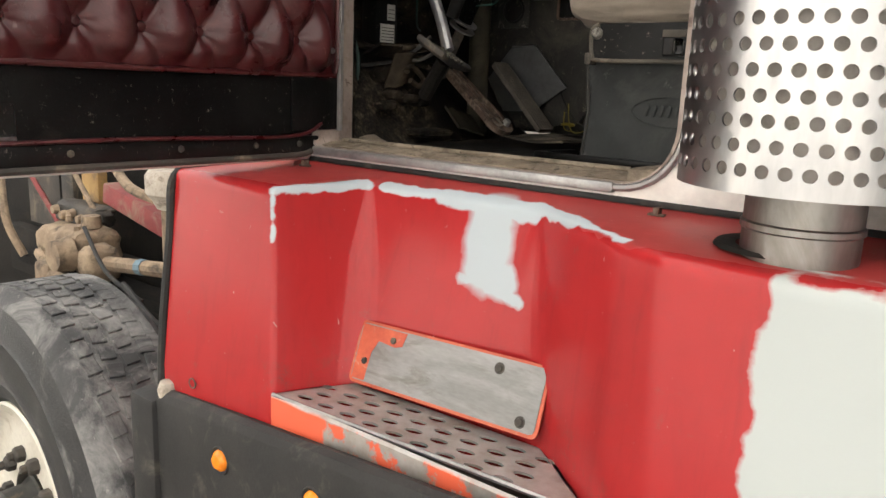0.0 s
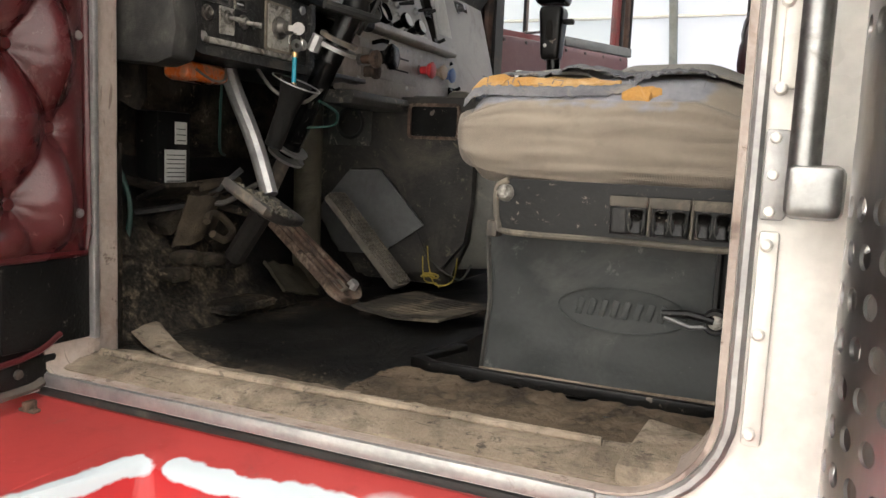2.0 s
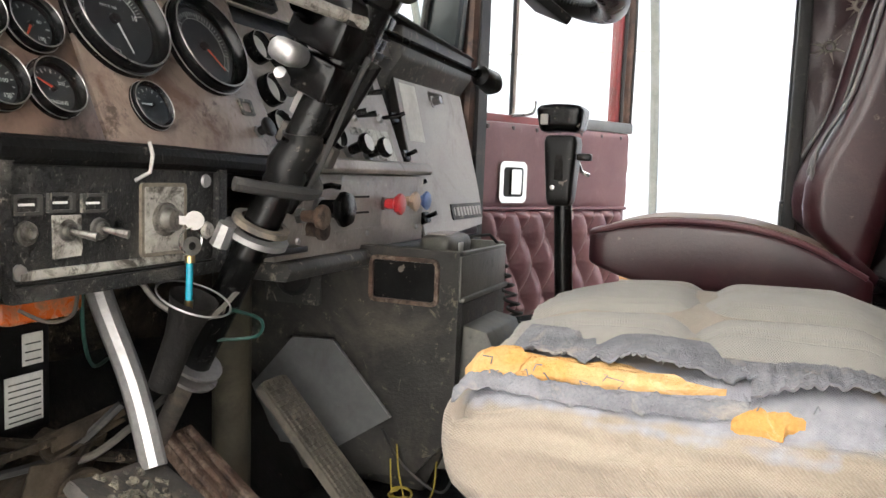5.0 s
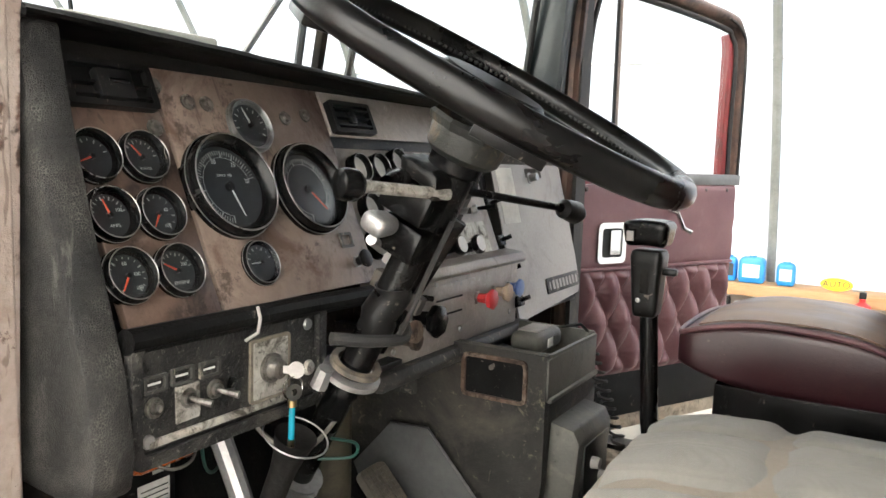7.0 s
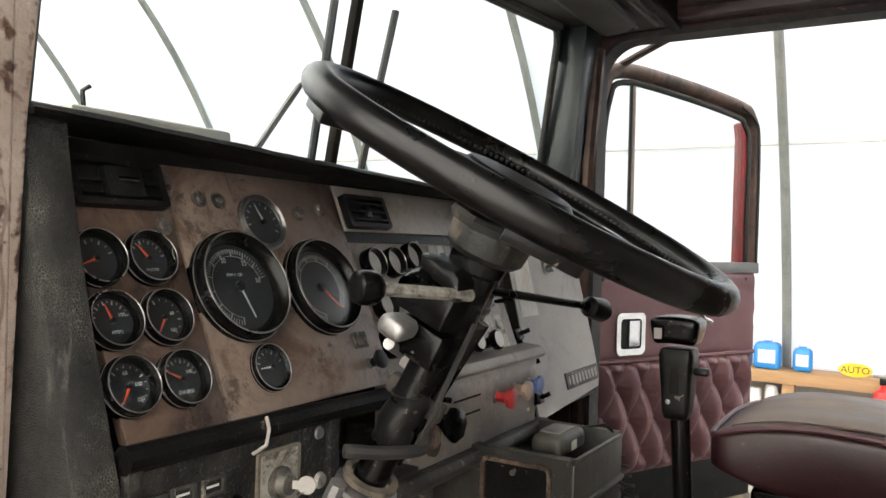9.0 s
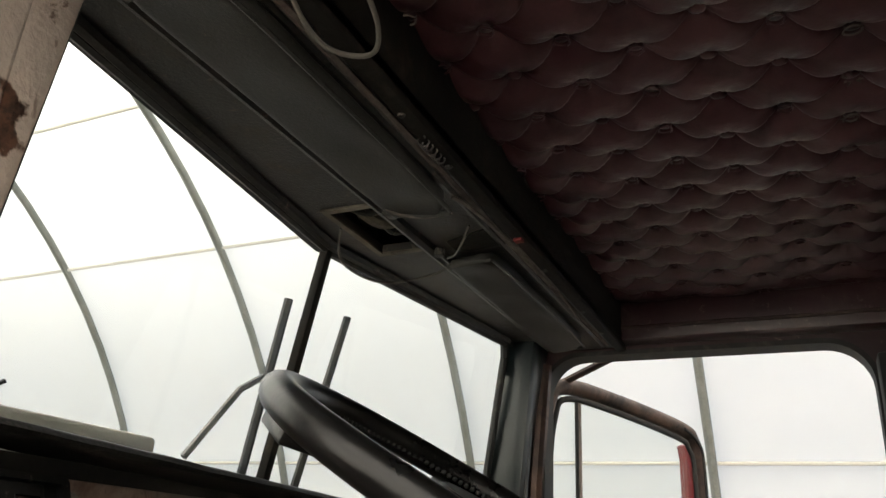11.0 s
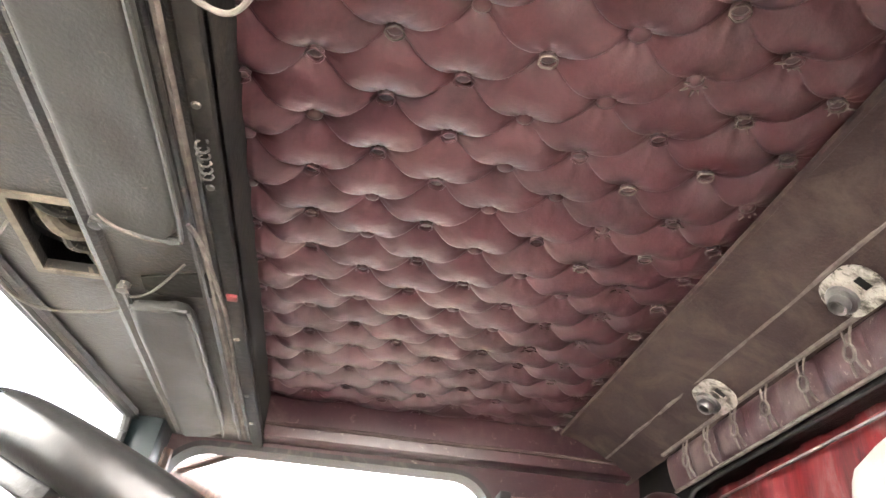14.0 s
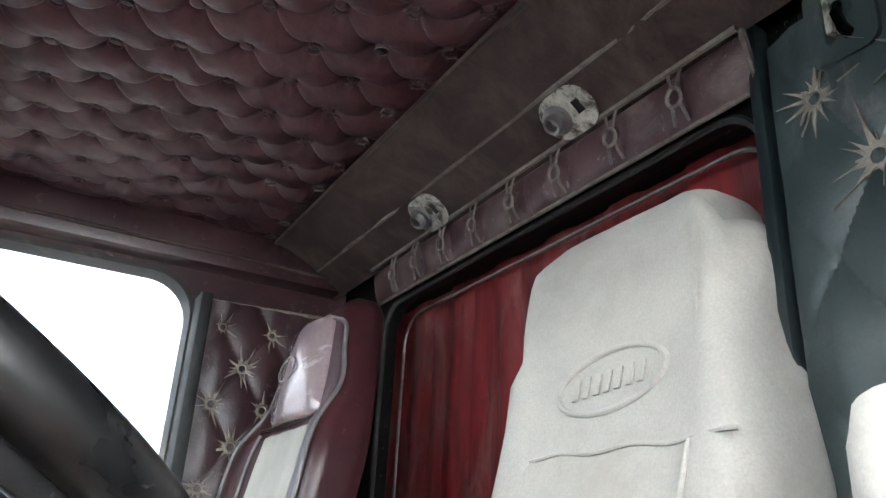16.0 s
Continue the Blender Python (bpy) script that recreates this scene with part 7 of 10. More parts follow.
part("slot_dark", put(box(1.263, 1.347, 1.866, 1.890, -0.03, -0.016, 0), Matrix(((0, 0, 1, glx(1.878)), (1, 0, 0, 0), (0, 1, 0, 0), (0, 0, 0, 1)))), "black_plastic", dash)
part("sticker", put(box(-0.028, 0.042, -0.058, 0.05, 0, 0.0012, 0), on_glove(1.160, 1.840)), "paper", glove_ob, "blank white sticker")
part("latch_knob", put(lathe([(0, 0.018), (0.008, 0.018), (0.0085, 0.003), (0.012, 0.002), (0.012, 0)], 16), on_glove(1.283, 1.868)), "steel", glove_ob, "small round latch knob")
bp = part("badge_plate", put(box(-0.085, 0.088, -0.016, 0.016, 0, 0.003, 0.001), on_glove(1.350, 1.652)), "dark_grey", glove_ob, "embossed maker badge")
for k in range(8):
    part("badge_bar", put(box(-0.060 + 0.018 * k, -0.049 + 0.018 * k, -0.009, 0.009, 0.003, 0.0042, 0), on_glove(1.350, 1.652)), "grey_plastic", bp)
part("badge_mark", put(lathe([(0, 0.0042), (0.006, 0.0042), (0.006, 0.003)], 12), on_glove(1.350, 1.652) @ Matrix.Translation((-0.073, 0, 0)) @ Matrix.Diagonal((0.6, 1.5, 1, 1))), "grey_plastic", bp)
part("passenger_top", prism([(-0.325, 1.897), (-0.30, 1.93), (-0.30, 1.985), (-0.48, 1.99), (-0.48, 1.85), (-0.34, 1.85)], 1.10, 1.46, 0.006), "dark_grey", dash)
part("passenger_under", prism([(-0.27, 1.60), (-0.33, 1.585), (-0.48, 1.60), (-0.48, 1.85), (-0.335, 1.88)], 1.10, 1.46, 0.003), "black_plastic", dash)


def needle_bar(m, ang, ln, w, mt, parent, z):
    part("needle", put(prism([(-w, -0.1 * ln), (w, -0.1 * ln), (w * 0.4, ln), (-w * 0.4, ln)], z, z + 0.0008, 0, "xy"), m @ Matrix.Rotation(ang, 4, "Z")), mt, parent, "orange pointer" if mt == "needle" else "white pointer")


def gauge(y, z, r, ang, ticks, lab, bright="black_gloss", needle="needle", words=(), arc=(225, -45), deep=0.016):
    m = on_gauge(y, z)
    t = thing("gauge", m.translation, lab, "gauge", "dashboard gauges")
    part("bezel", put(lathe([(r * 0.80, 0.001), (r * 0.83, deep * 0.45), (r * 0.90, deep - 0.003), (r * 0.94, deep - 0.0008), (r * 0.98, deep - 0.0012), (r, deep - 0.004), (r, deep * 0.40), (r * 1.035, deep * 0.34), (r * 1.035, -0.004)], 48), m), bright, t, "black ring bezel with worn edges")
    # highlights of the glossy bezel added as two thin bright rings
    part("rim_glint", put(tube([(r * 0.955 * math.cos(q), r * 0.955 * math.sin(q), deep - 0.0008) for q in [i * math.pi / 24 for i in range(48)]], r * 0.011 + 0.0003, 6, True), m), "bezel", t, "bright thin ring standing for the bezel's rim highlight")
    part("step_glint", put(tube([(r * 1.035 * math.cos(q), r * 1.035 * math.sin(q), deep * 0.34) for q in [i * math.pi / 24 for i in range(48)]], r * 0.008 + 0.0002, 6, True), m), "bezel", t, "bright thin ring standing for the bezel's step highlight")
    face = part("face", put(lathe([(0, 0.0022), (r * 0.84, 0.0022), (r * 0.84, -0.002)], 40), m), "dial", t, "black dial face")
    if ticks > 20:
        part("inner_arc", put(tube([(r * 0.585 * math.cos(q), r * 0.585 * math.sin(q), 0.0024) for q in [radians(arc[0] + (arc[1] - arc[0]) * i / 30) for i in range(31)]], 0.00035, 4), m), "dial_dim", face, "pale inner arc")
    tk = []
    for k in range(ticks + 1):
        a = radians(arc[0] + (arc[1] - arc[0]) * k / ticks)
        big = k % (2 if ticks < 12 else 5) == 0
        tk.append(put(box(r * (0.58 if big else 0.64), r * 0.72, -r * (0.022 if big else 0.013) * (1 if ticks < 20 else 0.5), r * (0.022 if big else 0.013) * (1 if ticks < 20 else 0.5), 0.0022, 0.0028, 0), m @ Matrix.Rotation(a, 4, "Z")))
    part("scale", join(*tk), "dial_dim", face, "pale scale marks")
    for w, wx, wy, sz in words:
        part("lettering", text_mesh(w, sz, m @ Matrix.Translation((wx, wy, 0.0026)), 0.0001), "dial_ink", face)
    needle_bar(m, radians(ang - 90), r * 0.62, r * (0.045 if ticks < 20 else 0.02), needle, t, 0.004)
    part("pivot", put(lathe([(0, 0.0065), (r * 0.09, 0.006), (r * 0.1, 0.0022)], 14), m), "black_plastic", t)
    gl = part("lens", put(lathe([(0, 0.0095), (r * 0.86, 0.0085)], 32), m), "lens", t, "dusty clear lens")
    gl.visible_shadow = False


SMALL = 0.0258
gauge(0.2742, 1.891, SMALL, 200, 8, "small black voltmeter gauge with an orange needle", arc=(200, 20), deep=0.014)
gauge(0.3282, 1.891, SMALL, 125, 10, "small black water temperature gauge", words=(("WATER", 0.002, -0.011, 0.0042),), arc=(170, 10), deep=0.014)
gauge(0.2746, 1.839, SMALL, 105, 10, "small black ammeter gauge with an orange needle", words=(("AMPS", 0.003, -0.010, 0.0046), ("100", 0.011, 0.005, 0.0050)), arc=(165, 15), deep=0.014)
gauge(0.3281, 1.838, SMALL, 235, 12, "small black oil pressure gauge", words=(("60", 0.010, 0.004, 0.0048), ("100", 0.007, -0.012, 0.0052)), arc=(235, -55), deep=0.014)
gauge(0.2746, 1.786, SMALL, 235, 14, "small black air pressure gauge with an orange needle", words=(("60", 0.0, 0.012, 0.0050), ("100", 0.010, 0.001, 0.0050), ("150", 0.009, -0.012, 0.0052)), arc=(235, -55), deep=0.014)
gauge(0.3294, 1.785, SMALL, 150, 10, "small black engine gauge", words=(("ENGINE", 0.002, -0.012, 0.0050), ("300", 0.010, 0.006, 0.0050)), arc=(175, 15), deep=0.014)
gauge(0.4303, 1.8625, 0.058, 285, 50, "large black tachometer in a deep ring bezel", "black_gloss", "dial_ink",
      words=(("20", -0.012, 0.0285, 0.0075), ("25", 0.0155, 0.0255, 0.0075), ("30", 0.0285, 0.006, 0.0075), ("RPM X 100", -0.002, 0.013, 0.0046)), arc=(260, 15), deep=0.019)
gauge(0.5572, 1.8574, 0.0565, 310, 50, "large black speedometer in a deep ring bezel", "black_gloss", "needle", arc=(260, -40), deep=0.019)
gauge(0.4933, 1.931, 0.0325, 110, 10, "round grey vacuum gauge with a chrome ring", "steel", "dial_ink", arc=(190, -30), deep=0.008)
gauge(0.4413, 1.782, 0.0248, 180, 6, "small dark fuel gauge with a thin bright ring", "black_gloss", "dial_ink", arc=(160, 20), deep=0.008)


def glare_gauge(y, z, r):
    m = on_ctrl(y, z)
    t = thing("gauge", m.translation, "small gauge in a deep black ring, glass reflection painted as a white disc", "gauge", "dashboard gauges")
    part("bezel", put(lathe([(r * 0.80, 0.001), (r * 0.86, 0.014), (r * 0.95, 0.016), (r, 0.013), (r, -0.004)], 32), m), "black_gloss", t)
    # thin bright ring stands for the highlight on the black bezel
    part("rim_glint", put(tube([(r * 0.92 * math.cos(q), r * 0.92 * math.sin(q), 0.0158) for q in [i * math.pi / 16 for i in range(32)]], 0.0006, 5, True), m), "bezel", t, "bright thin ring standing for the bezel's rim highlight")
    # white disc stands for the tent's reflection in the gauge glass
    part("face", put(lathe([(0, 0.006), (r * 0.85, 0.006)], 28), m), "white_dial", t)


for y, z in ((0.715, 1.881), (0.763, 1.882), (0.816, 1.890), (0.715, 1.826), (0.707, 1.778), (0.845, 1.774), (0.795, 1.769)):
    glare_gauge(y, z, 0.0218)


def knob(m, r, h, mt, lab, parent=None, n=16, group="dashboard knobs", flare=1.0):
    t = thing("knob", m.translation, lab, "knob", group)
    part("stem", put(lathe([(r * 0.35, 0), (r * 0.35, h * 0.6)], 12), m), "steel", t)
    part("nut", put(lathe([(0, h * 0.16), (r * 0.62, h * 0.16), (r * 0.66, h * 0.10), (r * 0.66, 0)], 6), m), "steel", t, "bright hexagon nut")
    part("cap", put(lathe([(0, h), (r * 0.80, h), (r * 0.97, h * 0.95), (r, h * 0.86), (r * 0.92, h * 0.74), (r * 0.52, h * 0.60), (r * 0.46, h * 0.16)], n), m), mt, t)
    return t


def on_low(y, z, out=0.0):
    return frame_at((LOWX, y, z), (0, 1, 0), (0, 0, 1)) @ Matrix.Translation((0, 0, out))


def on_switch(y, z, out=0.0):
    return frame_at((-0.224, y, z), (0, 1, 0), (0, 0, 1)) @ Matrix.Translation((0, 0, out))


knob(on_low(0.932, 1.678), 0.017, 0.034, "red_knob", "red octagonal air brake pull knob", n=8)
knob(on_low(0.994, 1.681), 0.016, 0.032, "tan_knob", "tan octagonal trailer brake pull knob", n=8)
knob(on_low(1.052, 1.681), 0.016, 0.026, "blue_knob", "blue octagonal pull knob", n=8)
knob(on_low(0.735, 1.677), 0.024, 0.050, "black_gloss", "large black lobed throttle knob", n=7)
knob(on_low(0.692, 1.668), 0.016, 0.040, "rust", "tarnished brass pull knob", n=12)
knob(on_gauge(0.608, 1.768), 0.012, 0.018, "black_plastic", "small black dash knob")
for y, z in ((0.881, 1.755), (0.941, 1.752)):
    knob(on_ctrl(y, z), 0.0165, 0.040, "black_gloss", "round black heater knob with a pale face")
    part("knob_face", put(lathe([(0, 0.0405), (0.013, 0.0405), (0.0135, 0.039)], 16), on_ctrl(y, z)), "white_dial", dash)
part("heater_plate", put(plate(round_rect(-0.05, 0.05, -0.022, 0.036, 0.003, 2), [circle(-0.012, 0.008, 0.004, 8)], 0.0025), on_ctrl(0.995, 1.760)), "worn_plate", dash, "worn bright heater plate")
for y, z, w in ((0.923, 1.789, 0.012), (0.955, 1.786, 0.012), (0.862, 1.735, 0.006)):
    part("label_plate", put(box(-w, w, -0.006, 0.006, 0, 0.0015, 0.0005), on_ctrl(y, z)), "worn_plate", dash, "small worn label plate")
for y, z in ((0.925, 1.856), (0.958, 1.853), (0.990, 1.851), (0.905, 1.812), (0.938, 1.811), (1.030, 1.815)):
    t = thing("toggle_switch", on_ctrl(y, z).translation, "black toggle switch with a thick lever", "switch", "toggle switches")
    part("collar", put(lathe([(0, 0.007), (0.006, 0.007), (0.0085, 0.003), (0.0085, 0)], 10), on_ctrl(y, z)), "steel", t)
    part("lever", put(tube([(0, 0, 0.004), (0.006, -0.003, 0.018), (0.014, -0.006, 0.034)], lambda u: 0.003 + 0.0022 * u, 8), on_ctrl(y, z)), "black_gloss", t)
for y, z in ((1.095, 1.822), (1.095, 1.757), (1.095, 1.705), (1.095, 1.65)):
    part("gap_fitting", join(put(box(-0.012, 0.012, -0.010, 0.010, -0.02, 0.004, 0.003), on_ctrl(y, z)), put(tube([(0, 0, 0), (0.006, 0.002, 0.020)], 0.004, 8), on_ctrl(y, z))), "black_gloss", dash, "black fitting in the gap")
for k in range(3):
    part("indicator", put(box(-0.009, 0.009, -0.009, 0.009, 0, 0.005, 0.0015), on_ctrl(0.887 + 0.0225 * k, 1.900)), "white_dial", dash, "pale square indicator")
for y, z in ((0.665, 1.915), (0.850, 1.912), (0.66, 1.742), (0.845, 1.83)):
    part("screw", put(lathe([(0, 0.003), (0.004, 0.0025), (0.005, 0)], 8), on_ctrl(y, z)), "steel", dash)
part("control_seam", tube([tuple(on_ctrl(0.838, z).translation + Vector((0.0005, 0, 0))) for z in (1.745, 1.82, 1.922)], 0.0011, 5), "bay_black", dash, "dark seam between control panels")
part("slider_plate", put(box(-0.112, 0.112, -0.034, 0.036, 0, 0.0022, 0.001), on_low(0.812, 1.677)), "grey_panel", dash, "raised slider plate")
for z0 in (1.688, 1.665):
    # thin near-black bar painted as the shaded slot, nothing is cut
    part("slider_slot", put(box(0, 0.080, 0, 0.003, 0.0020, 0.0028, 0), on_low(0.800, z0)), "bay_black", dash)
for y, z in ((0.69, 1.71), (0.875, 1.708), (0.88, 1.635), (0.80, 1.715), (1.06, 1.635), (0.69, 1.635)):
    part("screw", put(lathe([(0, 0.003), (0.004, 0.0025), (0.005, 0)], 8), on_low(y, z)), "alum", dash)
part("dash_label", put(box(-0.016, 0.016, -0.0075, 0.0075, 0.002, 0.0035, 0.0005), on_low(0.705, 1.699)), "grey_plastic", dash)
part("choke_lever", put(tube([(0, 0, 0), (0.002, 0.004, 0.02), (0.010, 0.002, 0.03)], 0.004, 8), on_low(0.735, 1.703)), "black_gloss", dash, "small black lever")
part("throttle_stem", put(lathe([(0.010, 0.0), (0.010, 0.018), (0.014, 0.019), (0.014, 0.026), (0, 0.027)], 12), on_low(0.714, 1.650)), "rust", dash, "tarnished fitting")
for y, z in ((0.411, 1.952), (0.437, 1.952), (0.560, 1.944), (0.357, 1.922), (0.372, 1.966), (0.60, 1.95)):
    part("indicator_lamp", put(lathe([(0, 0.007), (0.005, 0.006), (0.006, 0.003), (0.009, 0.0025), (0.009, 0)], 12), on_gauge(y, z)), "tarnish", dash, "tarnished round indicator")
part("dash_label", put(plate(round_rect(-0.012, 0.012, -0.010, 0.010, 0.002, 2), [round_rect(-0.008, 0.008, -0.006, 0.006, 0.001, 2)], 0.0025), on_gauge(0.600, 1.795)), "dark_grey", dash)


def air_vent(y, z, w, h, broken):
    m = on_gauge(y, z, 0.0)
    t = thing("air_vent", m.translation, "black louvred dash air vent" + (", broken with parts missing" if broken else ""), "vent", "air vents")
    part("vent_frame", put(plate(round_rect(-w, w, -h, h, 0.004, 2), [round_rect(-w + 0.007, w - 0.007, -h + 0.006, h - 0.006, 0.002, 2)], 0.010), m), "black_plastic", t)
    part("vent_back", put(box(-w + 0.002, w - 0.002, -h + 0.002, h - 0.002, 0.0006, 0.0026, 0), m), "black_plastic", t)
    for k in range(3):
        if broken and k == 2:
            continue
        part("louvre", put(box(-w + 0.008, w - 0.008, -0.0012, 0.0012, 0.002, 0.010, 0), m @ Matrix.Translation((0, -h * 0.5 + h * 0.5 * k, 0))), "black_plastic", t)
    if broken:
        part("vent_core", put(box(-w * 0.35, w * 0.45, -h * 0.7, h * 0.6, 0.002, 0.014, 0.003), m), "black_plastic", t)
        part("vent_pin", put(box(-w * 0.15, w * 0.3, -0.0025, 0.002, 0.014, 0.017, 0.001), m), "chrome", t, "bare metal pin")
    else:
        part("vent_core", put(box(-0.006, 0.006, -h * 0.4, h * 0.4, 0.003, 0.011, 0.002), m), "black_plastic", t)


air_vent(0.315, 1.959, 0.050, 0.024, True)
air_vent(0.693, 1.950, 0.046, 0.023, False)

# switch panel details
for y, z in ((0.277, 1.693), (0.308, 1.694), (0.341, 1.693)):
    t = part("label_window", put(plate(round_rect(-0.013, 0.013, -0.008, 0.008, 0.001, 2), [round_rect(-0.010, 0.010, -0.0055, 0.0055, 0.001, 2)], 0.003), on_switch(y, z)), "dark_grey", dash, "small framed switch label")
    part("label_bar", put(box(-0.007, 0.007, -0.001, 0.001, 0.0002, 0.0009, 0), on_switch(y, z)), "dial_ink", t)
part("switch_plate", put(plate([(-0.0135, -0.023), (0.013, -0.022), (0.0145, -0.016), (0.0135, 0.012), (-0.014, 0.012)], [], 0.0022), on_switch(0.314, 1.672)), "worn_plate", dash, "bright bare switch plate")
for y, lever in ((0.276, False), (0.314, True), (0.348, True)):
    t = thing("toggle_switch", on_switch(y, 1.671).translation, "chrome toggle switch on the switch panel" if lever else "round chrome push switch", "switch", "toggle switches")
    part("collar", put(lathe([(0, 0.004), (0.0035, 0.0045), (0.0042, 0.0075), (0.0062, 0.007), (0.0066, 0.0035), (0.0095, 0.003), (0.010, 0)], 12), on_switch(y, 1.671)), "tarnish", t)
    if lever:
        part("lever", put(tube([(0, 0, 0.004), (0.004, -0.002, 0.014), (0.009, -0.004, 0.024)], lambda u: 0.0022 + 0.0018 * u, 8), on_switch(y, 1.671)), "tarnish", t)
part("ignition_frame", put(plate(round_rect(-0.030, 0.030, -0.036, 0.032, 0.004, 2), [round_rect(-0.0265, 0.0265, -0.0325, 0.0285, 0.002, 2)], 0.0032), on_switch(0.424, 1.678)), "tan_edge", dash, "pale worn border of the ignition plate")
for y, z in ((0.27, 1.641), (0.485, 1.712)):
    part("screw", put(lathe([(0, 0.003), (0.006, 0.0025), (0.007, 0)], 10), on_switch(y, z)), "alum", dash)

ign = thing("ignition_switch", (-0.22, 0.427, 1.675), "worn ignition switch plate with a key in it", "ignition switch")
part("ignition_plate", put(plate(round_rect(-0.028, 0.028, -0.034, 0.030, 0.003, 2), [circle(0, -0.002, 0.008, 12)], 0.0025), on_switch(0.424, 1.678)), "worn_plate", ign, "scratched worn plate")
part("barrel", put(lathe([(0, 0.018), (0.010, 0.017), (0.012, 0.008), (0.016, 0.006), (0.016, 0)], 20), on_switch(0.424, 1.676)), "tarnish", ign)
part("key", put(join(lathe([(0, 0.0012), (0.009, 0.0012), (0.009, -0.0012), (0, -0.0012)], 16, Matrix.Translation((0.014, 0, 0))), box(0, 0.012, -0.004, 0.004, -0.0011, 0.0011, 0)), frame_at((-0.206, 0.426, 1.676), (1, 0.55, 0), (0, 0, 1))), "grey_plastic", ign)
fob = thing("key_ring", (-0.197, 0.432, 1.60), "key ring with a spare key and a teal metal fob", "key ring")
part("ring", put(tube([(0.012 * math.cos(a), 0.012 * math.sin(a), 0) for a in [i * 0.3927 for i in range(16)]], 0.001, 6, True), frame_at((-0.196, 0.430, 1.657), (0.3, 1, 0), (0, 0, 1))), "chrome", fob)
part("spare_key", put(lathe([(0.004, 0.001), (0.009, 0.001), (0.009, -0.001), (0.004, -0.001), (0.004, 0.001)], 18), frame_at((-0.195, 0.431, 1.652), (0.4, 1, 0), (0, 0, 1))), "steel", fob)
part("fob_tube", tube([(-0.198, 0.4315, 1.637), (-0.199, 0.4315, 1.600)], 0.0034, 12), "fob", fob, "teal metallic tube")
part("fob_cap", tube([(-0.198, 0.4315, 1.643), (-0.198, 0.4315, 1.636)], 0.0048, 12), "brass", fob)
part("fob_tip", tube([(-0.199, 0.4315, 1.600), (-0.1995, 0.4315, 1.592)], 0.0040, 12), "brass", fob)

# ---- steering column and wheel ----
CA = Vector((-0.172, 0.503, 1.665))
AX = (Vector((-0.025, 0.533, 1.975)) - CA).normalized()
WC = Vector((0.0026, 0.4788, 1.9707))
WN = Vector((math.sin(0.504) * math.cos(0.1095), math.sin(0.504) * math.sin(0.1095), math.cos(0.504)))
HUB_D = 0.335


def along(d, r=0.0, ang=0.0):
    """Frame on the column, d metres above its clamp."""
    m = frame_at(CA + AX * d, Vector((0, 1, 0)), AX.cross(Vector((0, 1, 0))))
    return m


column = thing("steering_column", CA - AX * 0.3, "greasy black steering column with clamps and bracket", "steering column")
part("column_tube", tube([CA - AX * 0.03, CA + AX * 0.235], 0.0185, 18), "black_gloss", column)
LOWER = (Vector((-0.281, 0.536, 1.500)) - CA).normalized()
part("column_shaft", tube([CA, CA + LOWER * 0.20], 0.0175, 14), "black_gloss", column)
part("lower_shaft", tube([CA + LOWER * 0.20, CA + LOWER * 0.34], 0.012, 12), "chassis", column)
part("side_tube", tube([CA + Vector((0.015, 0.025, 0.02)), CA + AX * 0.20 + Vector((0.018, 0.028, -0.01))], 0.009, 10), "black_gloss", column)
for d, rr, mt in ((-0.006, 0.034, "alum"), (0.006, 0.030, "chassis")):
    part("clamp_plate", put(lathe([(0.022, 0.004), (rr, 0.003), (rr, -0.003), (0.022, -0.004)], 20), along(d)), mt, column, "worn metal clamp plate")
for dy in (-0.035, 0.03):
    part("clamp_bolt", put(lathe([(0, 0.014), (0.009, 0.014), (0.010, -0.01), (0, -0.012)], 8), along(-0.012) @ Matrix.Translation((dy, 0.012, 0))), "alum", column)
part("upper_clamp", put(box(-0.034, 0.040, -0.020, 0.034, -0.018, 0.020, 0.005), along(0.165)), "black_gloss", column)
part("upper_bolt", put(lathe([(0, 0.012), (0.009, 0.012), (0.010, 0)], 8), along(0.165) @ Matrix.Translation((0.012, 0.034, 0.0)) @ Matrix.Rotation(radians(-90), 4, "X")), "alum", column)
part("tape_wrap", tube(smooth_path([CA + AX * 0.03 + Vector((0.0, -0.06, 0.02)), CA + AX * 0.045 + Vector((0.02, -0.02, 0.0)), CA + AX * 0.05 + Vector((0.03, 0.02, -0.005)), CA + AX * 0.06 + Vector((0.005, 0.035, 0.01))], 6), 0.007, 8), "black_rubber", column)
strap = part("column_strap", put(box(0.016, 0.030, -0.030, 0.040, -0.011, 0.011, 0.003), along(0.095)), "chassis", column, "greasy metal strap")
part("strap_bolt", put(lathe([(0, 0.009), (0.006, 0.0085), (0.0075, 0.004), (0.0075, 0)], 6), along(0.095) @ Matrix.Translation((0.030, 0.006, 0.0)) @ Matrix.Rotation(radians(90), 4, "Y")), "worn_plate", strap, "worn bright bolt")
part("column_tape", tube([CA + AX * (0.05 + 0.012 * k) + Vector((0.0022 * math.sin(k * 2.1), 0.0022 * math.cos(k * 1.7), 0)) for k in range(6)], 0.0205, 16), "black_plastic", column, "wrapped black tape")
CUP = frame_at((-0.218, 0.440, 1.558), Vector((0, 1, 0)), Vector((0.39, -0.06, 0.92)).cross(Vector((0, 1, 0))))
for d in (0.192, 0.208):
    low_disc = frame_at(CA + LOWER * d, Vector((0, 1, 0)), LOWER.cross(Vector((0, 1, 0))))
    part("joint_plate", put(lathe([(0.012, 0.0025), (0.031, 0.0022), (0.032, -0.0022), (0.012, -0.0025)], 20), low_disc), "alum", column, "worn metal clamp plate")
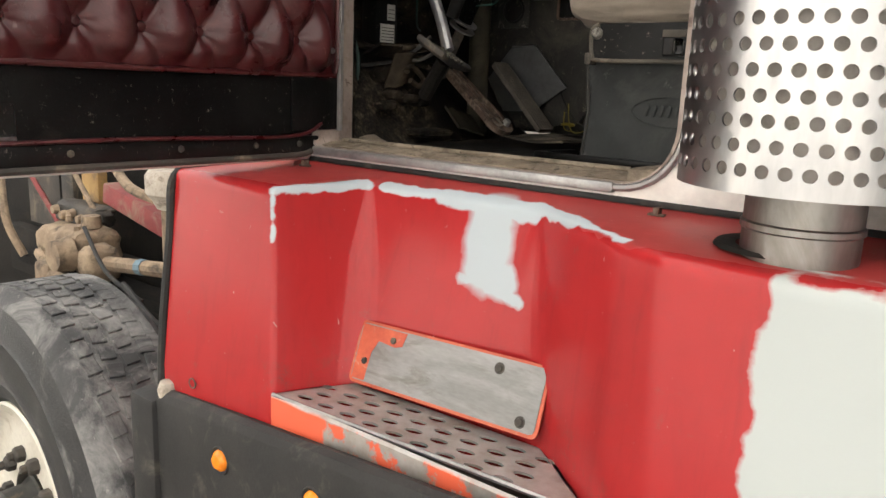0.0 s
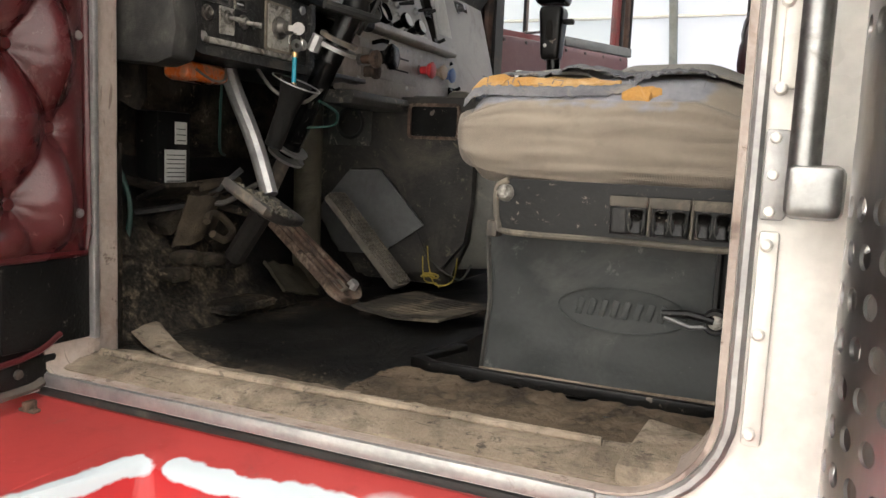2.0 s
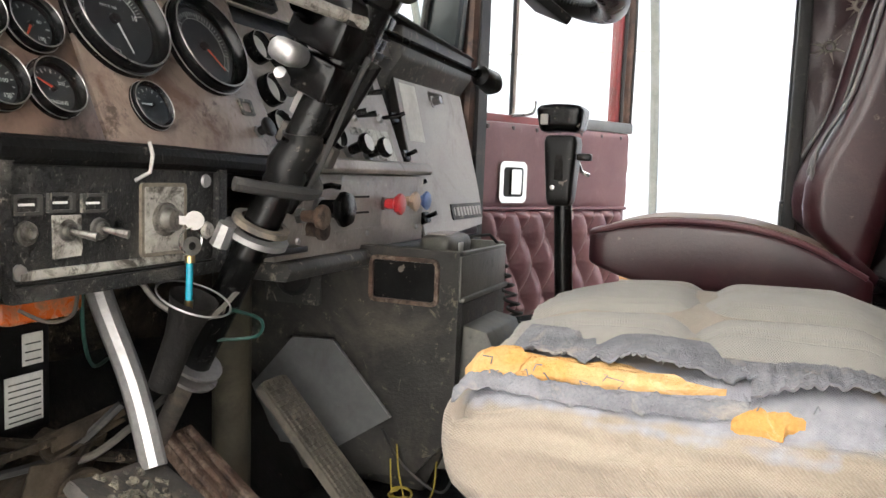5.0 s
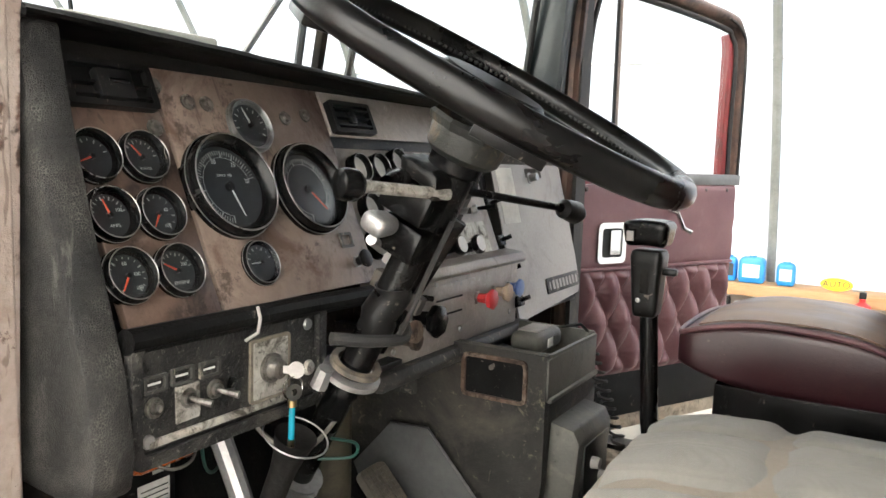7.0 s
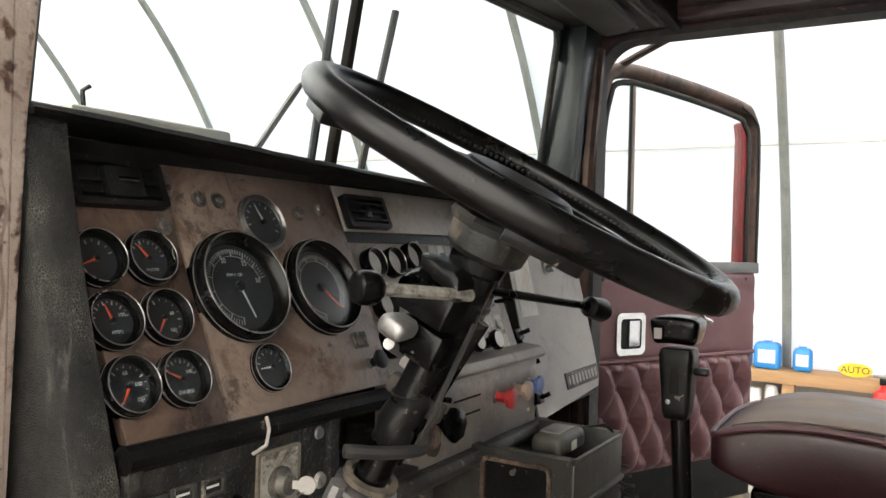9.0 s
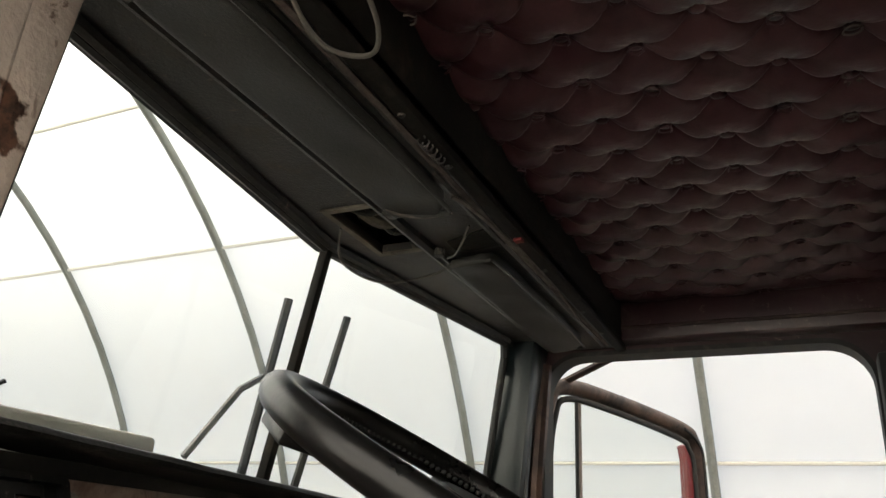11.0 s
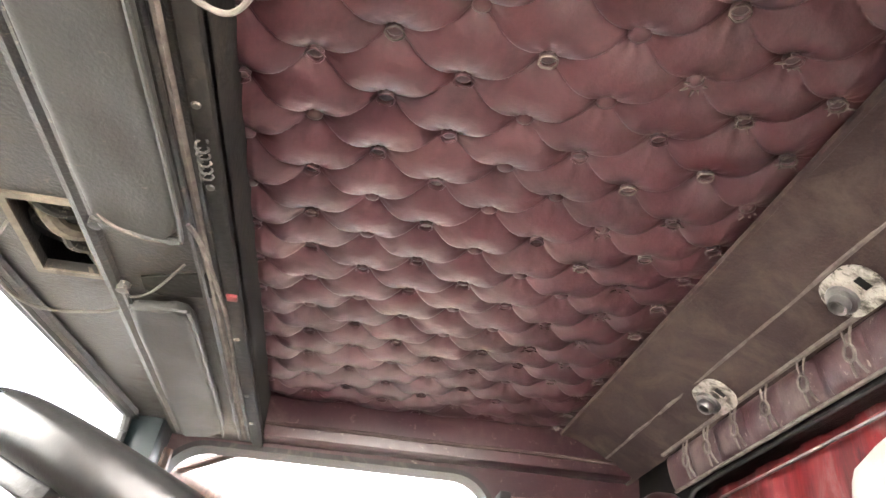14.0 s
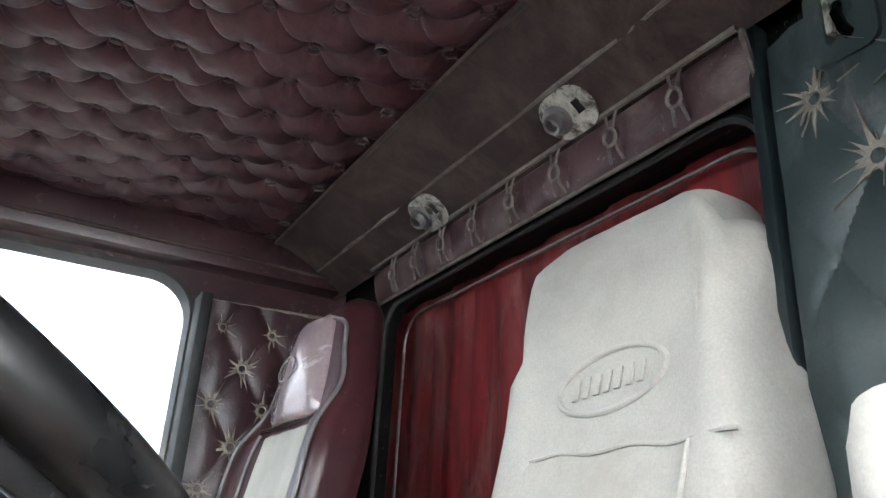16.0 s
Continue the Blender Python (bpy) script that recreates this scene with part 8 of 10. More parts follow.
part("column_boot", lathe([(0.062, 0.05), (0.064, 0.052), (0.060, 0.046), (0.046, 0.022), (0.039, 0.0), (0.036, -0.06)], 28, CUP @ Matrix.Diagonal((0.37, 0.37, 0.9, 1))), "bay_black", column, "black rubber cup round the column")
part("boot_ring", put(tube([(0.036 * math.cos(a), 0.036 * math.sin(a), 0) for a in [i * 0.2618 for i in range(24)]], 0.0010, 6, True), CUP @ Matrix.Translation((0, 0, 0.046))), "alum", column, "thin wire ring")
part("turn_housing", put(box(-0.046, 0.030, -0.018, 0.042, -0.026, 0.014, 0.005, 2), along(0.216)), "black_gloss", column, "chunky black turn signal housing")
part("housing_lid", put(soft((-0.008, 0.010, 0.024), (0.074, 0.050, 0.020), 0.007, 6, lambda q, p: p + Vector((0.0, 0.004 * q.z, 0.002 * noise.noise(q * 2)))), along(0.216)), "black_plastic", column, "scuffed black housing lid")
part("housing_groove", put(box(-0.047, 0.031, -0.019, 0.043, 0.008, 0.0125, 0.001), along(0.216)), "bay_black", column)
part("turn_window", put(box(-0.030, 0.012, 0.042, 0.0445, -0.020, 0.002, 0.001), along(0.216)), "dark_grey", column)
part("arm_socket", put(lathe([(0.013, 0.0), (0.015, 0.012), (0.011, 0.026), (0.008, 0.034)], 18), along(0.222) @ Matrix.Translation((-0.036, 0.024, 0.0)) @ Matrix.Rotation(radians(-90), 4, "Y")), "black_gloss", column, "black socket of the turn signal arm")
conn = part("connector", put(box(0.024, 0.052, -0.012, 0.026, -0.052, 0.040, 0.003), along(0.205)), "black_gloss", column, "black ribbed connector block")
for k in range(4):
    part("connector_rib", put(box(0.0225, 0.0535, -0.0135, 0.0275, -0.046 + 0.021 * k, -0.038 + 0.021 * k, 0.0015), along(0.205)), "black_plastic", conn)
part("bracket_block", put(box(0.010, 0.052, 0.004, 0.036, -0.018, 0.022, 0.003), along(0.135)), "grey_plastic", column, "pale cast bracket block")
part("chrome_lever", put(soft((-0.052, 0.020, -0.022), (0.038, 0.030, 0.022), 0.010, 7, lambda q, p: p * (1 - 0.12 * q.x)), along(0.200)), "alum", column, "small dull chrome hazard lever")
part("hazard_rod", put(tube([(-0.055, 0.022, -0.040), (-0.015, 0.028, -0.058)], 0.006, 10), along(0.198)), "alum", column, "worn bright rod")
part("steering_wire", tube(smooth_path([CA + AX * 0.19 + Vector((0.03, 0.0, 0.0)), CA + AX * 0.13 + Vector((0.034, -0.004, 0.0)), CA + AX * 0.07 + Vector((0.028, 0.004, -0.01)), CA + AX * 0.03 + Vector((0.012, 0.03, 0.0))], 6), 0.003, 6), "black_rubber", column)
# pale plate colour stands in for the bright reflection on the chrome arm
part("turn_arm", tube([(-0.085, 0.395, 1.8735), CA + AX * 0.222 + Vector((0.02, -0.02, 0))], 0.006, 10), "worn_plate", column, "turn signal arm, chrome shine put into a pale base")
part("turn_knob", put(lathe([(0, 0.013), (0.009, 0.0125), (0.0135, 0.010), (0.015, 0.005), (0.015, -0.006), (0.011, -0.012), (0.006, -0.015)], 24), Matrix.Translation((-0.088, 0.378, 1.875)) @ (Vector((-0.10, 0.36, 1.877)) - Vector((-0.085, 0.40, 1.8735))).to_track_quat("Z", "Y").to_matrix().to_4x4()), "black_gloss", column, "glossy black turn signal knob")
part("right_stalk", tube([CA + AX * 0.225 + Vector((0.01, 0.03, 0)), (-0.022, 0.715, 1.846)], 0.0045, 8), "black_gloss", column)
part("stalk_knob", put(lathe([(0, 0.022), (0.010, 0.020), (0.0145, 0.010), (0.012, -0.018), (0.006, -0.024)], 16), Matrix.Translation((-0.015, 0.738, 1.841)) @ Vector((0.007, 0.033, -0.007)).to_track_quat("Z", "Y").to_matrix().to_4x4()), "black_plastic", column, "black stalk knob")

wmat = frame_at(WC, Vector((0, 1, 0)) - WN * WN.y, WN.cross(Vector((0, 1, 0))))
WR = 0.1955
swheel = part("steering_wheel", put(tube([(WR * math.cos(a), WR * math.sin(a), 0) for a in [i * 2 * math.pi / 96 for i in range(96)]], 0.0138, 14, True), wmat), "wheel_rim", column, "large worn black steering wheel rim")
grips = []
for i in range(170):
    a = 2 * math.pi * i / 170
    grips.append(put(lathe([(0, 0.0022), (0.0028, 0.001), (0.003, -0.001)], 6), wmat @ Matrix.Rotation(a, 4, "Z") @ Matrix.Translation((WR - 0.0122, 0, -0.004)) @ Matrix.Rotation(radians(-100), 4, "Y")))
tagged(part("grip_bumps", join(*grips), "black_plastic", swheel, "row of small grip bumps", 0), kind="stuff")
for a in (35, 145, 215, 325):
    part("spoke", put(prism([(0.04, -0.020), (0.12, -0.013), (WR, -0.030), (WR, 0.030), (0.12, 0.013), (0.04, 0.020)], -0.006, 0.004, 0.002, "xy"), wmat @ Matrix.Rotation(radians(a), 4, "Z") @ Matrix.Rotation(radians(5), 4, "Y")), "black_plastic", swheel)
part("hub", put(lathe([(0, 0.016), (0.05, 0.014), (0.060, 0.004), (0.062, -0.012), (0.05, -0.016)], 32), wmat @ Matrix.Translation((0, 0, -0.012))), "black_plastic", swheel)
part("hub_plate", put(lathe([(0.047, 0.004), (0.050, 0.0), (0.047, -0.008), (0.036, -0.010)], 8), along(HUB_D - 0.035)), "hub", swheel)
part("hub_sleeve", put(lathe([(0.030, 0.0), (0.029, -0.012), (0.025, -0.016), (0.024, -0.07)], 24), along(HUB_D - 0.072)), "black_gloss", swheel)
part("hub_cone", put(lathe([(0.041, 0.0), (0.042, -0.008), (0.040, -0.024), (0.034, -0.030), (0.026, -0.032)], 28), along(HUB_D - 0.041)), "hub", swheel, "rust-stained hub collar")

# ---- below the dash ----
dog = thing("engine_cover", (-0.25, 0.86, 1.3), "dusty black engine cover with a rust-framed panel", "engine cover")
part("cover_side", put(plate([(-0.50, 1.26), (-0.30, 1.26), (-0.15, 1.28), (-0.10, 1.34), (-0.088, 1.42), (-0.088, 1.618), (-0.50, 1.618)], [], 0.02), frame_at((0, 0.882, 0), (1, 0, 0), (0, 0, 1))), "doghouse", dog)
part("cover_body", prism([(-0.50, 1.25), (-0.14, 1.25), (-0.10, 1.34), (-0.09, 1.54), (-0.50, 1.60)], 0.883, 1.10, 0.004), "doghouse", dog)
part("rust_frame", put(plate(round_rect(-0.228, -0.117, 1.537, 1.606, 0.010, 3), [round_rect(-0.222, -0.123, 1.543, 1.600, 0.006, 3)], 0.005), frame_at((0, 0.862, 0), (1, 0, 0), (0, 0, 1))), "rust", dog, "rusty rectangular frame")
part("frame_panel", box(-0.221, -0.124, 0.8605, 0.8625, 1.544, 1.599, 0), "black_plastic", dog, "scuffed black inset panel")
part("vent_duct", put(lathe([(0.026, 0.002), (0.030, 0.006), (0.034, 0.002), (0.034, 0)], 20), frame_at((-0.36, 0.861, 1.565), (1, 0, 0), (0, 0, 1))), "black_rubber", dog)
part("duct_frame", put(plate(round_rect(-0.41, -0.31, 1.52, 1.615, 0.006, 2), [circle(-0.36, 1.565, 0.034, 20)], 0.004), frame_at((0, 0.862, 0), (1, 0, 0), (0, 0, 1))), "dark_grey", dog)

tray = thing("console_tray", (-0.09, 0.95, 1.55), "open dark plastic console tray below the dash", "console")
part("tray_rear", box(-0.093, -0.085, 0.865, 1.075, 1.548, 1.612, 0.003), "olive_grey", tray)
part("tray_base", box(-0.23, -0.088, 0.87, 1.075, 1.545, 1.552, 0.002), "olive_grey", tray)
part("tray_side", box(-0.23, -0.088, 1.068, 1.076, 1.548, 1.620, 0.003), "olive_grey", tray)
part("tray_rim", tube([(-0.22, 0.868, 1.617), (-0.092, 0.868, 1.616), (-0.089, 0.88, 1.615), (-0.089, 1.075, 1.612)], 0.004, 6), "olive_grey", tray)
part("tray_ridge", box(-0.090, -0.080, 0.868, 1.076, 1.545, 1.553, 0.003), "olive_grey", tray)
radio = thing("radio_microphone", (-0.15, 0.96, 1.6), "grey handheld radio microphone lying in the tray", "microphone")
part("mic_body", soft((-0.150, 0.965, 1.618), (0.055, 0.10, 0.034), 0.014, 7), "olive_grey", radio)
part("mic_tag", box(-0.122, -0.1205, 0.945, 0.965, 1.610, 1.624, 0.0005), "paper", radio, "small pale tag")
part("mic_grille", box(-0.168, -0.135, 0.93, 0.99, 1.634, 1.637, 0.001), "grey_plastic", radio)
cord = [(-0.105 + 0.06 * u + 0.011 * math.cos(u * 75), 1.075 + 0.03 * u + 0.011 * math.sin(u * 75), 1.61 - 0.19 * u) for u in [i / 150 for i in range(151)]]
part("coiled_cord", tube([(-0.15, 1.01, 1.625), (-0.11, 1.06, 1.63)] + cord, 0.0028, 5), "black_rubber", radio, "black coiled cord")
hbox = thing("heater_box", (-0.1, 0.97, 1.3), "dark grey heater control box with knobs", "heater")
part("box_body", prism([(-0.22, 1.27), (-0.06, 1.29), (-0.045, 1.48), (-0.055, 1.50), (-0.13, 1.515), (-0.22, 1.50)], 0.90, 1.05, 0.003), "olive_grey", hbox)
part("box_face", box(-0.052, -0.044, 0.925, 1.035, 1.36, 1.47, 0.002), "black_plastic", hbox)
for y, z in ((0.96, 1.435), (1.0, 1.40)):
    part("box_knob", put(lathe([(0, 0.014), (0.009, 0.013), (0.010, 0)], 12), frame_at((-0.044, y, z), (0, 1, 0), (0, 0, 1))), "grey_plastic", hbox)

plate_t = thing("heat_plate", (-0.28, 0.845, 1.31), "bent grey sheet metal deflector plate", "deflector")
part("plate_sheet", put(plate([(-0.349, 1.471), (-0.279, 1.475), (-0.179, 1.37), (-0.275, 1.305), (-0.44, 1.30), (-0.426, 1.383)], [], 0.003), frame_at((0, 0.848, 0), (1, 0, 0), (0, 0, 1))), "galv", plate_t)
part("plate_edge", tube([(-0.349, 0.846, 1.471), (-0.279, 0.846, 1.475), (-0.179, 0.846, 1.37)], 0.002, 6), "steel", plate_t)


def treadle(name, lab, top, bot, w, t, mt, ribs):
    ob = thing(name, bot, lab, "pedal")
    top, bot = Vector(top), Vector(bot)
    m = frame_at((top + bot) / 2, Vector((0.0, 1, 0)), bot - top)
    ln = (bot - top).length / 2
    shape = round_rect(-w, w, -ln, ln, w * 0.35, 3)
    if ribs == "ribs":
        shape = [(-w * 0.72, -ln), (w * 0.72, -ln), (w * 0.95, ln * 0.55)] + [(w * 1.08 * math.cos(a), ln - w + w * 1.05 * math.sin(a)) for a in [i * math.pi / 10 for i in range(11)]] + [(-w * 0.95, ln * 0.55)]
    part("pedal_pad", put(plate(shape, [], t), m @ Matrix.Translation((0, 0, -t))), mt, ob)
    if ribs == "dots":
        bms = []
        for i in range(5):
            for j in range(26):
                bms.append(put(box(-0.0035, 0.0035, -0.003, 0.003, 0, 0.003, 0), m @ Matrix.Translation((-w * 0.75 + w * 0.375 * i, -ln * 0.94 + ln * 1.88 * j / 25, -t)) @ Matrix.Rotation(math.pi, 4, "X")))
        tagged(part("pad_studs", join(*bms), mt, ob, "rows of rubber studs", 0), kind="stuff")
    else:
        for k in (-0.62, -0.12, 0.40):
            part("pad_rib", put(box(-0.004, 0.004, -ln * 0.95, ln * 0.80, -t - 0.006, -t, 0.002), m @ Matrix.Translation((k * w, 0, 0))), mt, ob)
        # near-black disc stands in for the shaded hole
        part("pad_hole", put(lathe([(0, 0.0012), (0.009, 0.0012), (0.0095, 0)], 14), m @ Matrix.Translation((w * 0.15, ln * 0.55, -t)) @ Matrix.Rotation(math.pi, 4, "X")), "bay_black", ob)
        part("toe_wear", put(soft((-w * 0.45, ln * 0.72, -t - 0.002), (0.020, 0.026, 0.007), 0.003, 5), m), "tan_edge", ob, "pale worn boss")
        part("pedal_pin", put(lathe([(0, 0.012), (0.008, 0.012), (0.010, 0)], 10), m @ Matrix.Translation((w * 0.3, ln * 0.78, -t)) @ Matrix.Rotation(math.pi, 4, "X")), "alum", ob)
    return ob


treadle("brake_pedal", "rust-brown ribbed brake treadle on the floor", (-0.352, 0.578, 1.392), (-0.178, 0.588, 1.255), 0.036, 0.014, "rust", "ribs")
treadle("accelerator_pedal", "dusty studded rubber accelerator treadle", (-0.338, 0.783, 1.418), (-0.185, 0.747, 1.258), 0.032, 0.012, "rubber_dusty", "dots")
cl = thing("clutch_pedal", (-0.18, 0.36, 1.42), "dirt-caked square clutch pedal on a bright bent arm", "pedal")
part("clutch_arm", tube(smooth_path([(-0.315, 0.425, 1.63), (-0.30, 0.425, 1.59), (-0.26, 0.425, 1.51), (-0.225, 0.415, 1.437)], 6), 0.0125, 10), "alum", cl, "scuffed chrome pedal arm")
PAD = frame_at((-0.203, 0.370, 1.424), (-0.19, 0.97, -0.19), (-0.86, -0.05, 0.50))
part("clutch_pad", put(soft((0, 0, 0), (0.132, 0.078, 0.016), 0.006, 9, lambda q, p: p + Vector((0, 0, 0.006 * q.x * q.x + 0.0015 * noise.noise(q * 3)))), PAD), "chassis", cl, "square bare metal pad")
crumb = []
rc = random.Random(12)
for k in range(130):
    one = bmesh.new()
    bmesh.ops.create_icosphere(one, subdivisions=1, radius=rc.uniform(0.0016, 0.0055))
    for v in one.verts:
        v.co *= 0.7 + 0.6 * rc.random()
    crumb.append(put(one, PAD @ Matrix.Translation((max(-0.062, min(0.058, rc.gauss(0.0, 0.034))), max(-0.036, min(0.034, rc.gauss(-0.008, 0.019))), 0.008)) @ Matrix.Rotation(rc.uniform(0, 3), 4, "Z")))
tagged(part("clutch_dirt", join(*crumb), "crumbs", cl, "pale crumbs of dried dirt", 0), kind="stuff")
part("clutch_stop", tube([(-0.29, 0.42, 1.34), (-0.22, 0.395, 1.415)], 0.016, 10), "bay_black", cl)

fuse = thing("fuse_label", (-0.43, 0.44, 1.49), "black fuse box with white printed labels", "fuse box")
part("fuse_box", box(-0.47, -0.425, 0.40, 0.472, 1.43, 1.555, 0.003), "black_plastic", fuse)
part("label_sheet", box(-0.4245, -0.4235, 0.414, 0.461, 1.442, 1.496, 0), "paper", fuse, "white printed label")
part("label_sheet", box(-0.4245, -0.4235, 0.436, 0.462, 1.505, 1.540, 0), "paper", fuse, "white printed label")
for k in range(7):
    part("print_bar", box(-0.4234, -0.4228, 0.418, 0.458, 1.446 + 0.0068 * k, 1.4475 + 0.0068 * k, 0), "dark_grey", fuse)
for k in range(3):
    part("print_bar", box(-0.4234, -0.4228, 0.439, 0.459, 1.510 + 0.009 * k, 1.5115 + 0.009 * k, 0), "dark_grey", fuse)
mk_lamp = thing("marker_lamp", (-0.29, 0.33, 1.60), "loose orange marker lamp hanging under the dash", "marker lamp")
part("lamp_lens", soft((-0.285, 0.328, 1.602), (0.045, 0.085, 0.026), 0.010, 6), "orange_lens", mk_lamp)
part("lamp_wire", tube(smooth_path([(-0.262, 0.30, 1.604), (-0.252, 0.32, 1.592), (-0.252, 0.345, 1.594), (-0.262, 0.36, 1.612)], 5), 0.0018, 5), "wire_grey", mk_lamp)
rag = thing("hanging_insulation", (-0.36, 0.24, 1.58), "torn dusty insulation flap hanging under the dash", "insulation")
part("flap", sheet(lambda u, v: (-0.34 + 0.015 * math.sin(4 * u), 0.225 + 0.075 * u, 1.62 - (0.075 - 0.04 * abs(u - 0.45)) * v + 0.004 * noise.noise((u * 9, v * 9, 1))), 10, 10, 0.004), "toe", rag)
wires = thing("wiring", (-0.3, 0.5, 1.35), "loose green, grey and yellow wires under the dash", "wiring")
for pts, r, mt in (([(-0.30, 0.40, 1.63), (-0.33, 0.43, 1.55), (-0.38, 0.49, 1.50), (-0.42, 0.55, 1.49)], 0.0022, "wire_green"),
                   ([(-0.20, 0.50, 1.58), (-0.19, 0.535, 1.565), (-0.20, 0.54, 1.545), (-0.24, 0.52, 1.54)], 0.002, "wire_green"),
                   ([(-0.27, 0.43, 1.63), (-0.24, 0.44, 1.59), (-0.21, 0.47, 1.575), (-0.20, 0.51, 1.60)], 0.003, "wire_grey"),
                   ([(-0.43, 0.36, 1.40), (-0.36, 0.42, 1.42), (-0.32, 0.47, 1.47)], 0.005, "black_rubber"),
                   ([(-0.34, 0.404, 1.424), (-0.34, 0.452, 1.417), (-0.33, 0.505, 1.440), (-0.34, 0.579, 1.460)], 0.0045, "wire_grey"),
                   ([(-0.42, 0.30, 1.50), (-0.41, 0.33, 1.42), (-0.42, 0.33, 1.33)], 0.004, "wire_green"),
                   ([(-0.17, 0.85, 1.33), (-0.155, 0.83, 1.29), (-0.13, 0.81, 1.262), (-0.105, 0.83, 1.27), (-0.11, 0.86, 1.31)], 0.0014, "wire_yellow"),
                   ([(-0.175, 0.84, 1.31), (-0.155, 0.81, 1.27), (-0.14, 0.83, 1.262), (-0.12, 0.80, 1.26)], 0.0014, "wire_yellow"),
                   ([(-0.18, 0.82, 1.36), (-0.16, 0.85, 1.30), (-0.10, 0.85, 1.27), (-0.08, 0.86, 1.30)], 0.0025, "black_rubber")):
    part("wire", tube(smooth_path(pts, 8), r, 6), mt, wires)
coil = [(-0.138 + 0.016 * math.cos(t), 0.797 + 0.018 * math.sin(t), 1.278 + 0.002 * (t % 3)) for t in [i * 0.4 for i in range(60)]]
part("wire_coil", tube(coil, 0.0014, 5), "wire_yellow", wires)
junk = thing("brackets_under_dash", (-0.42, 0.4, 1.4), "grimy brackets and rods on the fire wall", "brackets")
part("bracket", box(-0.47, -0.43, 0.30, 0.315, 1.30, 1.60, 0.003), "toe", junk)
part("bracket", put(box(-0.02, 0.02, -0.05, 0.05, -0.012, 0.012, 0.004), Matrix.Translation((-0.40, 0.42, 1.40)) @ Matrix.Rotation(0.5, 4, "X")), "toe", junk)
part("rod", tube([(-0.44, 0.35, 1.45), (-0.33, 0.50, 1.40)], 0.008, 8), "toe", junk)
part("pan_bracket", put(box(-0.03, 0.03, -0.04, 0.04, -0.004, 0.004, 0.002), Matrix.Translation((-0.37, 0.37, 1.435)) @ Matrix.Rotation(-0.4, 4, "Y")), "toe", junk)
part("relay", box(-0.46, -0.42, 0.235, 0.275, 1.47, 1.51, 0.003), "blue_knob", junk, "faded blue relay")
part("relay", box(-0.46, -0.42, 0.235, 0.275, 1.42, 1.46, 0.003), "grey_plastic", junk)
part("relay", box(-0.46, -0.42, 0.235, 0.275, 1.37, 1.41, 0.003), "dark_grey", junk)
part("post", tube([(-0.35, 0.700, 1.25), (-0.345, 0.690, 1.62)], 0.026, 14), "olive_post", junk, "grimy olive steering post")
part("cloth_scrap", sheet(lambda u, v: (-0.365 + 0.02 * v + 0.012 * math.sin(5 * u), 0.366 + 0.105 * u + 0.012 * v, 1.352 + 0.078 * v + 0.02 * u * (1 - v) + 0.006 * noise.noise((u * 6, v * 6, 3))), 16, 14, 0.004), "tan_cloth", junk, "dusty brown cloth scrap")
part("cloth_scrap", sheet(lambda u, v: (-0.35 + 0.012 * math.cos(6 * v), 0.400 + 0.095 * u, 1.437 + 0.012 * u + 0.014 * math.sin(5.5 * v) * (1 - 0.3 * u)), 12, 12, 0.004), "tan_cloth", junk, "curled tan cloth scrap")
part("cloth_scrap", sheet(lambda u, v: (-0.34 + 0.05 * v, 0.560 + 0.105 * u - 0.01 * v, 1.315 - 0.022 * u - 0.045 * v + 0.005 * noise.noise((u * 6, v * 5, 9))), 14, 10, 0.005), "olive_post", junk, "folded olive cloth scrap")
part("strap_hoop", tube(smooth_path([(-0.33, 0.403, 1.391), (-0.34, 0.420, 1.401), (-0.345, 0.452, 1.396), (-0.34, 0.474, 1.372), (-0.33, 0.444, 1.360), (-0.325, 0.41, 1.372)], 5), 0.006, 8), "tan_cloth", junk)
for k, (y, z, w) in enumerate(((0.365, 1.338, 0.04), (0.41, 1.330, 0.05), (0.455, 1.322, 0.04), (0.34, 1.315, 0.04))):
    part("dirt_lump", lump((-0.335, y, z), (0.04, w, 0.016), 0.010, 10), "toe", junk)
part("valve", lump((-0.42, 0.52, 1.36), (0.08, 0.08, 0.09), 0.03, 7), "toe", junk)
part("dirt_lump", lump((-0.34, 0.47, 1.255), (0.10, 0.12, 0.02), 0.009, 9), "trodden", junk)

# ---- driver seat ----
seat = thing("driver_seat", (0.32, 0.58, FLOOR), "air-ride driver seat with torn beige cloth cushion and pale cloth backrest", "seat")
SY0, SY1 = 0.345, 0.815


def seat_prof(x):
    """Height of the near shoulder along the seat: level, then falling to the back."""
    return -0.014 - 0.36 * max(0.0, x - 0.37)


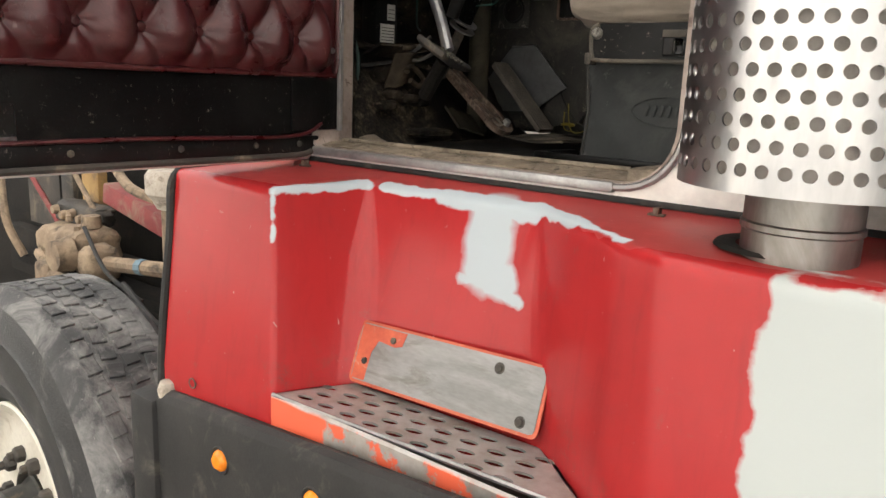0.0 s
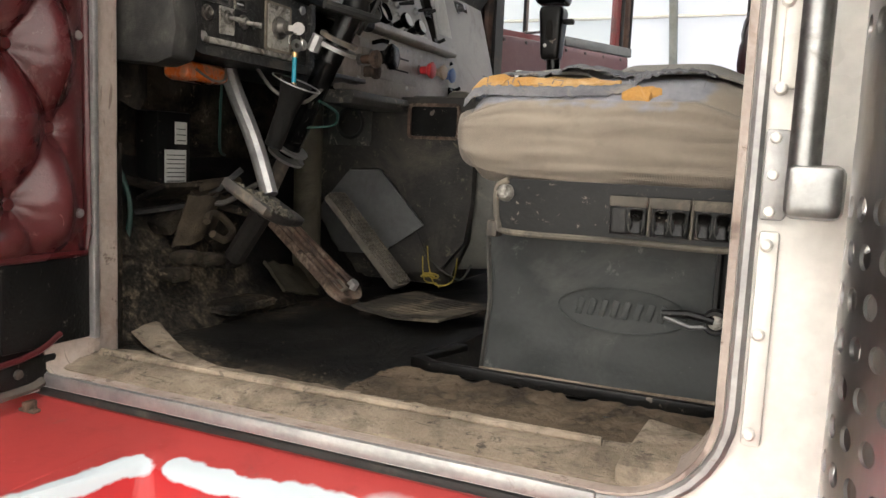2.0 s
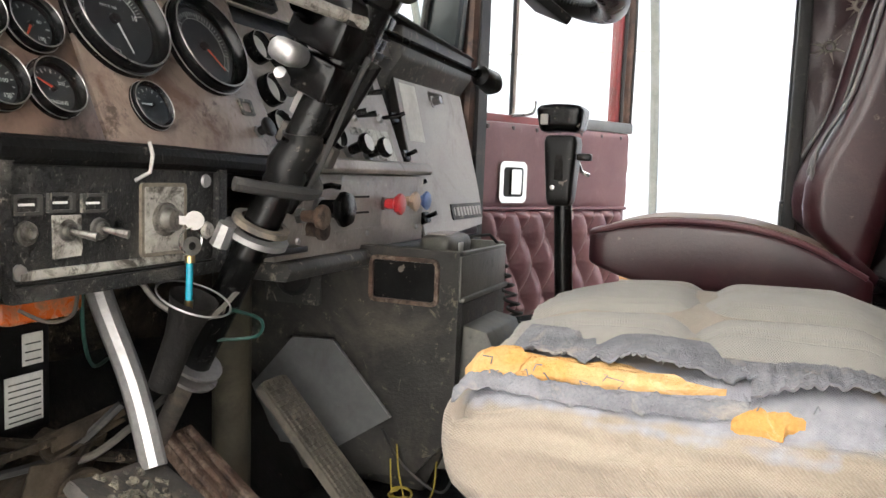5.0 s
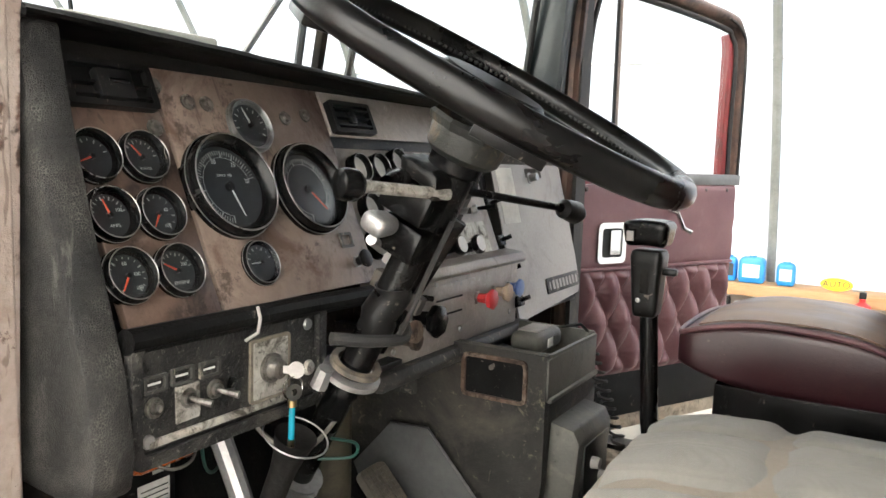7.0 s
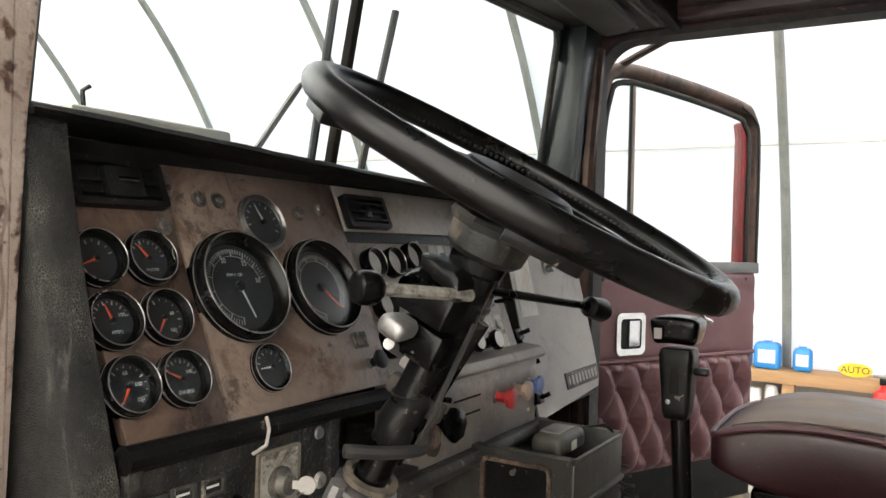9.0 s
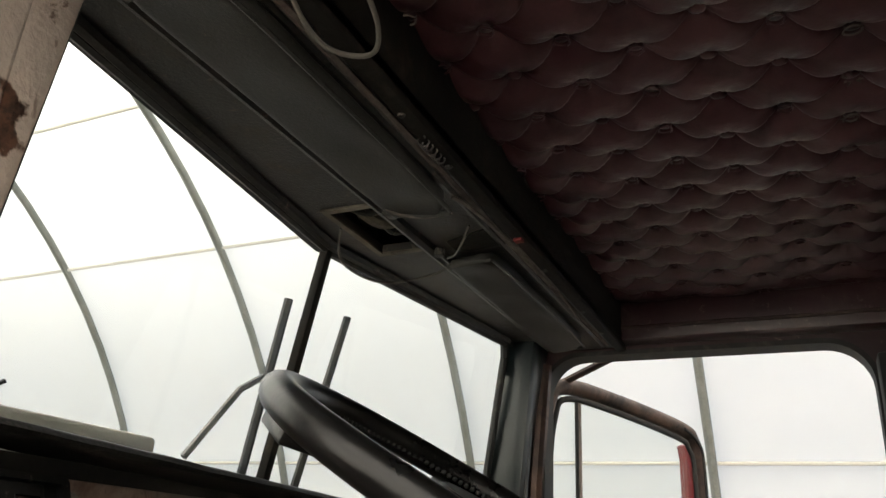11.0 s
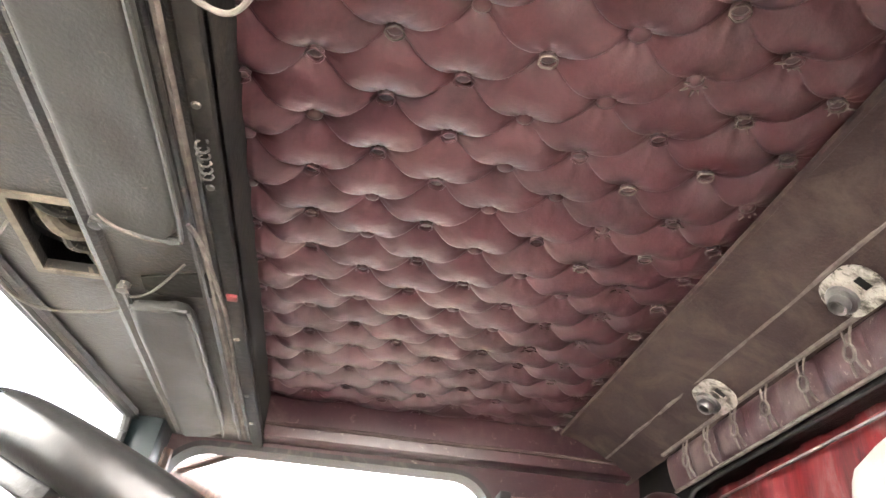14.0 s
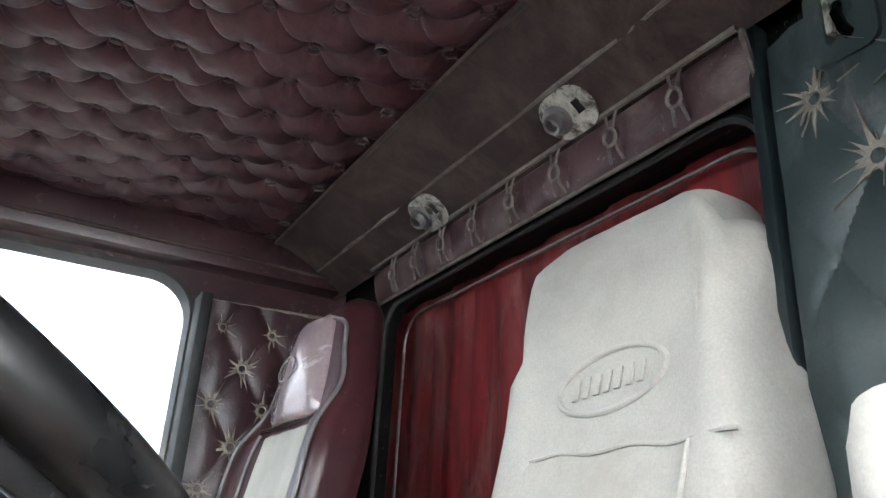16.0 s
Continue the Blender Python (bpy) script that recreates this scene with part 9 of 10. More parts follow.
def cushion(q, p):
    """Crowned top, sagging folds along the side, chamfered below the front."""
    y, x = q.y, q.x
    top = max(0.0, q.z)
    crown = 0.040 * (1 - y * y) * (1 - 0.25 * (x - 0.1) ** 2) * top
    roll = -0.016 * top * max(0.0, -x - 0.72) * 4
    fall = seat_prof(SC.x + p.x) * top
    outer = 1 if abs(y) > 0.9 else 0.25
    fold = 0.0028 * math.exp(-((q.z - 0.42 + 0.20 * (x + 0.5) ** 2) / 0.10) ** 2) * (1 if x < 0.55 else 0.3) - 0.002 * math.exp(-((q.z - 0.18 + 0.20 * (x + 0.5) ** 2) / 0.14) ** 2)
    pleat = 0.004 * math.exp(-((x - 0.62 - 0.25 * q.z) / 0.05) ** 2) + 0.003 * math.exp(-((x - 0.80 + 0.2 * q.z) / 0.04) ** 2)
    side = 0.003 * noise.noise((x * 4, q.z * 7, 0)) * outer - (fold + pleat * (q.z > -0.2)) * outer
    chamfer = 0.012 * max(0.0, -x - 0.55) / 0.45 * max(0.0, -q.z - 0.1)
    drop = 0.010 * max(0, -q.z) * (x * 0.3)
    return p + Vector((-0.006 * (1 - q.z * q.z) * (1 if x < -0.9 else 0) + chamfer * (1 if x < -0.9 else 0) * 0.6, -side * (1 if y < 0 else -1), crown + roll + drop + fall + chamfer + 0.003 * noise.noise((x * 4, y * 4, q.z * 2 + 5))))


SC = Vector((0.345, (SY0 + SY1) / 2, 1.5355))
cush = part("cushion", soft(SC, (0.51, SY1 - SY0, 0.130), 0.042, 34, cushion), "cushion", seat, "dirty beige twill cushion, worn blue grey along its torn shoulder", 60)


def top_height(u, v):
    x = 0.115 + 0.44 * u
    return (1.6052 + seat_prof(x) + 0.040 * (1 - (2 * v - 1) ** 2 * 0.60) * (1 - 0.25 * (2 * u - 1.1) ** 2) + 0.005 - 0.012 * max(0, 0.12 - u) * 8 - 0.011 * math.exp(-((u - 0.32) / 0.035) ** 2)
            - 0.013 * math.exp(-((v - 0.26) / 0.035) ** 2) - 0.008 * math.exp(-((v - 0.70) / 0.035) ** 2) - 0.0018 * max(math.exp(-(((v * 5) % 1 - 0.5) / 0.04) ** 2), math.exp(-(((v * 5) % 1 - 0.62) / 0.04) ** 2)) + 0.004 * noise.noise((u * 5, v * 5, 2)))


top_cloth = sheet(lambda u, v: (0.115 + 0.44 * u, 0.405 + 0.36 * v, top_height(u, v)), 90, 110, 0.003)
part("top_panel", top_cloth, "seat_top", cush, "faded grey ribbed top cloth")


def shoulder(x, y):
    """Height of the rounded near front shoulder of the cushion."""
    h = 0.0
    for e in ((y - 0.345) / 0.042, (x - 0.090) / 0.042):
        q = min(1.0, max(0.02, e))
        h -= 0.042 * (1 - math.sqrt(1 - (1 - q) ** 2))
    yn = (y - 0.58) / 0.235
    return 1.6005 + h + seat_prof(x) + 0.040 * (1 - yn * yn)


def rag_patch(name, outline, z_off, mt, lab, bump=0.003):
    """A torn patch lying on the shoulder of the cushion, ragged at its rim."""
    bm = bmesh.new()
    pts = []
    for k in range(len(outline)):
        a, b = Vector((*outline[k], 0)), Vector((*outline[(k + 1) % len(outline)], 0))
        for s in range(6):
            p = a.lerp(b, s / 6)
            pts.append(p + Vector((0.004 * noise.noise((p.x * 160, p.y * 160, 1)), 0.004 * noise.noise((p.x * 160, p.y * 160, 7)), 0)))
    cx = sum((p for p in pts), Vector()) / len(pts)

    def lift(p):
        return shoulder(p.x, p.y) + z_off + bump * noise.noise((p.x * 50, p.y * 50, 4))
    rings = []
    for f in (1.0, 0.85, 0.6, 0.3):
        rings.append([bm.verts.new((*(cx + (p - cx) * f).xy, lift(cx + (p - cx) * f) + 0.003 * (1 - f))) for p in pts])
    c = bm.verts.new((*cx.xy, lift(cx) + 0.003))
    n = len(pts)
    for a, b in zip(rings, rings[1:]):
        for k in range(n):
            bm.faces.new((a[k], a[(k + 1) % n], b[(k + 1) % n], b[k]))
    for k in range(n):
        bm.faces.new((rings[-1][k], rings[-1][(k + 1) % n], c))
    low = [bm.verts.new(v.co + Vector((0, 0.002, -0.008))) for v in rings[0]]
    for k in range(n):
        bm.faces.new((low[k], low[(k + 1) % n], rings[0][(k + 1) % n], rings[0][k]))
    return part(name, bm, mt, cush, lab, 50)


rag_patch("foam_tear", [(0.104, 0.3740), (0.112, 0.3690), (0.140, 0.3675), (0.180, 0.3670), (0.225, 0.3685), (0.282, 0.3715), (0.250, 0.3770), (0.219, 0.3840), (0.182, 0.3860), (0.15, 0.3860), (0.120, 0.3860)], 0.0030, "foam", "bare orange foam in the tear", 0.004)
rag_patch("foam_lump", [(0.103, 0.372), (0.110, 0.3640), (0.125, 0.3620), (0.143, 0.3650), (0.150, 0.3760), (0.140, 0.3860), (0.118, 0.3860)], 0.0065, "foam", "bulging lump of orange foam", 0.004)
rag_patch("foam_tear", [(0.288, 0.3560), (0.300, 0.3620), (0.318, 0.3640), (0.329, 0.3600), (0.317, 0.3555), (0.30, 0.3545)], 0.0050, "foam", "small spot of bare orange foam", 0.002)


def torn_lip(u, v):
    """The lower torn edge, rolled outward below the foam."""
    x = 0.098 + 0.200 * u
    y = 0.3660 - 0.0035 * math.sin(math.pi * u) + 0.0025 * noise.noise((u * 26, 0, 9)) - 0.007 * v
    curl = 0.0030 * math.sin(math.pi * v) + 0.0035 * (1 - v) + 0.0018 * noise.noise((u * 40, v * 3, 2))
    return (x, y, shoulder(x, y) + 0.0015 + curl)


part("torn_lip", sheet(torn_lip, 80, 8, 0.0015), "cloth_blue", cush, "rolled frayed lower edge of the tear", 60)


def flap(u, v):
    """The torn edge of the top cloth, lifted over the foam."""
    x = 0.136 + 0.165 * u
    edge = 0.386 - 0.013 * math.sin(math.pi * min(1.0, u * 0.8)) ** 2 + 0.005 * noise.noise((u * 18, 0, 4)) + 0.003 * noise.noise((u * 60, 0, 8))
    y = edge + (0.436 - edge) * v
    lift = (0.006 + 0.012 * max(0.0, math.sin(math.pi * (u - 0.35) / 0.5) if 0.35 < u < 0.85 else 0.0) + 0.004 * noise.noise((u * 15, v * 2, 1))) * (1 - v) ** 0.6
    return (x, y, shoulder(x, y) + 0.002 + lift)


part("cloth_flap", sheet(flap, 80, 14, 0.002), "cloth_blue", cush, "lifted torn edge of the top cloth", 60)


def rear_flap(u, v):
    """A second loose shred further back, curled up at its rim."""
    x = 0.298 + 0.085 * u
    edge = 0.366 + 0.016 * u + 0.004 * noise.noise((u * 12, 0, 14)) + 0.002 * noise.noise((u * 50, 0, 3))
    y = edge + (0.425 - edge) * v
    lift = (0.007 + 0.005 * math.sin(math.pi * u) + 0.003 * noise.noise((u * 20, v * 2, 6))) * (1 - v) ** 0.7
    return (x, y, shoulder(x, y) + 0.002 + lift)


part("cloth_flap", sheet(rear_flap, 50, 12, 0.002), "cloth_blue", cush, "curled loose shred of the top cloth", 60)
rt = random.Random(21)
for k in range(22):
    x = rt.uniform(0.105, 0.375)
    y = (0.363 if rt.random() < 0.5 else 0.384) + rt.uniform(-0.003, 0.006)
    z = shoulder(x, y) + 0.007
    ln = rt.uniform(0.004, 0.011)
    part("frayed_thread", tube([(x, y, z - 0.003), (x + rt.uniform(-0.004, 0.004), y - rt.uniform(0, 0.004), z + ln * 0.4), (x + rt.uniform(-0.008, 0.008), y - rt.uniform(0, 0.006), z + ln * rt.uniform(0.2, 0.8))], 0.0005, 4), "cloth_blue", cush)

SW = 0.345
panel = plate([(0.168, 1.482), (0.440, 1.482), (0.440, 1.445), (0.425, 1.416), (0.172, 1.416), (0.152, 1.428), (0.152, 1.468)], [], 0.02)
part("control_panel", put(panel, frame_at((0, SW + 0.02, 0), (1, 0, 0), (0, 0, 1))), "black_plastic", seat, "dark grey seat control panel")
part("panel_edge", tube(smooth_path([(0.440, SW, 1.470), (0.440, SW, 1.446), (0.426, SW, 1.420), (0.30, SW, 1.419), (0.172, SW, 1.419), (0.156, SW, 1.428), (0.152, SW, 1.450), (0.153, SW, 1.472), (0.166, SW, 1.480)], 5), 0.0038, 8), "rubber_dusty", seat, "dusty rolled rim")
part("panel_bolt", put(lathe([(0, 0.010), (0.006, 0.009), (0.010, 0.004), (0.0105, 0)], 18), frame_at((0.163, SW, 1.465), (1, 0, 0), (0, 0, 1))), "worn_plate", seat, "round metal bolt")
for k, (x, two) in enumerate(((0.288, False), (0.3325, True), (0.377, True))):
    b = part("switch_bank", box(x, x + 0.0395, SW - 0.009, SW + 0.002, 1.4275, 1.4690, 0.002), "black_plastic", seat, "black rocker switch block")
    part("bank_trim", box(x - 0.0008, x + 0.0403, SW - 0.0112, SW - 0.006, 1.4580, 1.4695, 0.0015), "rubber_dusty", b, "dusty header strip")
    part("bank_rib", box(x + 0.0400, x + 0.0440, SW - 0.0065, SW + 0.002, 1.4270, 1.4690, 0.0015), "rubber_dusty", b, "dust-caked divider")
    for j in (0, 1):
        cx = x + 0.0105 + 0.0185 * j
        if j == 0 and not two:
            part("rocker_blank", soft((cx, SW - 0.0095, 1.4430), (0.0150, 0.003, 0.026), 0.0012, 5), "black_rubber", b, "blank switch cover")
            continue
        part("rocker", soft((cx, SW - 0.0100, 1.4430), (0.0155, 0.012, 0.0275), 0.005, 7, lambda q, p: p + Vector((0, 0.0065 * (1 - q.z * q.z) - 0.002 * q.z, 0))), "black_gloss", b, "glossy black rocker")
        part("rocker_rim", tube([(cx + 0.0082 * math.cos(a), SW - 0.0098, 1.4430 + 0.0142 * math.copysign(abs(math.sin(a)) ** 0.7, math.sin(a))) for a in [i * 0.3927 for i in range(16)]], 0.0010, 5, True), "dark_grey", b, "worn rim of the switch well")
part("panel_tab", box(0.142, 0.156, SW - 0.004, SW + 0.02, 1.412, 1.432, 0.003), "chassis", seat)


def skirt(u, v):
    """Four-sided dusty skirt, pinched at mid height."""
    per = [(0.132, 0.375), (0.46, 0.372), (0.46, 0.79), (0.132, 0.79)]
    k = u * 4
    i = int(min(k, 3))
    t = k - i
    a, b = per[i], per[(i + 1) % 4]
    f = 0.008 * math.sin(math.pi * v)
    cx, cy = 0.29, 0.58
    x, y = a[0] + (b[0] - a[0]) * t, a[1] + (b[1] - a[1]) * t
    s = 1 - f / 0.2
    return (cx + (x - cx) * s + 0.003 * noise.noise((u * 30, v * 4, 0)), cy + (y - cy) * s + 0.004 * noise.noise((u * 26, v * 5, 4)), 1.243 + 0.175 * v)


part("skirt", sheet(skirt, 96, 16, 0.003), "base_vinyl", seat, "dusty black vinyl skirt with an embossed oval", 50)
part("skirt_seam", tube([(0.132, 0.376, 1.245), (0.137, 0.382, 1.33), (0.132, 0.376, 1.415)], 0.003, 6), "dark_grey", seat)
oval = [(0.300 + 0.075 * math.cos(a), 0.3785, 1.335 + 0.026 * math.sin(a)) for a in [i * 0.2618 for i in range(24)]]
emb = part("embossed_oval", tube(oval, 0.0010, 5, True), "base_vinyl", seat)
for k in range(8):
    part("emboss_bar", put(box(-0.0035, 0.0035, -0.0008, 0.0008, -0.010, 0.010, 0.0006), Matrix.Translation((0.252 + 0.0135 * k, 0.379, 1.336)) @ Matrix.Rotation(0.25, 4, "Y")), "base_vinyl", emb)
part("skirt_hem", tube([(0.132, 0.370, 1.243), (0.30, 0.368, 1.243), (0.46, 0.368, 1.246)], 0.004, 6), "gritty", seat)
lev = part("lever", tube([(0.350, 0.355, 1.342), (0.378, 0.352, 1.345), (0.404, 0.352, 1.340)], 0.0045, 8), "black_plastic", seat, "small lever with a round knob")
part("lever_knob", put(lathe([(0, 0.009), (0.008, 0.009), (0.0095, 0.012), (0.0125, 0.012), (0.0145, 0.008), (0.0145, 0)], 20), frame_at((0.406, 0.362, 1.339), (1, 0, 0), (0, 0, 1))), "black_plastic", lev)
part("lever_cap", put(lathe([(0, 0.0125), (0.004, 0.012), (0.0082, 0.0095)], 14), frame_at((0.406, 0.362, 1.339), (1, 0, 0), (0, 0, 1))), "worn_plate", lev, "pale worn end cap")
part("lever_stay", tube([(0.352, 0.353, 1.339), (0.380, 0.352, 1.331), (0.398, 0.353, 1.333)], 0.0032, 8), "galv", lev)
part("lever_rod", tube([(0.404, 0.366, 1.352), (0.404, 0.368, 1.412)], 0.004, 6), "black_plastic", lev)
part("slide_rail", prism([(0.045, 0.350), (0.075, 0.338), (0.48, 0.338), (0.48, 0.348), (0.085, 0.348), (0.06, 0.365), (0.085, 0.45), (0.065, 0.45)], 1.236, 1.251, 0.003, "xy"), "black_plastic", seat, "dusty black base frame edge")
part("base_plate", box(0.06, 0.50, 0.345, 0.80, 1.228, 1.242, 0.003), "mat", seat)


def backrest(q, p):
    k = min(1.0, max(0.0, (q.z - 0.24) / 0.76))
    w, cy = 0.77 + 0.15 * k + 0.06 * min(1, max(0, -0.1 - q.z)), -0.0175 + 0.0255 * k
    bolster = 0.020 * max(0, abs(q.y) - 0.55) / 0.45 * (1 if q.x < 0 else 0) * (1 if q.z < 0.45 else 0.3)
    curve = 0.038 * max(0.0, abs(q.y) - 0.5) ** 2 * 4 * max(0.0, q.z) ** 2
    slope = (0.038 * min(1.0, max(0.0, q.z / 0.5)) + 0.05 * (max(0.0, q.z - 0.65) / 0.35) ** 2) * max(0.0, -q.y)
    return Vector((p.x + 0.075 * q.z - bolster + 0.002 * noise.noise((q.y * 5, q.z * 6, 0)), p.y * w + cy + slope, p.z - curve))


BX, BY = 0.592, 0.603


def back_face(y, z):
    """A point on the front of the backrest."""
    return (BX - 0.063 + 0.075 * (z - 1.9475) / 0.3125 - 0.012 * max(0, abs(y - BY) - 0.10) / 0.08, y, z)


br = part("backrest", soft((BX, BY, 1.9475), (0.12, 0.43, 0.625), 0.05, 20, backrest), "cloth_white", seat, "pale worn cloth backrest", 60)
part("back_seam", tube([Vector(back_face(0.425 + 0.0155 * k, 1.990 + 0.002 * math.sin(k))) + Vector((0.0010, 0, 0)) for k in range(21)], 0.0020, 6), "cloth_white", br)
part("back_seam", tube([back_face(0.496 - 0.010 * k, 2.14 - 0.045 * k) for k in range(4)], 0.0014, 6), "cloth_white", br)
for y0, y1 in ((0.690, 0.706), (0.478, 0.486)):
    part("back_seam", tube([back_face(y0, 1.988), back_face((y0 + y1) / 2, 1.94), back_face(y1, 1.88)], 0.0022, 6), "cloth_white", br)


def sunk(y, z):
    """Just under the front cloth, so that only a low swelling shows."""
    return Vector(back_face(y, z)) + Vector((0.0016, 0, 0))


bo = part("embossed_oval", tube([sunk(0.590 + 0.072 * math.cos(a), 2.055 + 0.030 * math.sin(a) - 0.004 * math.cos(a)) for a in [i * 0.2618 for i in range(24)]], 0.0030, 8, True), "cloth_white", br)
for k in range(7):
    part("emboss_bar", put(box(-0.0012, 0.0012, -0.0042, 0.0042, -0.011, 0.011, 0.001), Matrix.Translation(sunk(0.547 + 0.0145 * k, 2.057 - 0.001 * k) - Vector((0.0006, 0, 0))) @ Matrix.Rotation(0.25, 4, "Y")), "cloth_white", bo)
part("armrest", soft((0.47, 0.268, 1.85), (0.075, 0.055, 0.27), 0.025, 8), "cloth_white", seat, "folded-up pale armrest")
part("armrest_link", box(0.47, 0.56, 0.29, 0.36, 1.70, 1.74, 0.006), "black_plastic", seat)
part("recliner", box(0.50, 0.57, 0.34, 0.36, 1.45, 1.62, 0.006), "black_plastic", seat)

# ---- passenger seat ----
pseat = thing("passenger_seat", (0.3, 1.25, FLOOR), "burgundy vinyl passenger seat with pale piping on a black box base", "seat")


def ptop(x):
    return 1.673 - 1.6 * max(0.0, 0.19 - x) ** 2 - 1.6 * max(0.0, x - 0.24) ** 2


def pcush(q, p):
    """Boxy cushion, its top falling away to the front, the back and the far side."""
    x = 0.255 + p.x
    zt, zb = ptop(x), 1.568 + 1.7 * max(0.0, 0.2 - x) ** 2
    f = p.z / 0.048
    z = (zt + zb) / 2 + (zt - zb) / 2 * f
    return Vector((p.x, p.y - 0.003 * (1 - q.z * q.z) * (1 if q.y < 0 else -1), z + max(0, f) * (-0.011 * (q.y + 1) + 0.009 * (1 - q.y * q.y)) + 0.002 * noise.noise((x * 14, q.y * 3, f))))


pc = part("cushion", soft((0.255, 1.245, 0), (0.39, 0.45, 0.096), 0.013, 24, pcush), "burgundy_seat", pseat, "shiny dark burgundy cushion", 60)
part("cushion_piping", tube(smooth_path([(x, 1.021, ptop(x) - 0.001) for x in (0.44, 0.38, 0.31, 0.24, 0.17, 0.11, 0.08)] + [(0.063, 1.035, ptop(0.062)), (0.060, 1.10, ptop(0.06) + 0.002), (0.060, 1.25, ptop(0.06) - 0.002), (0.062, 1.44, ptop(0.06) - 0.020)], 5), 0.0045, 8), "burgundy_faded", pc)
part("cushion_top", sheet(lambda u, v: (0.085 + 0.33 * u, 1.050 + 0.385 * v, ptop(0.085 + 0.33 * u) - 0.011 * (1 + 0.87 * (2 * v - 1)) + 0.009 * (1 - (0.87 * (2 * v - 1)) ** 2) + 0.0030 + 0.003 * min(1, 12 * min(u, 1 - u, v, 1 - v)) + 0.001 * noise.noise((u * 5, v * 5, 8))), 30, 24, 0.003), "seat_dust", pc, "faded dusty top panel")
part("seat_base", box(0.115, 0.52, 1.04, 1.45, 1.235, 1.572, 0.006), "black_gloss", pseat, "chipped black metal box base")
for x, z in ((0.14, 1.52), (0.36, 1.50)):
    part("base_bolt", put(lathe([(0, 0.004), (0.006, 0.003), (0.007, 0)], 10), frame_at((x, 1.04, z), (1, 0, 0), (0, 0, 1))), "chassis", pseat)


def pback(q, p):
    w = 1 - 0.70 * max(0, q.z - 0.25) ** 1.3 - 0.03 * max(0, q.z)
    bulge = (-0.024 * math.exp(-((q.z + 0.55) / 0.22) ** 2) + min(0.072, 0.15 * (max(0.0, -q.z - 0.72) / 0.28) ** 1.5)) * (1 if q.x < 0 else 0)
    bolster = -0.028 * min(1.0, max(0.0, (abs(q.y) - 0.60) / 0.16)) * (1 if q.x < 0 else 0) * min(1.0, max(0.0, (0.52 - q.z) / 0.15))
    return Vector((p.x + bulge + bolster + 0.072 * q.z + (-0.025 * max(0, q.z - 0.62) if q.x < 0 else 0.0), p.y * w, p.z))


PB = Vector((0.480, 1.25, 1.93))


def pback_face(yq, zq, out=0.0):
    """A point on the front of the passenger backrest, from -1..1 across and up."""
    p = pback(Vector((-1, yq, zq)), Vector((-0.031, yq * 0.215, zq * 0.35)))
    return PB + p + Vector((-out, 0, 0))


pb = part("backrest", soft(PB, (0.062, 0.43, 0.70), 0.028, 22, pback), "burgundy_seat", pseat, "shiny dark burgundy backrest with headrest", 60)
part("back_inset", sheet(lambda u, v: pback_face(-0.58 + 1.16 * u, -0.85 + 1.25 * v, 0.004 + 0.003 * abs(math.sin(9.4 * u))), 24, 30, 0.006), "cloth_white", pb, "cream ribbed cloth inset")
for sy in (-1, 1):
    part("back_piping", tube(smooth_path([pback_face(sy * 0.93, zq, -0.001) for zq in (-0.85, -0.5, -0.2, 0.1, 0.35, 0.55, 0.72, 0.84)] + [pback_face(sy * 0.55, 0.90, 0.001), pback_face(0.0, 0.92, 0.0)], 5), 0.0035, 8), "piping", pb, "piping, silver highlight put into its grey")
for sy in (-1, 1):
    part("back_piping", tube(smooth_path([pback_face(sy * 0.66, zq, 0.002) for zq in (-0.85, -0.5, -0.2, 0.1, 0.3, 0.42)], 5), 0.003, 8), "piping", pb, "piping, silver highlight put into its grey")
part("head_seam", tube([pback_face(yq, 0.44, 0.001) for yq in (-0.7, -0.35, 0, 0.35, 0.7)], 0.003, 6), "burgundy_dark", pb)
part("head_pad", soft(pback_face(0, 0.68, -0.008), (0.028, 0.190, 0.17), 0.013, 12, lambda q, p: Vector((p.x + 0.011 * q.z - 0.022 * (1 - q.y * q.y) - 0.008 * (1 - q.z * q.z), p.y * (1 - 0.20 * q.z), p.z))), "plum", pb, "plum headrest pad, sheen put into its pale colour")
part("head_oval", tube([pback_face(0, 0.68, 0.036) + Vector((0.003 * math.sin(a), 0.035 * math.cos(a), 0.02 * math.sin(a))) for a in [i * 0.2618 for i in range(24)]], 0.0018, 5, True), "piping", pb)

# ---- gear lever ----
gl = thing("gear_lever", (0.07, 0.95, FLOOR), "black range-shift gear lever with a boxy knob", "gear lever")
part("lever_shaft", tube([(0.075, 0.965, 1.24), (0.056, 0.90, 1.54), (0.046, 0.896, 1.72)], 0.0125, 12), "black_gloss", gl, "glossy black shaft")
part("knob_grip", soft((0.044, 0.896, 1.738), (0.040, 0.042, 0.095), 0.007, 9, lambda q, p: Vector((p.x * (1 + 0.16 * q.z - 0.05 * (q.z > 0.9)), p.y * (1 + 0.16 * q.z - 0.05 * (q.z > 0.9)), p.z))), "black_plastic", gl, "ribbed black grip")
part("knob_top", soft((0.042, 0.896, 1.806), (0.060, 0.056, 0.036), 0.009, 9, lambda q, p: Vector((p.x * (1 + 0.10 * q.z), p.y * (1 + 0.10 * q.z), p.z + 0.003 * (1 - q.x * q.x)))), "black_gloss", gl, "wide black knob top")
part("range_tab", box(0.066, 0.086, 0.878, 0.892, 1.752, 1.762, 0.003), "black_plastic", gl)
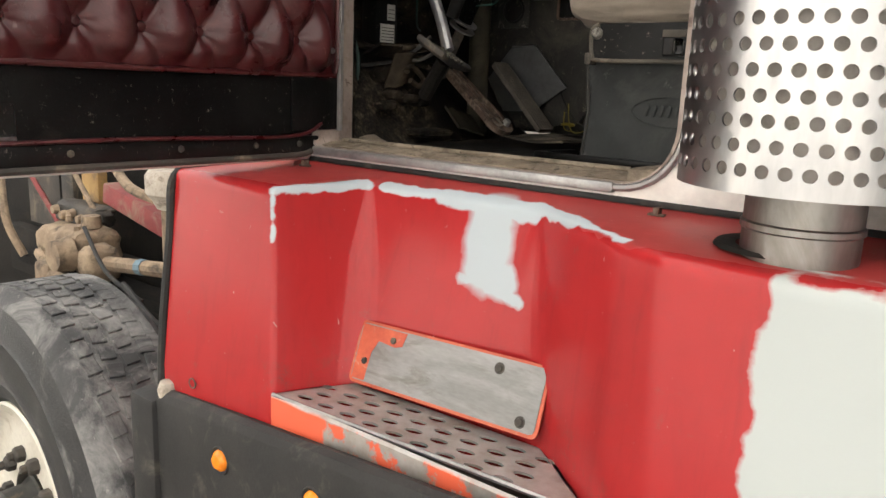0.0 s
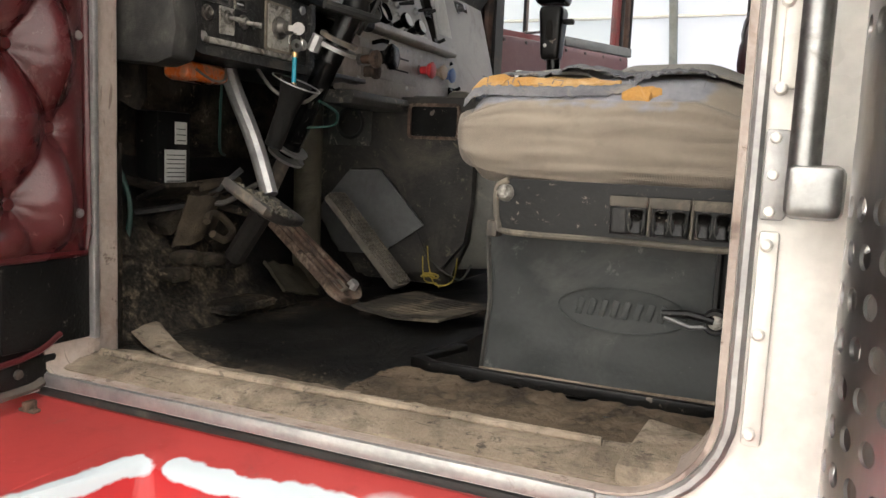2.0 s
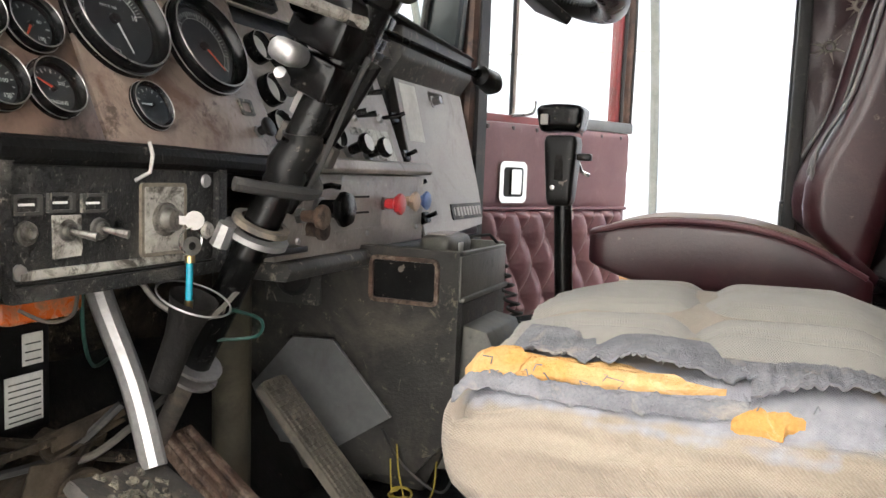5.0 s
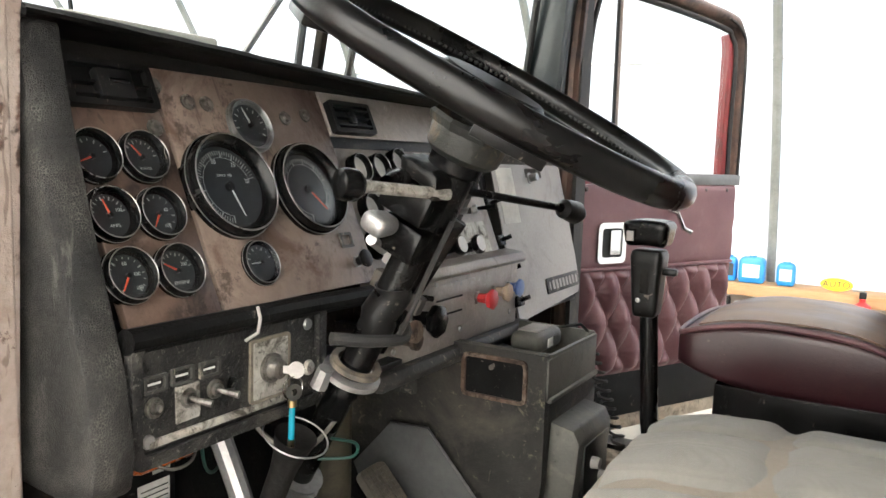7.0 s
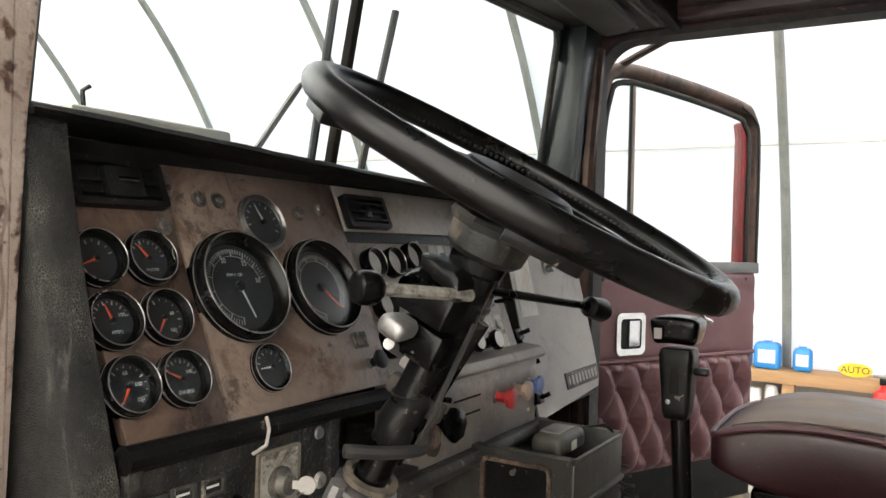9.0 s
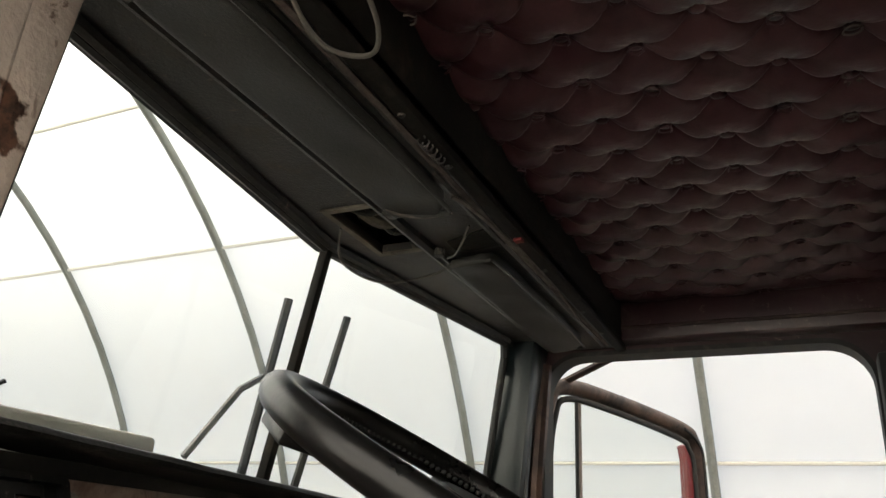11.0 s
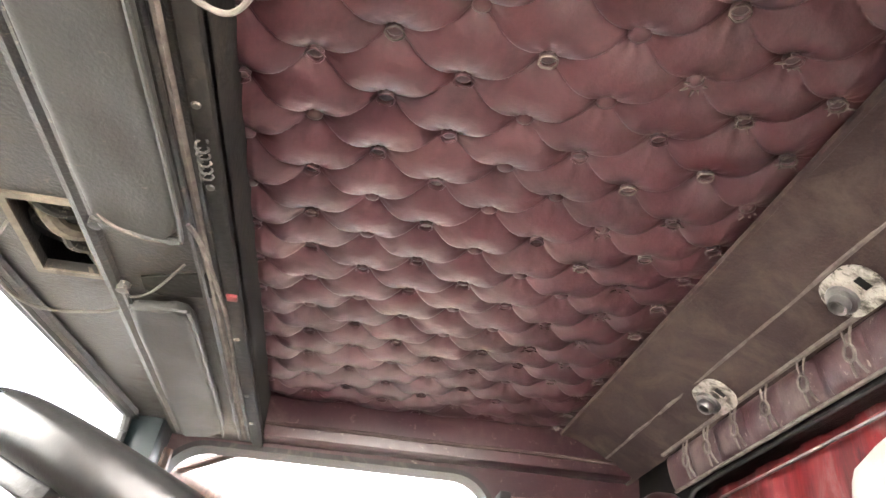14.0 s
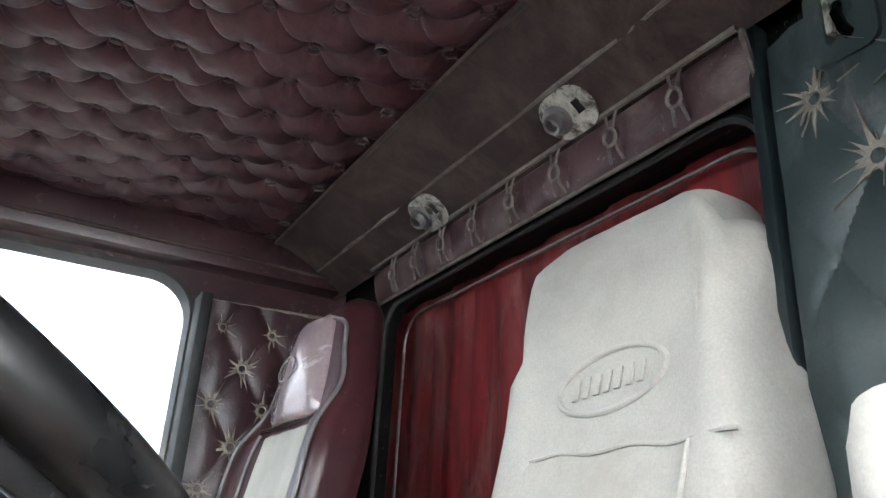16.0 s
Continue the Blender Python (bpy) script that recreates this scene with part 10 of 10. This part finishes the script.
# near-black bar on the grip stands for the shade in its slot
part("grip_slot", box(0.038, 0.050, 0.8735, 0.8760, 1.725, 1.766, 0.002), "bay_black", gl)
part("grip_screw", put(lathe([(0, 0.003), (0.003, 0.0025), (0.004, 0)], 10), frame_at((0.036, 0.8775, 1.715), (1, 0, 0), (0, 0, 1))), "steel", gl)
part("range_button", box(0.02, 0.03, 0.858, 0.862, 1.798, 1.812, 0.001), "grey_plastic", gl)
part("lever_boot", lathe([(0.09, 0), (0.08, 0.015), (0.06, 0.03), (0.05, 0.06), (0.03, 0.08), (0.016, 0.11)], 24, Matrix.Translation((0.075, 0.965, 1.236))), "black_rubber", gl)

# ---- floor mat in front of the seat ----
fm = thing("rubber_foot_mat", (-0.09, 0.69, 1.245), "dusty ribbed rubber heel pad on the floor", "foot mat")
fmm = Matrix.Translation((-0.066, 0.640, 1.2455)) @ Matrix.Rotation(radians(-11), 4, "Z")
part("mat_sheet", put(sheet(lambda u, v: (-0.088 + 0.176 * u, -0.094 + 0.188 * v, 0.004 + 0.004 * noise.noise((u * 3, v * 3, 6)) + 0.006 * (2 * u - 1) ** 4), 24, 24, 0.004), fmm), "heel_rubber", fm)
for k in range(11):
    part("mat_rib", put(tube([(-0.076 + 0.019 * i, -0.078 + 0.0156 * k + 0.002 * noise.noise((i, k, 2)), 0.0075 + 0.004 * noise.noise(((-0.076 + 0.019 * i + 0.088) / 0.176 * 3, (0.016 + 0.0156 * k) / 0.188 * 3, 6))) for i in range(9)], 0.0022, 5), fmm), "heel_rubber", fm)
debris_bm = []
rnd = random.Random(3)
for k in range(90):
    x, y = rnd.uniform(-0.27, 0.45), 0.205 + abs(rnd.gauss(0, 0.09))
    if y > 0.33 and x > 0.05:
        continue
    s = rnd.uniform(0.0006, 0.0018)
    b = bmesh.new()
    bmesh.ops.create_icosphere(b, subdivisions=1, radius=s)
    debris_bm.append(put(b, Matrix.Translation((x, y, FLOOR + 0.012)) @ Matrix.Diagonal((1, 1, 0.6, 1))))
solid("floor_grit", join(*debris_bm), "floor_dirt", "loose grit and crumbs on the floor mat", "grit", kind="stuff")

# ---- passenger door, swung open ----
FD = frame_at((-0.335, 1.545, 0), (0.46, 0.888, 0), (0, 0, 1))       # local x: away from the hinge, y: up, z: towards the cab
fdoor = thing("passenger_door", (-0.3, 1.56, 1.22), "open passenger door with faded burgundy panel, tufted lower pad and framed window", "door")
FW = 0.615


def fd(x, z, out=0.0):
    return FD @ Vector((x, z, out))


def fd_pad(u, v):
    x, z = 0.03 + (FW - 0.05) * u, 1.378 + 0.268 * v
    e = min(1, 14 * min(u, 1 - u, v, 1 - v))
    return fd(x, z, 0.006 + (0.034 * quilt(x, z, 0.0845, 0.078, 0.0945, 1.587, 0.55, 0.0, 0.02) + 0.0025 * pleats(x, z, 0.0845, 0.078, 0.0945, 1.587)) * e)


part("door_core", put(box(0, FW, 1.225, 1.875, -0.045, 0.0, 0.006), FD), "red_edge", fdoor, "red painted door shell")
part("tufted_pad", sheet(fd_pad, 150, 74, 0.004), "burgundy_faded", fdoor, "faded burgundy tufted pad", 70)
for x, z in tufts(0.04, FW - 0.03, 1.40, 1.64, 0.0845, 0.078, 0.0945, 1.587):
    part("tuft_button", put(lathe([(0, 0.007), (0.006, 0.006), (0.009, 0.003), (0.0095, -0.003)], 12), FD @ Matrix.Translation((x, z, 0.010))), "burgundy_faded", fdoor)
part("upper_panel", put(soft((FW / 2 + 0.005, 1.752, 0.008), (FW - 0.045, 0.206, 0.022), 0.009, 12, lambda q, p: p + Vector((0, 0, 0.003 * noise.noise((q.x * 6, q.y * 3, 0))))), FD), "burgundy_faded", fdoor, "faded smooth vinyl panel")
part("panel_welt", tube([fd(0.03, 1.648, 0.018), fd(FW - 0.02, 1.648, 0.018)], 0.005, 6), "burgundy_faded", fdoor)
for k in range(7):
    part("panel_stud", put(lathe([(0, 0.006), (0.005, 0.004), (0.0065, 0)], 10), FD @ Matrix.Translation((0.045 + 0.085 * k, 1.842, 0.016))), "burgundy_dark", fdoor)
part("lower_kick", put(box(0.01, FW - 0.01, 1.262, 1.376, 0.0, 0.010, 0.003), FD), "black_vinyl", fdoor, "black kick strip")
part("sill_strip", put(box(0.0, FW, 1.225, 1.262, 0.0, 0.008, 0.003), FD), "gritty", fdoor)
hp = part("handle_plate", put(plate(round_rect(0.085, 0.178, 1.662, 1.762, 0.014, 3), [round_rect(0.098, 0.165, 1.677, 1.748, 0.008, 2)], 0.006), FD @ Matrix.Translation((0.0, 0, 0.020))), "chrome", fdoor, "chrome door handle surround")
part("handle_well", put(box(0.097, 0.166, 1.676, 1.749, 0.0195, 0.0215, 0), FD), "black_plastic", hp)
part("handle_paddle", put(soft((0.142, 1.713, 0.024), (0.036, 0.062, 0.008), 0.0035, 4), FD), "chrome", hp, "chrome pull paddle")
part("window_crank", tube([fd(0.33, 1.79, 0.02), fd(0.335, 1.785, 0.045), fd(0.36, 1.745, 0.045), fd(0.375, 1.735, 0.06)], 0.006, 8), "chrome", fdoor, "chrome window crank")
part("sill_rail", put(box(0.30, FW, 1.856, 1.885, 0.0, 0.014, 0.003), FD), "galv", fdoor, "grey metal window rail")
wf = part("window_frame", tube(smooth_path([fd(0.012, 1.86, -0.01), fd(0.024, 2.12, -0.01), fd(0.045, 2.275, -0.01), fd(0.10, 2.335, -0.01), fd(0.30, 2.328, -0.01), fd(FW - 0.08, 2.300, -0.01), fd(FW - 0.03, 2.275, -0.01), fd(FW - 0.012, 2.21, -0.01), fd(FW - 0.015, 2.0, -0.01), fd(FW - 0.012, 1.86, -0.01)], 5), 0.019, 16), "copper", fdoor, "bare brown window frame tube")
part("inner_channel", put(prism([(FW - 0.062, 1.875), (FW - 0.062, 2.22), (FW - 0.070, 2.255), (FW - 0.055, 2.262), (FW - 0.036, 2.22), (FW - 0.034, 1.875)], -0.030, -0.006, 0.002, "xy"), FD), "red_edge", fdoor, "red painted inner channel")
part("frame_seal", tube(smooth_path([fd(0.040, 1.87, -0.006), fd(0.050, 2.12, -0.006), fd(0.068, 2.255, -0.006), fd(0.112, 2.308, -0.006), fd(0.30, 2.300, -0.006), fd(FW - 0.09, 2.272, -0.006), fd(FW - 0.055, 2.252, -0.006), fd(FW - 0.034, 2.20, -0.006), fd(FW - 0.036, 2.0, -0.006), fd(FW - 0.034, 1.87, -0.006)], 5), 0.0075, 10), "black_rubber", fdoor, "black rubber glazing channel")
part("frame_bead", tube(smooth_path([fd(FW - 0.010, 1.87, 0.010), fd(FW - 0.010, 2.20, 0.010), fd(FW - 0.032, 2.268, 0.010), fd(FW - 0.085, 2.296, 0.010)], 5), 0.004, 8), "black_rubber", fdoor)
part("vent_post", tube([fd(0.153, 1.86, -0.008), fd(0.150, 2.315, -0.008)], 0.006, 8), "jamb", fdoor, "slim pale vent window post")
part("vent_seal", tube([fd(0.143, 1.86, -0.006), fd(0.140, 2.315, -0.006)], 0.0045, 8), "black_rubber", fdoor, "black vent window seal")
part("vent_latch", tube(smooth_path([fd(0.13, 1.872, 0.01), fd(0.165, 1.876, 0.02), fd(0.185, 1.885, 0.03), fd(0.19, 1.91, 0.03)], 4), 0.0045, 6), "chrome", fdoor, "chrome vent latch")
gbm = bmesh.new()
gbm.faces.new([gbm.verts.new(fd(*p)) for p in ((0.04, 1.87, -0.012), (FW - 0.04, 1.87, -0.012), (FW - 0.05, 2.27, -0.012), (0.08, 2.32, -0.012))])
pane = part("pane", gbm, "glass", wf, "clear window glass")
pane.visible_shadow = False
part("stay_arm", tube([fd(0.10, 2.345, -0.01), (-0.10, 1.60, 2.42), (-0.02, 1.54, 2.44)], 0.009, 8), "copper", fdoor)
latch_far = thing("striker_plate", (0.35, 1.51, 1.62), "black striker plate on the passenger door post", "striker")
part("striker", box(0.336, 0.346, 1.46, 1.52, 1.555, 1.70, 0.003), "black_plastic", latch_far)
part("striker_pin", put(lathe([(0, 0.014), (0.007, 0.013), (0.008, 0)], 10), frame_at((0.338, 1.49, 1.62), (0, -1, 0), (0, 0, 1)) @ Matrix.Rotation(math.pi, 4, "Y")), "steel", latch_far)

# ---- shelf along the far tent wall ----
shelf = thing("wooden_shelf", (0.5, 6.55, 0.9), "raw pine shelf along the tent wall", "shelf")
part("shelf_board", box(-2.6, 3.2, 6.35, 6.68, 0.955, 0.99, 0.004), "wood", shelf)
part("shelf_front", box(-2.6, 3.2, 6.33, 6.35, 0.90, 0.985, 0.003), "wood", shelf)
for x in (-2.3, -0.45, 1.4, 3.0):
    part("shelf_post", box(x - 0.045, x + 0.045, 6.36, 6.45, GROUND, 0.955, 0.004), "wood", shelf)
part("lower_board", box(-2.6, 3.2, 6.4, 6.68, 0.62, 0.65, 0.004), "wood", shelf)
solid("knee_wall", box(-9, 8, 6.70, 6.74, GROUND, 0.93, 0.0), "shop_wall", "pale boarded knee wall of the tent", "wall", kind="structure")


def jug(x, w, h, mt, lab, tag_mt="paper"):
    t = thing("jug", (x, 6.48, 0.99), lab, "jug", "jugs on the shelf")
    part("jug_body", soft((x, 6.48, 0.99 + h * 0.42), (w, w * 0.7, h * 0.84), 0.03, 6, lambda q, p: Vector((p.x * (1 - 0.25 * max(0, q.z - 0.6)), p.y, p.z))), mt, t)
    part("jug_neck", lathe([(0.03, 0), (0.028, h * 0.08)], 14, Matrix.Translation((x, 6.48, 0.99 + h * 0.83))), mt, t)
    part("jug_cap", lathe([(0.034, 0), (0.034, h * 0.08), (0, h * 0.085)], 14, Matrix.Translation((x, 6.48, 0.99 + h * 0.90))), "white_dial", t)
    part("jug_label", box(x - w * 0.32, x + w * 0.32, 6.48 - w * 0.36, 6.48 - w * 0.345, 0.99 + h * 0.2, 0.99 + h * 0.62, 0), tag_mt, t)


jug(-0.62, 0.20, 0.25, "blue_jug", "bright blue plastic jug with a white label")
jug(-0.80, 0.13, 0.24, "blue_jug", "bright blue plastic jug with a black label", "dial")
jug(-0.365, 0.14, 0.22, "blue_jug", "small blue plastic bottle with a pale label")
sign = thing("auto_sign", (-0.04, 6.42, 0.99), "small yellow oval sign with black letters", "sign")
part("sign_board", put(lathe([(0, 0.012), (0.11, 0.012), (0.115, 0.0)], 28), frame_at((0.0, 6.44, 1.045), (1, 0, 0), (0, 0, 1)) @ Matrix.Diagonal((1, 0.45, 1, 1))), "yellow", sign)
part("sign_word", text_mesh("AUTO", 0.070, frame_at((0.0, 6.424, 1.045), (1, 0, 0), (0, 0, 1)), 0.001), "dial", sign)
fx = thing("fire_extinguisher", (0.19, 6.2, 0.7), "red fire extinguisher with a black valve", "fire extinguisher")
part("cylinder", lathe([(0, 0), (0.065, 0.0), (0.07, 0.02), (0.07, 0.26), (0.055, 0.31), (0.022, 0.335), (0.022, 0.36)], 24, Matrix.Translation((0.19, 6.26, 0.62))), "red_shop", fx)
part("valve", box(0.165, 0.215, 6.235, 6.285, 0.98, 1.03, 0.006), "black_plastic", fx)
part("valve_handle", box(0.12, 0.20, 6.245, 6.275, 1.03, 1.05, 0.004), "steel", fx)
part("bracket", box(0.17, 0.21, 6.33, 6.36, 0.6, 0.98, 0.004), "black_plastic", fx)
stand = solid("extinguisher_stand", box(0.09, 0.29, 6.18, 6.34, 0.0, 0.62, 0.006), "shop_wall", "plain pale block under the extinguisher", "stand")
for x, w, h, mt, lab in ((-0.80, 0.07, 0.12, "black_plastic", "small black hand tool"), (-0.70, 0.09, 0.10, "white_dial", "small white plastic tub"), (-0.58, 0.10, 0.12, "white_dial", "white tub with a blue lid"), (-0.44, 0.12, 0.09, "blue_jug", "blue cap on the lower shelf"), (-0.20, 0.08, 0.10, "paper", "small pale plastic bottle")):
    t = thing("tub", (x, 6.42, 0.65), lab, "tub", "tubs on the lower shelf")
    part("tub_body", lathe([(0, 0), (w / 2, 0), (w / 2, h * 1.6), (w * 0.4, h * 1.8), (0, h * 1.82)], 16, Matrix.Translation((x, 6.46, 0.65))), mt, t)
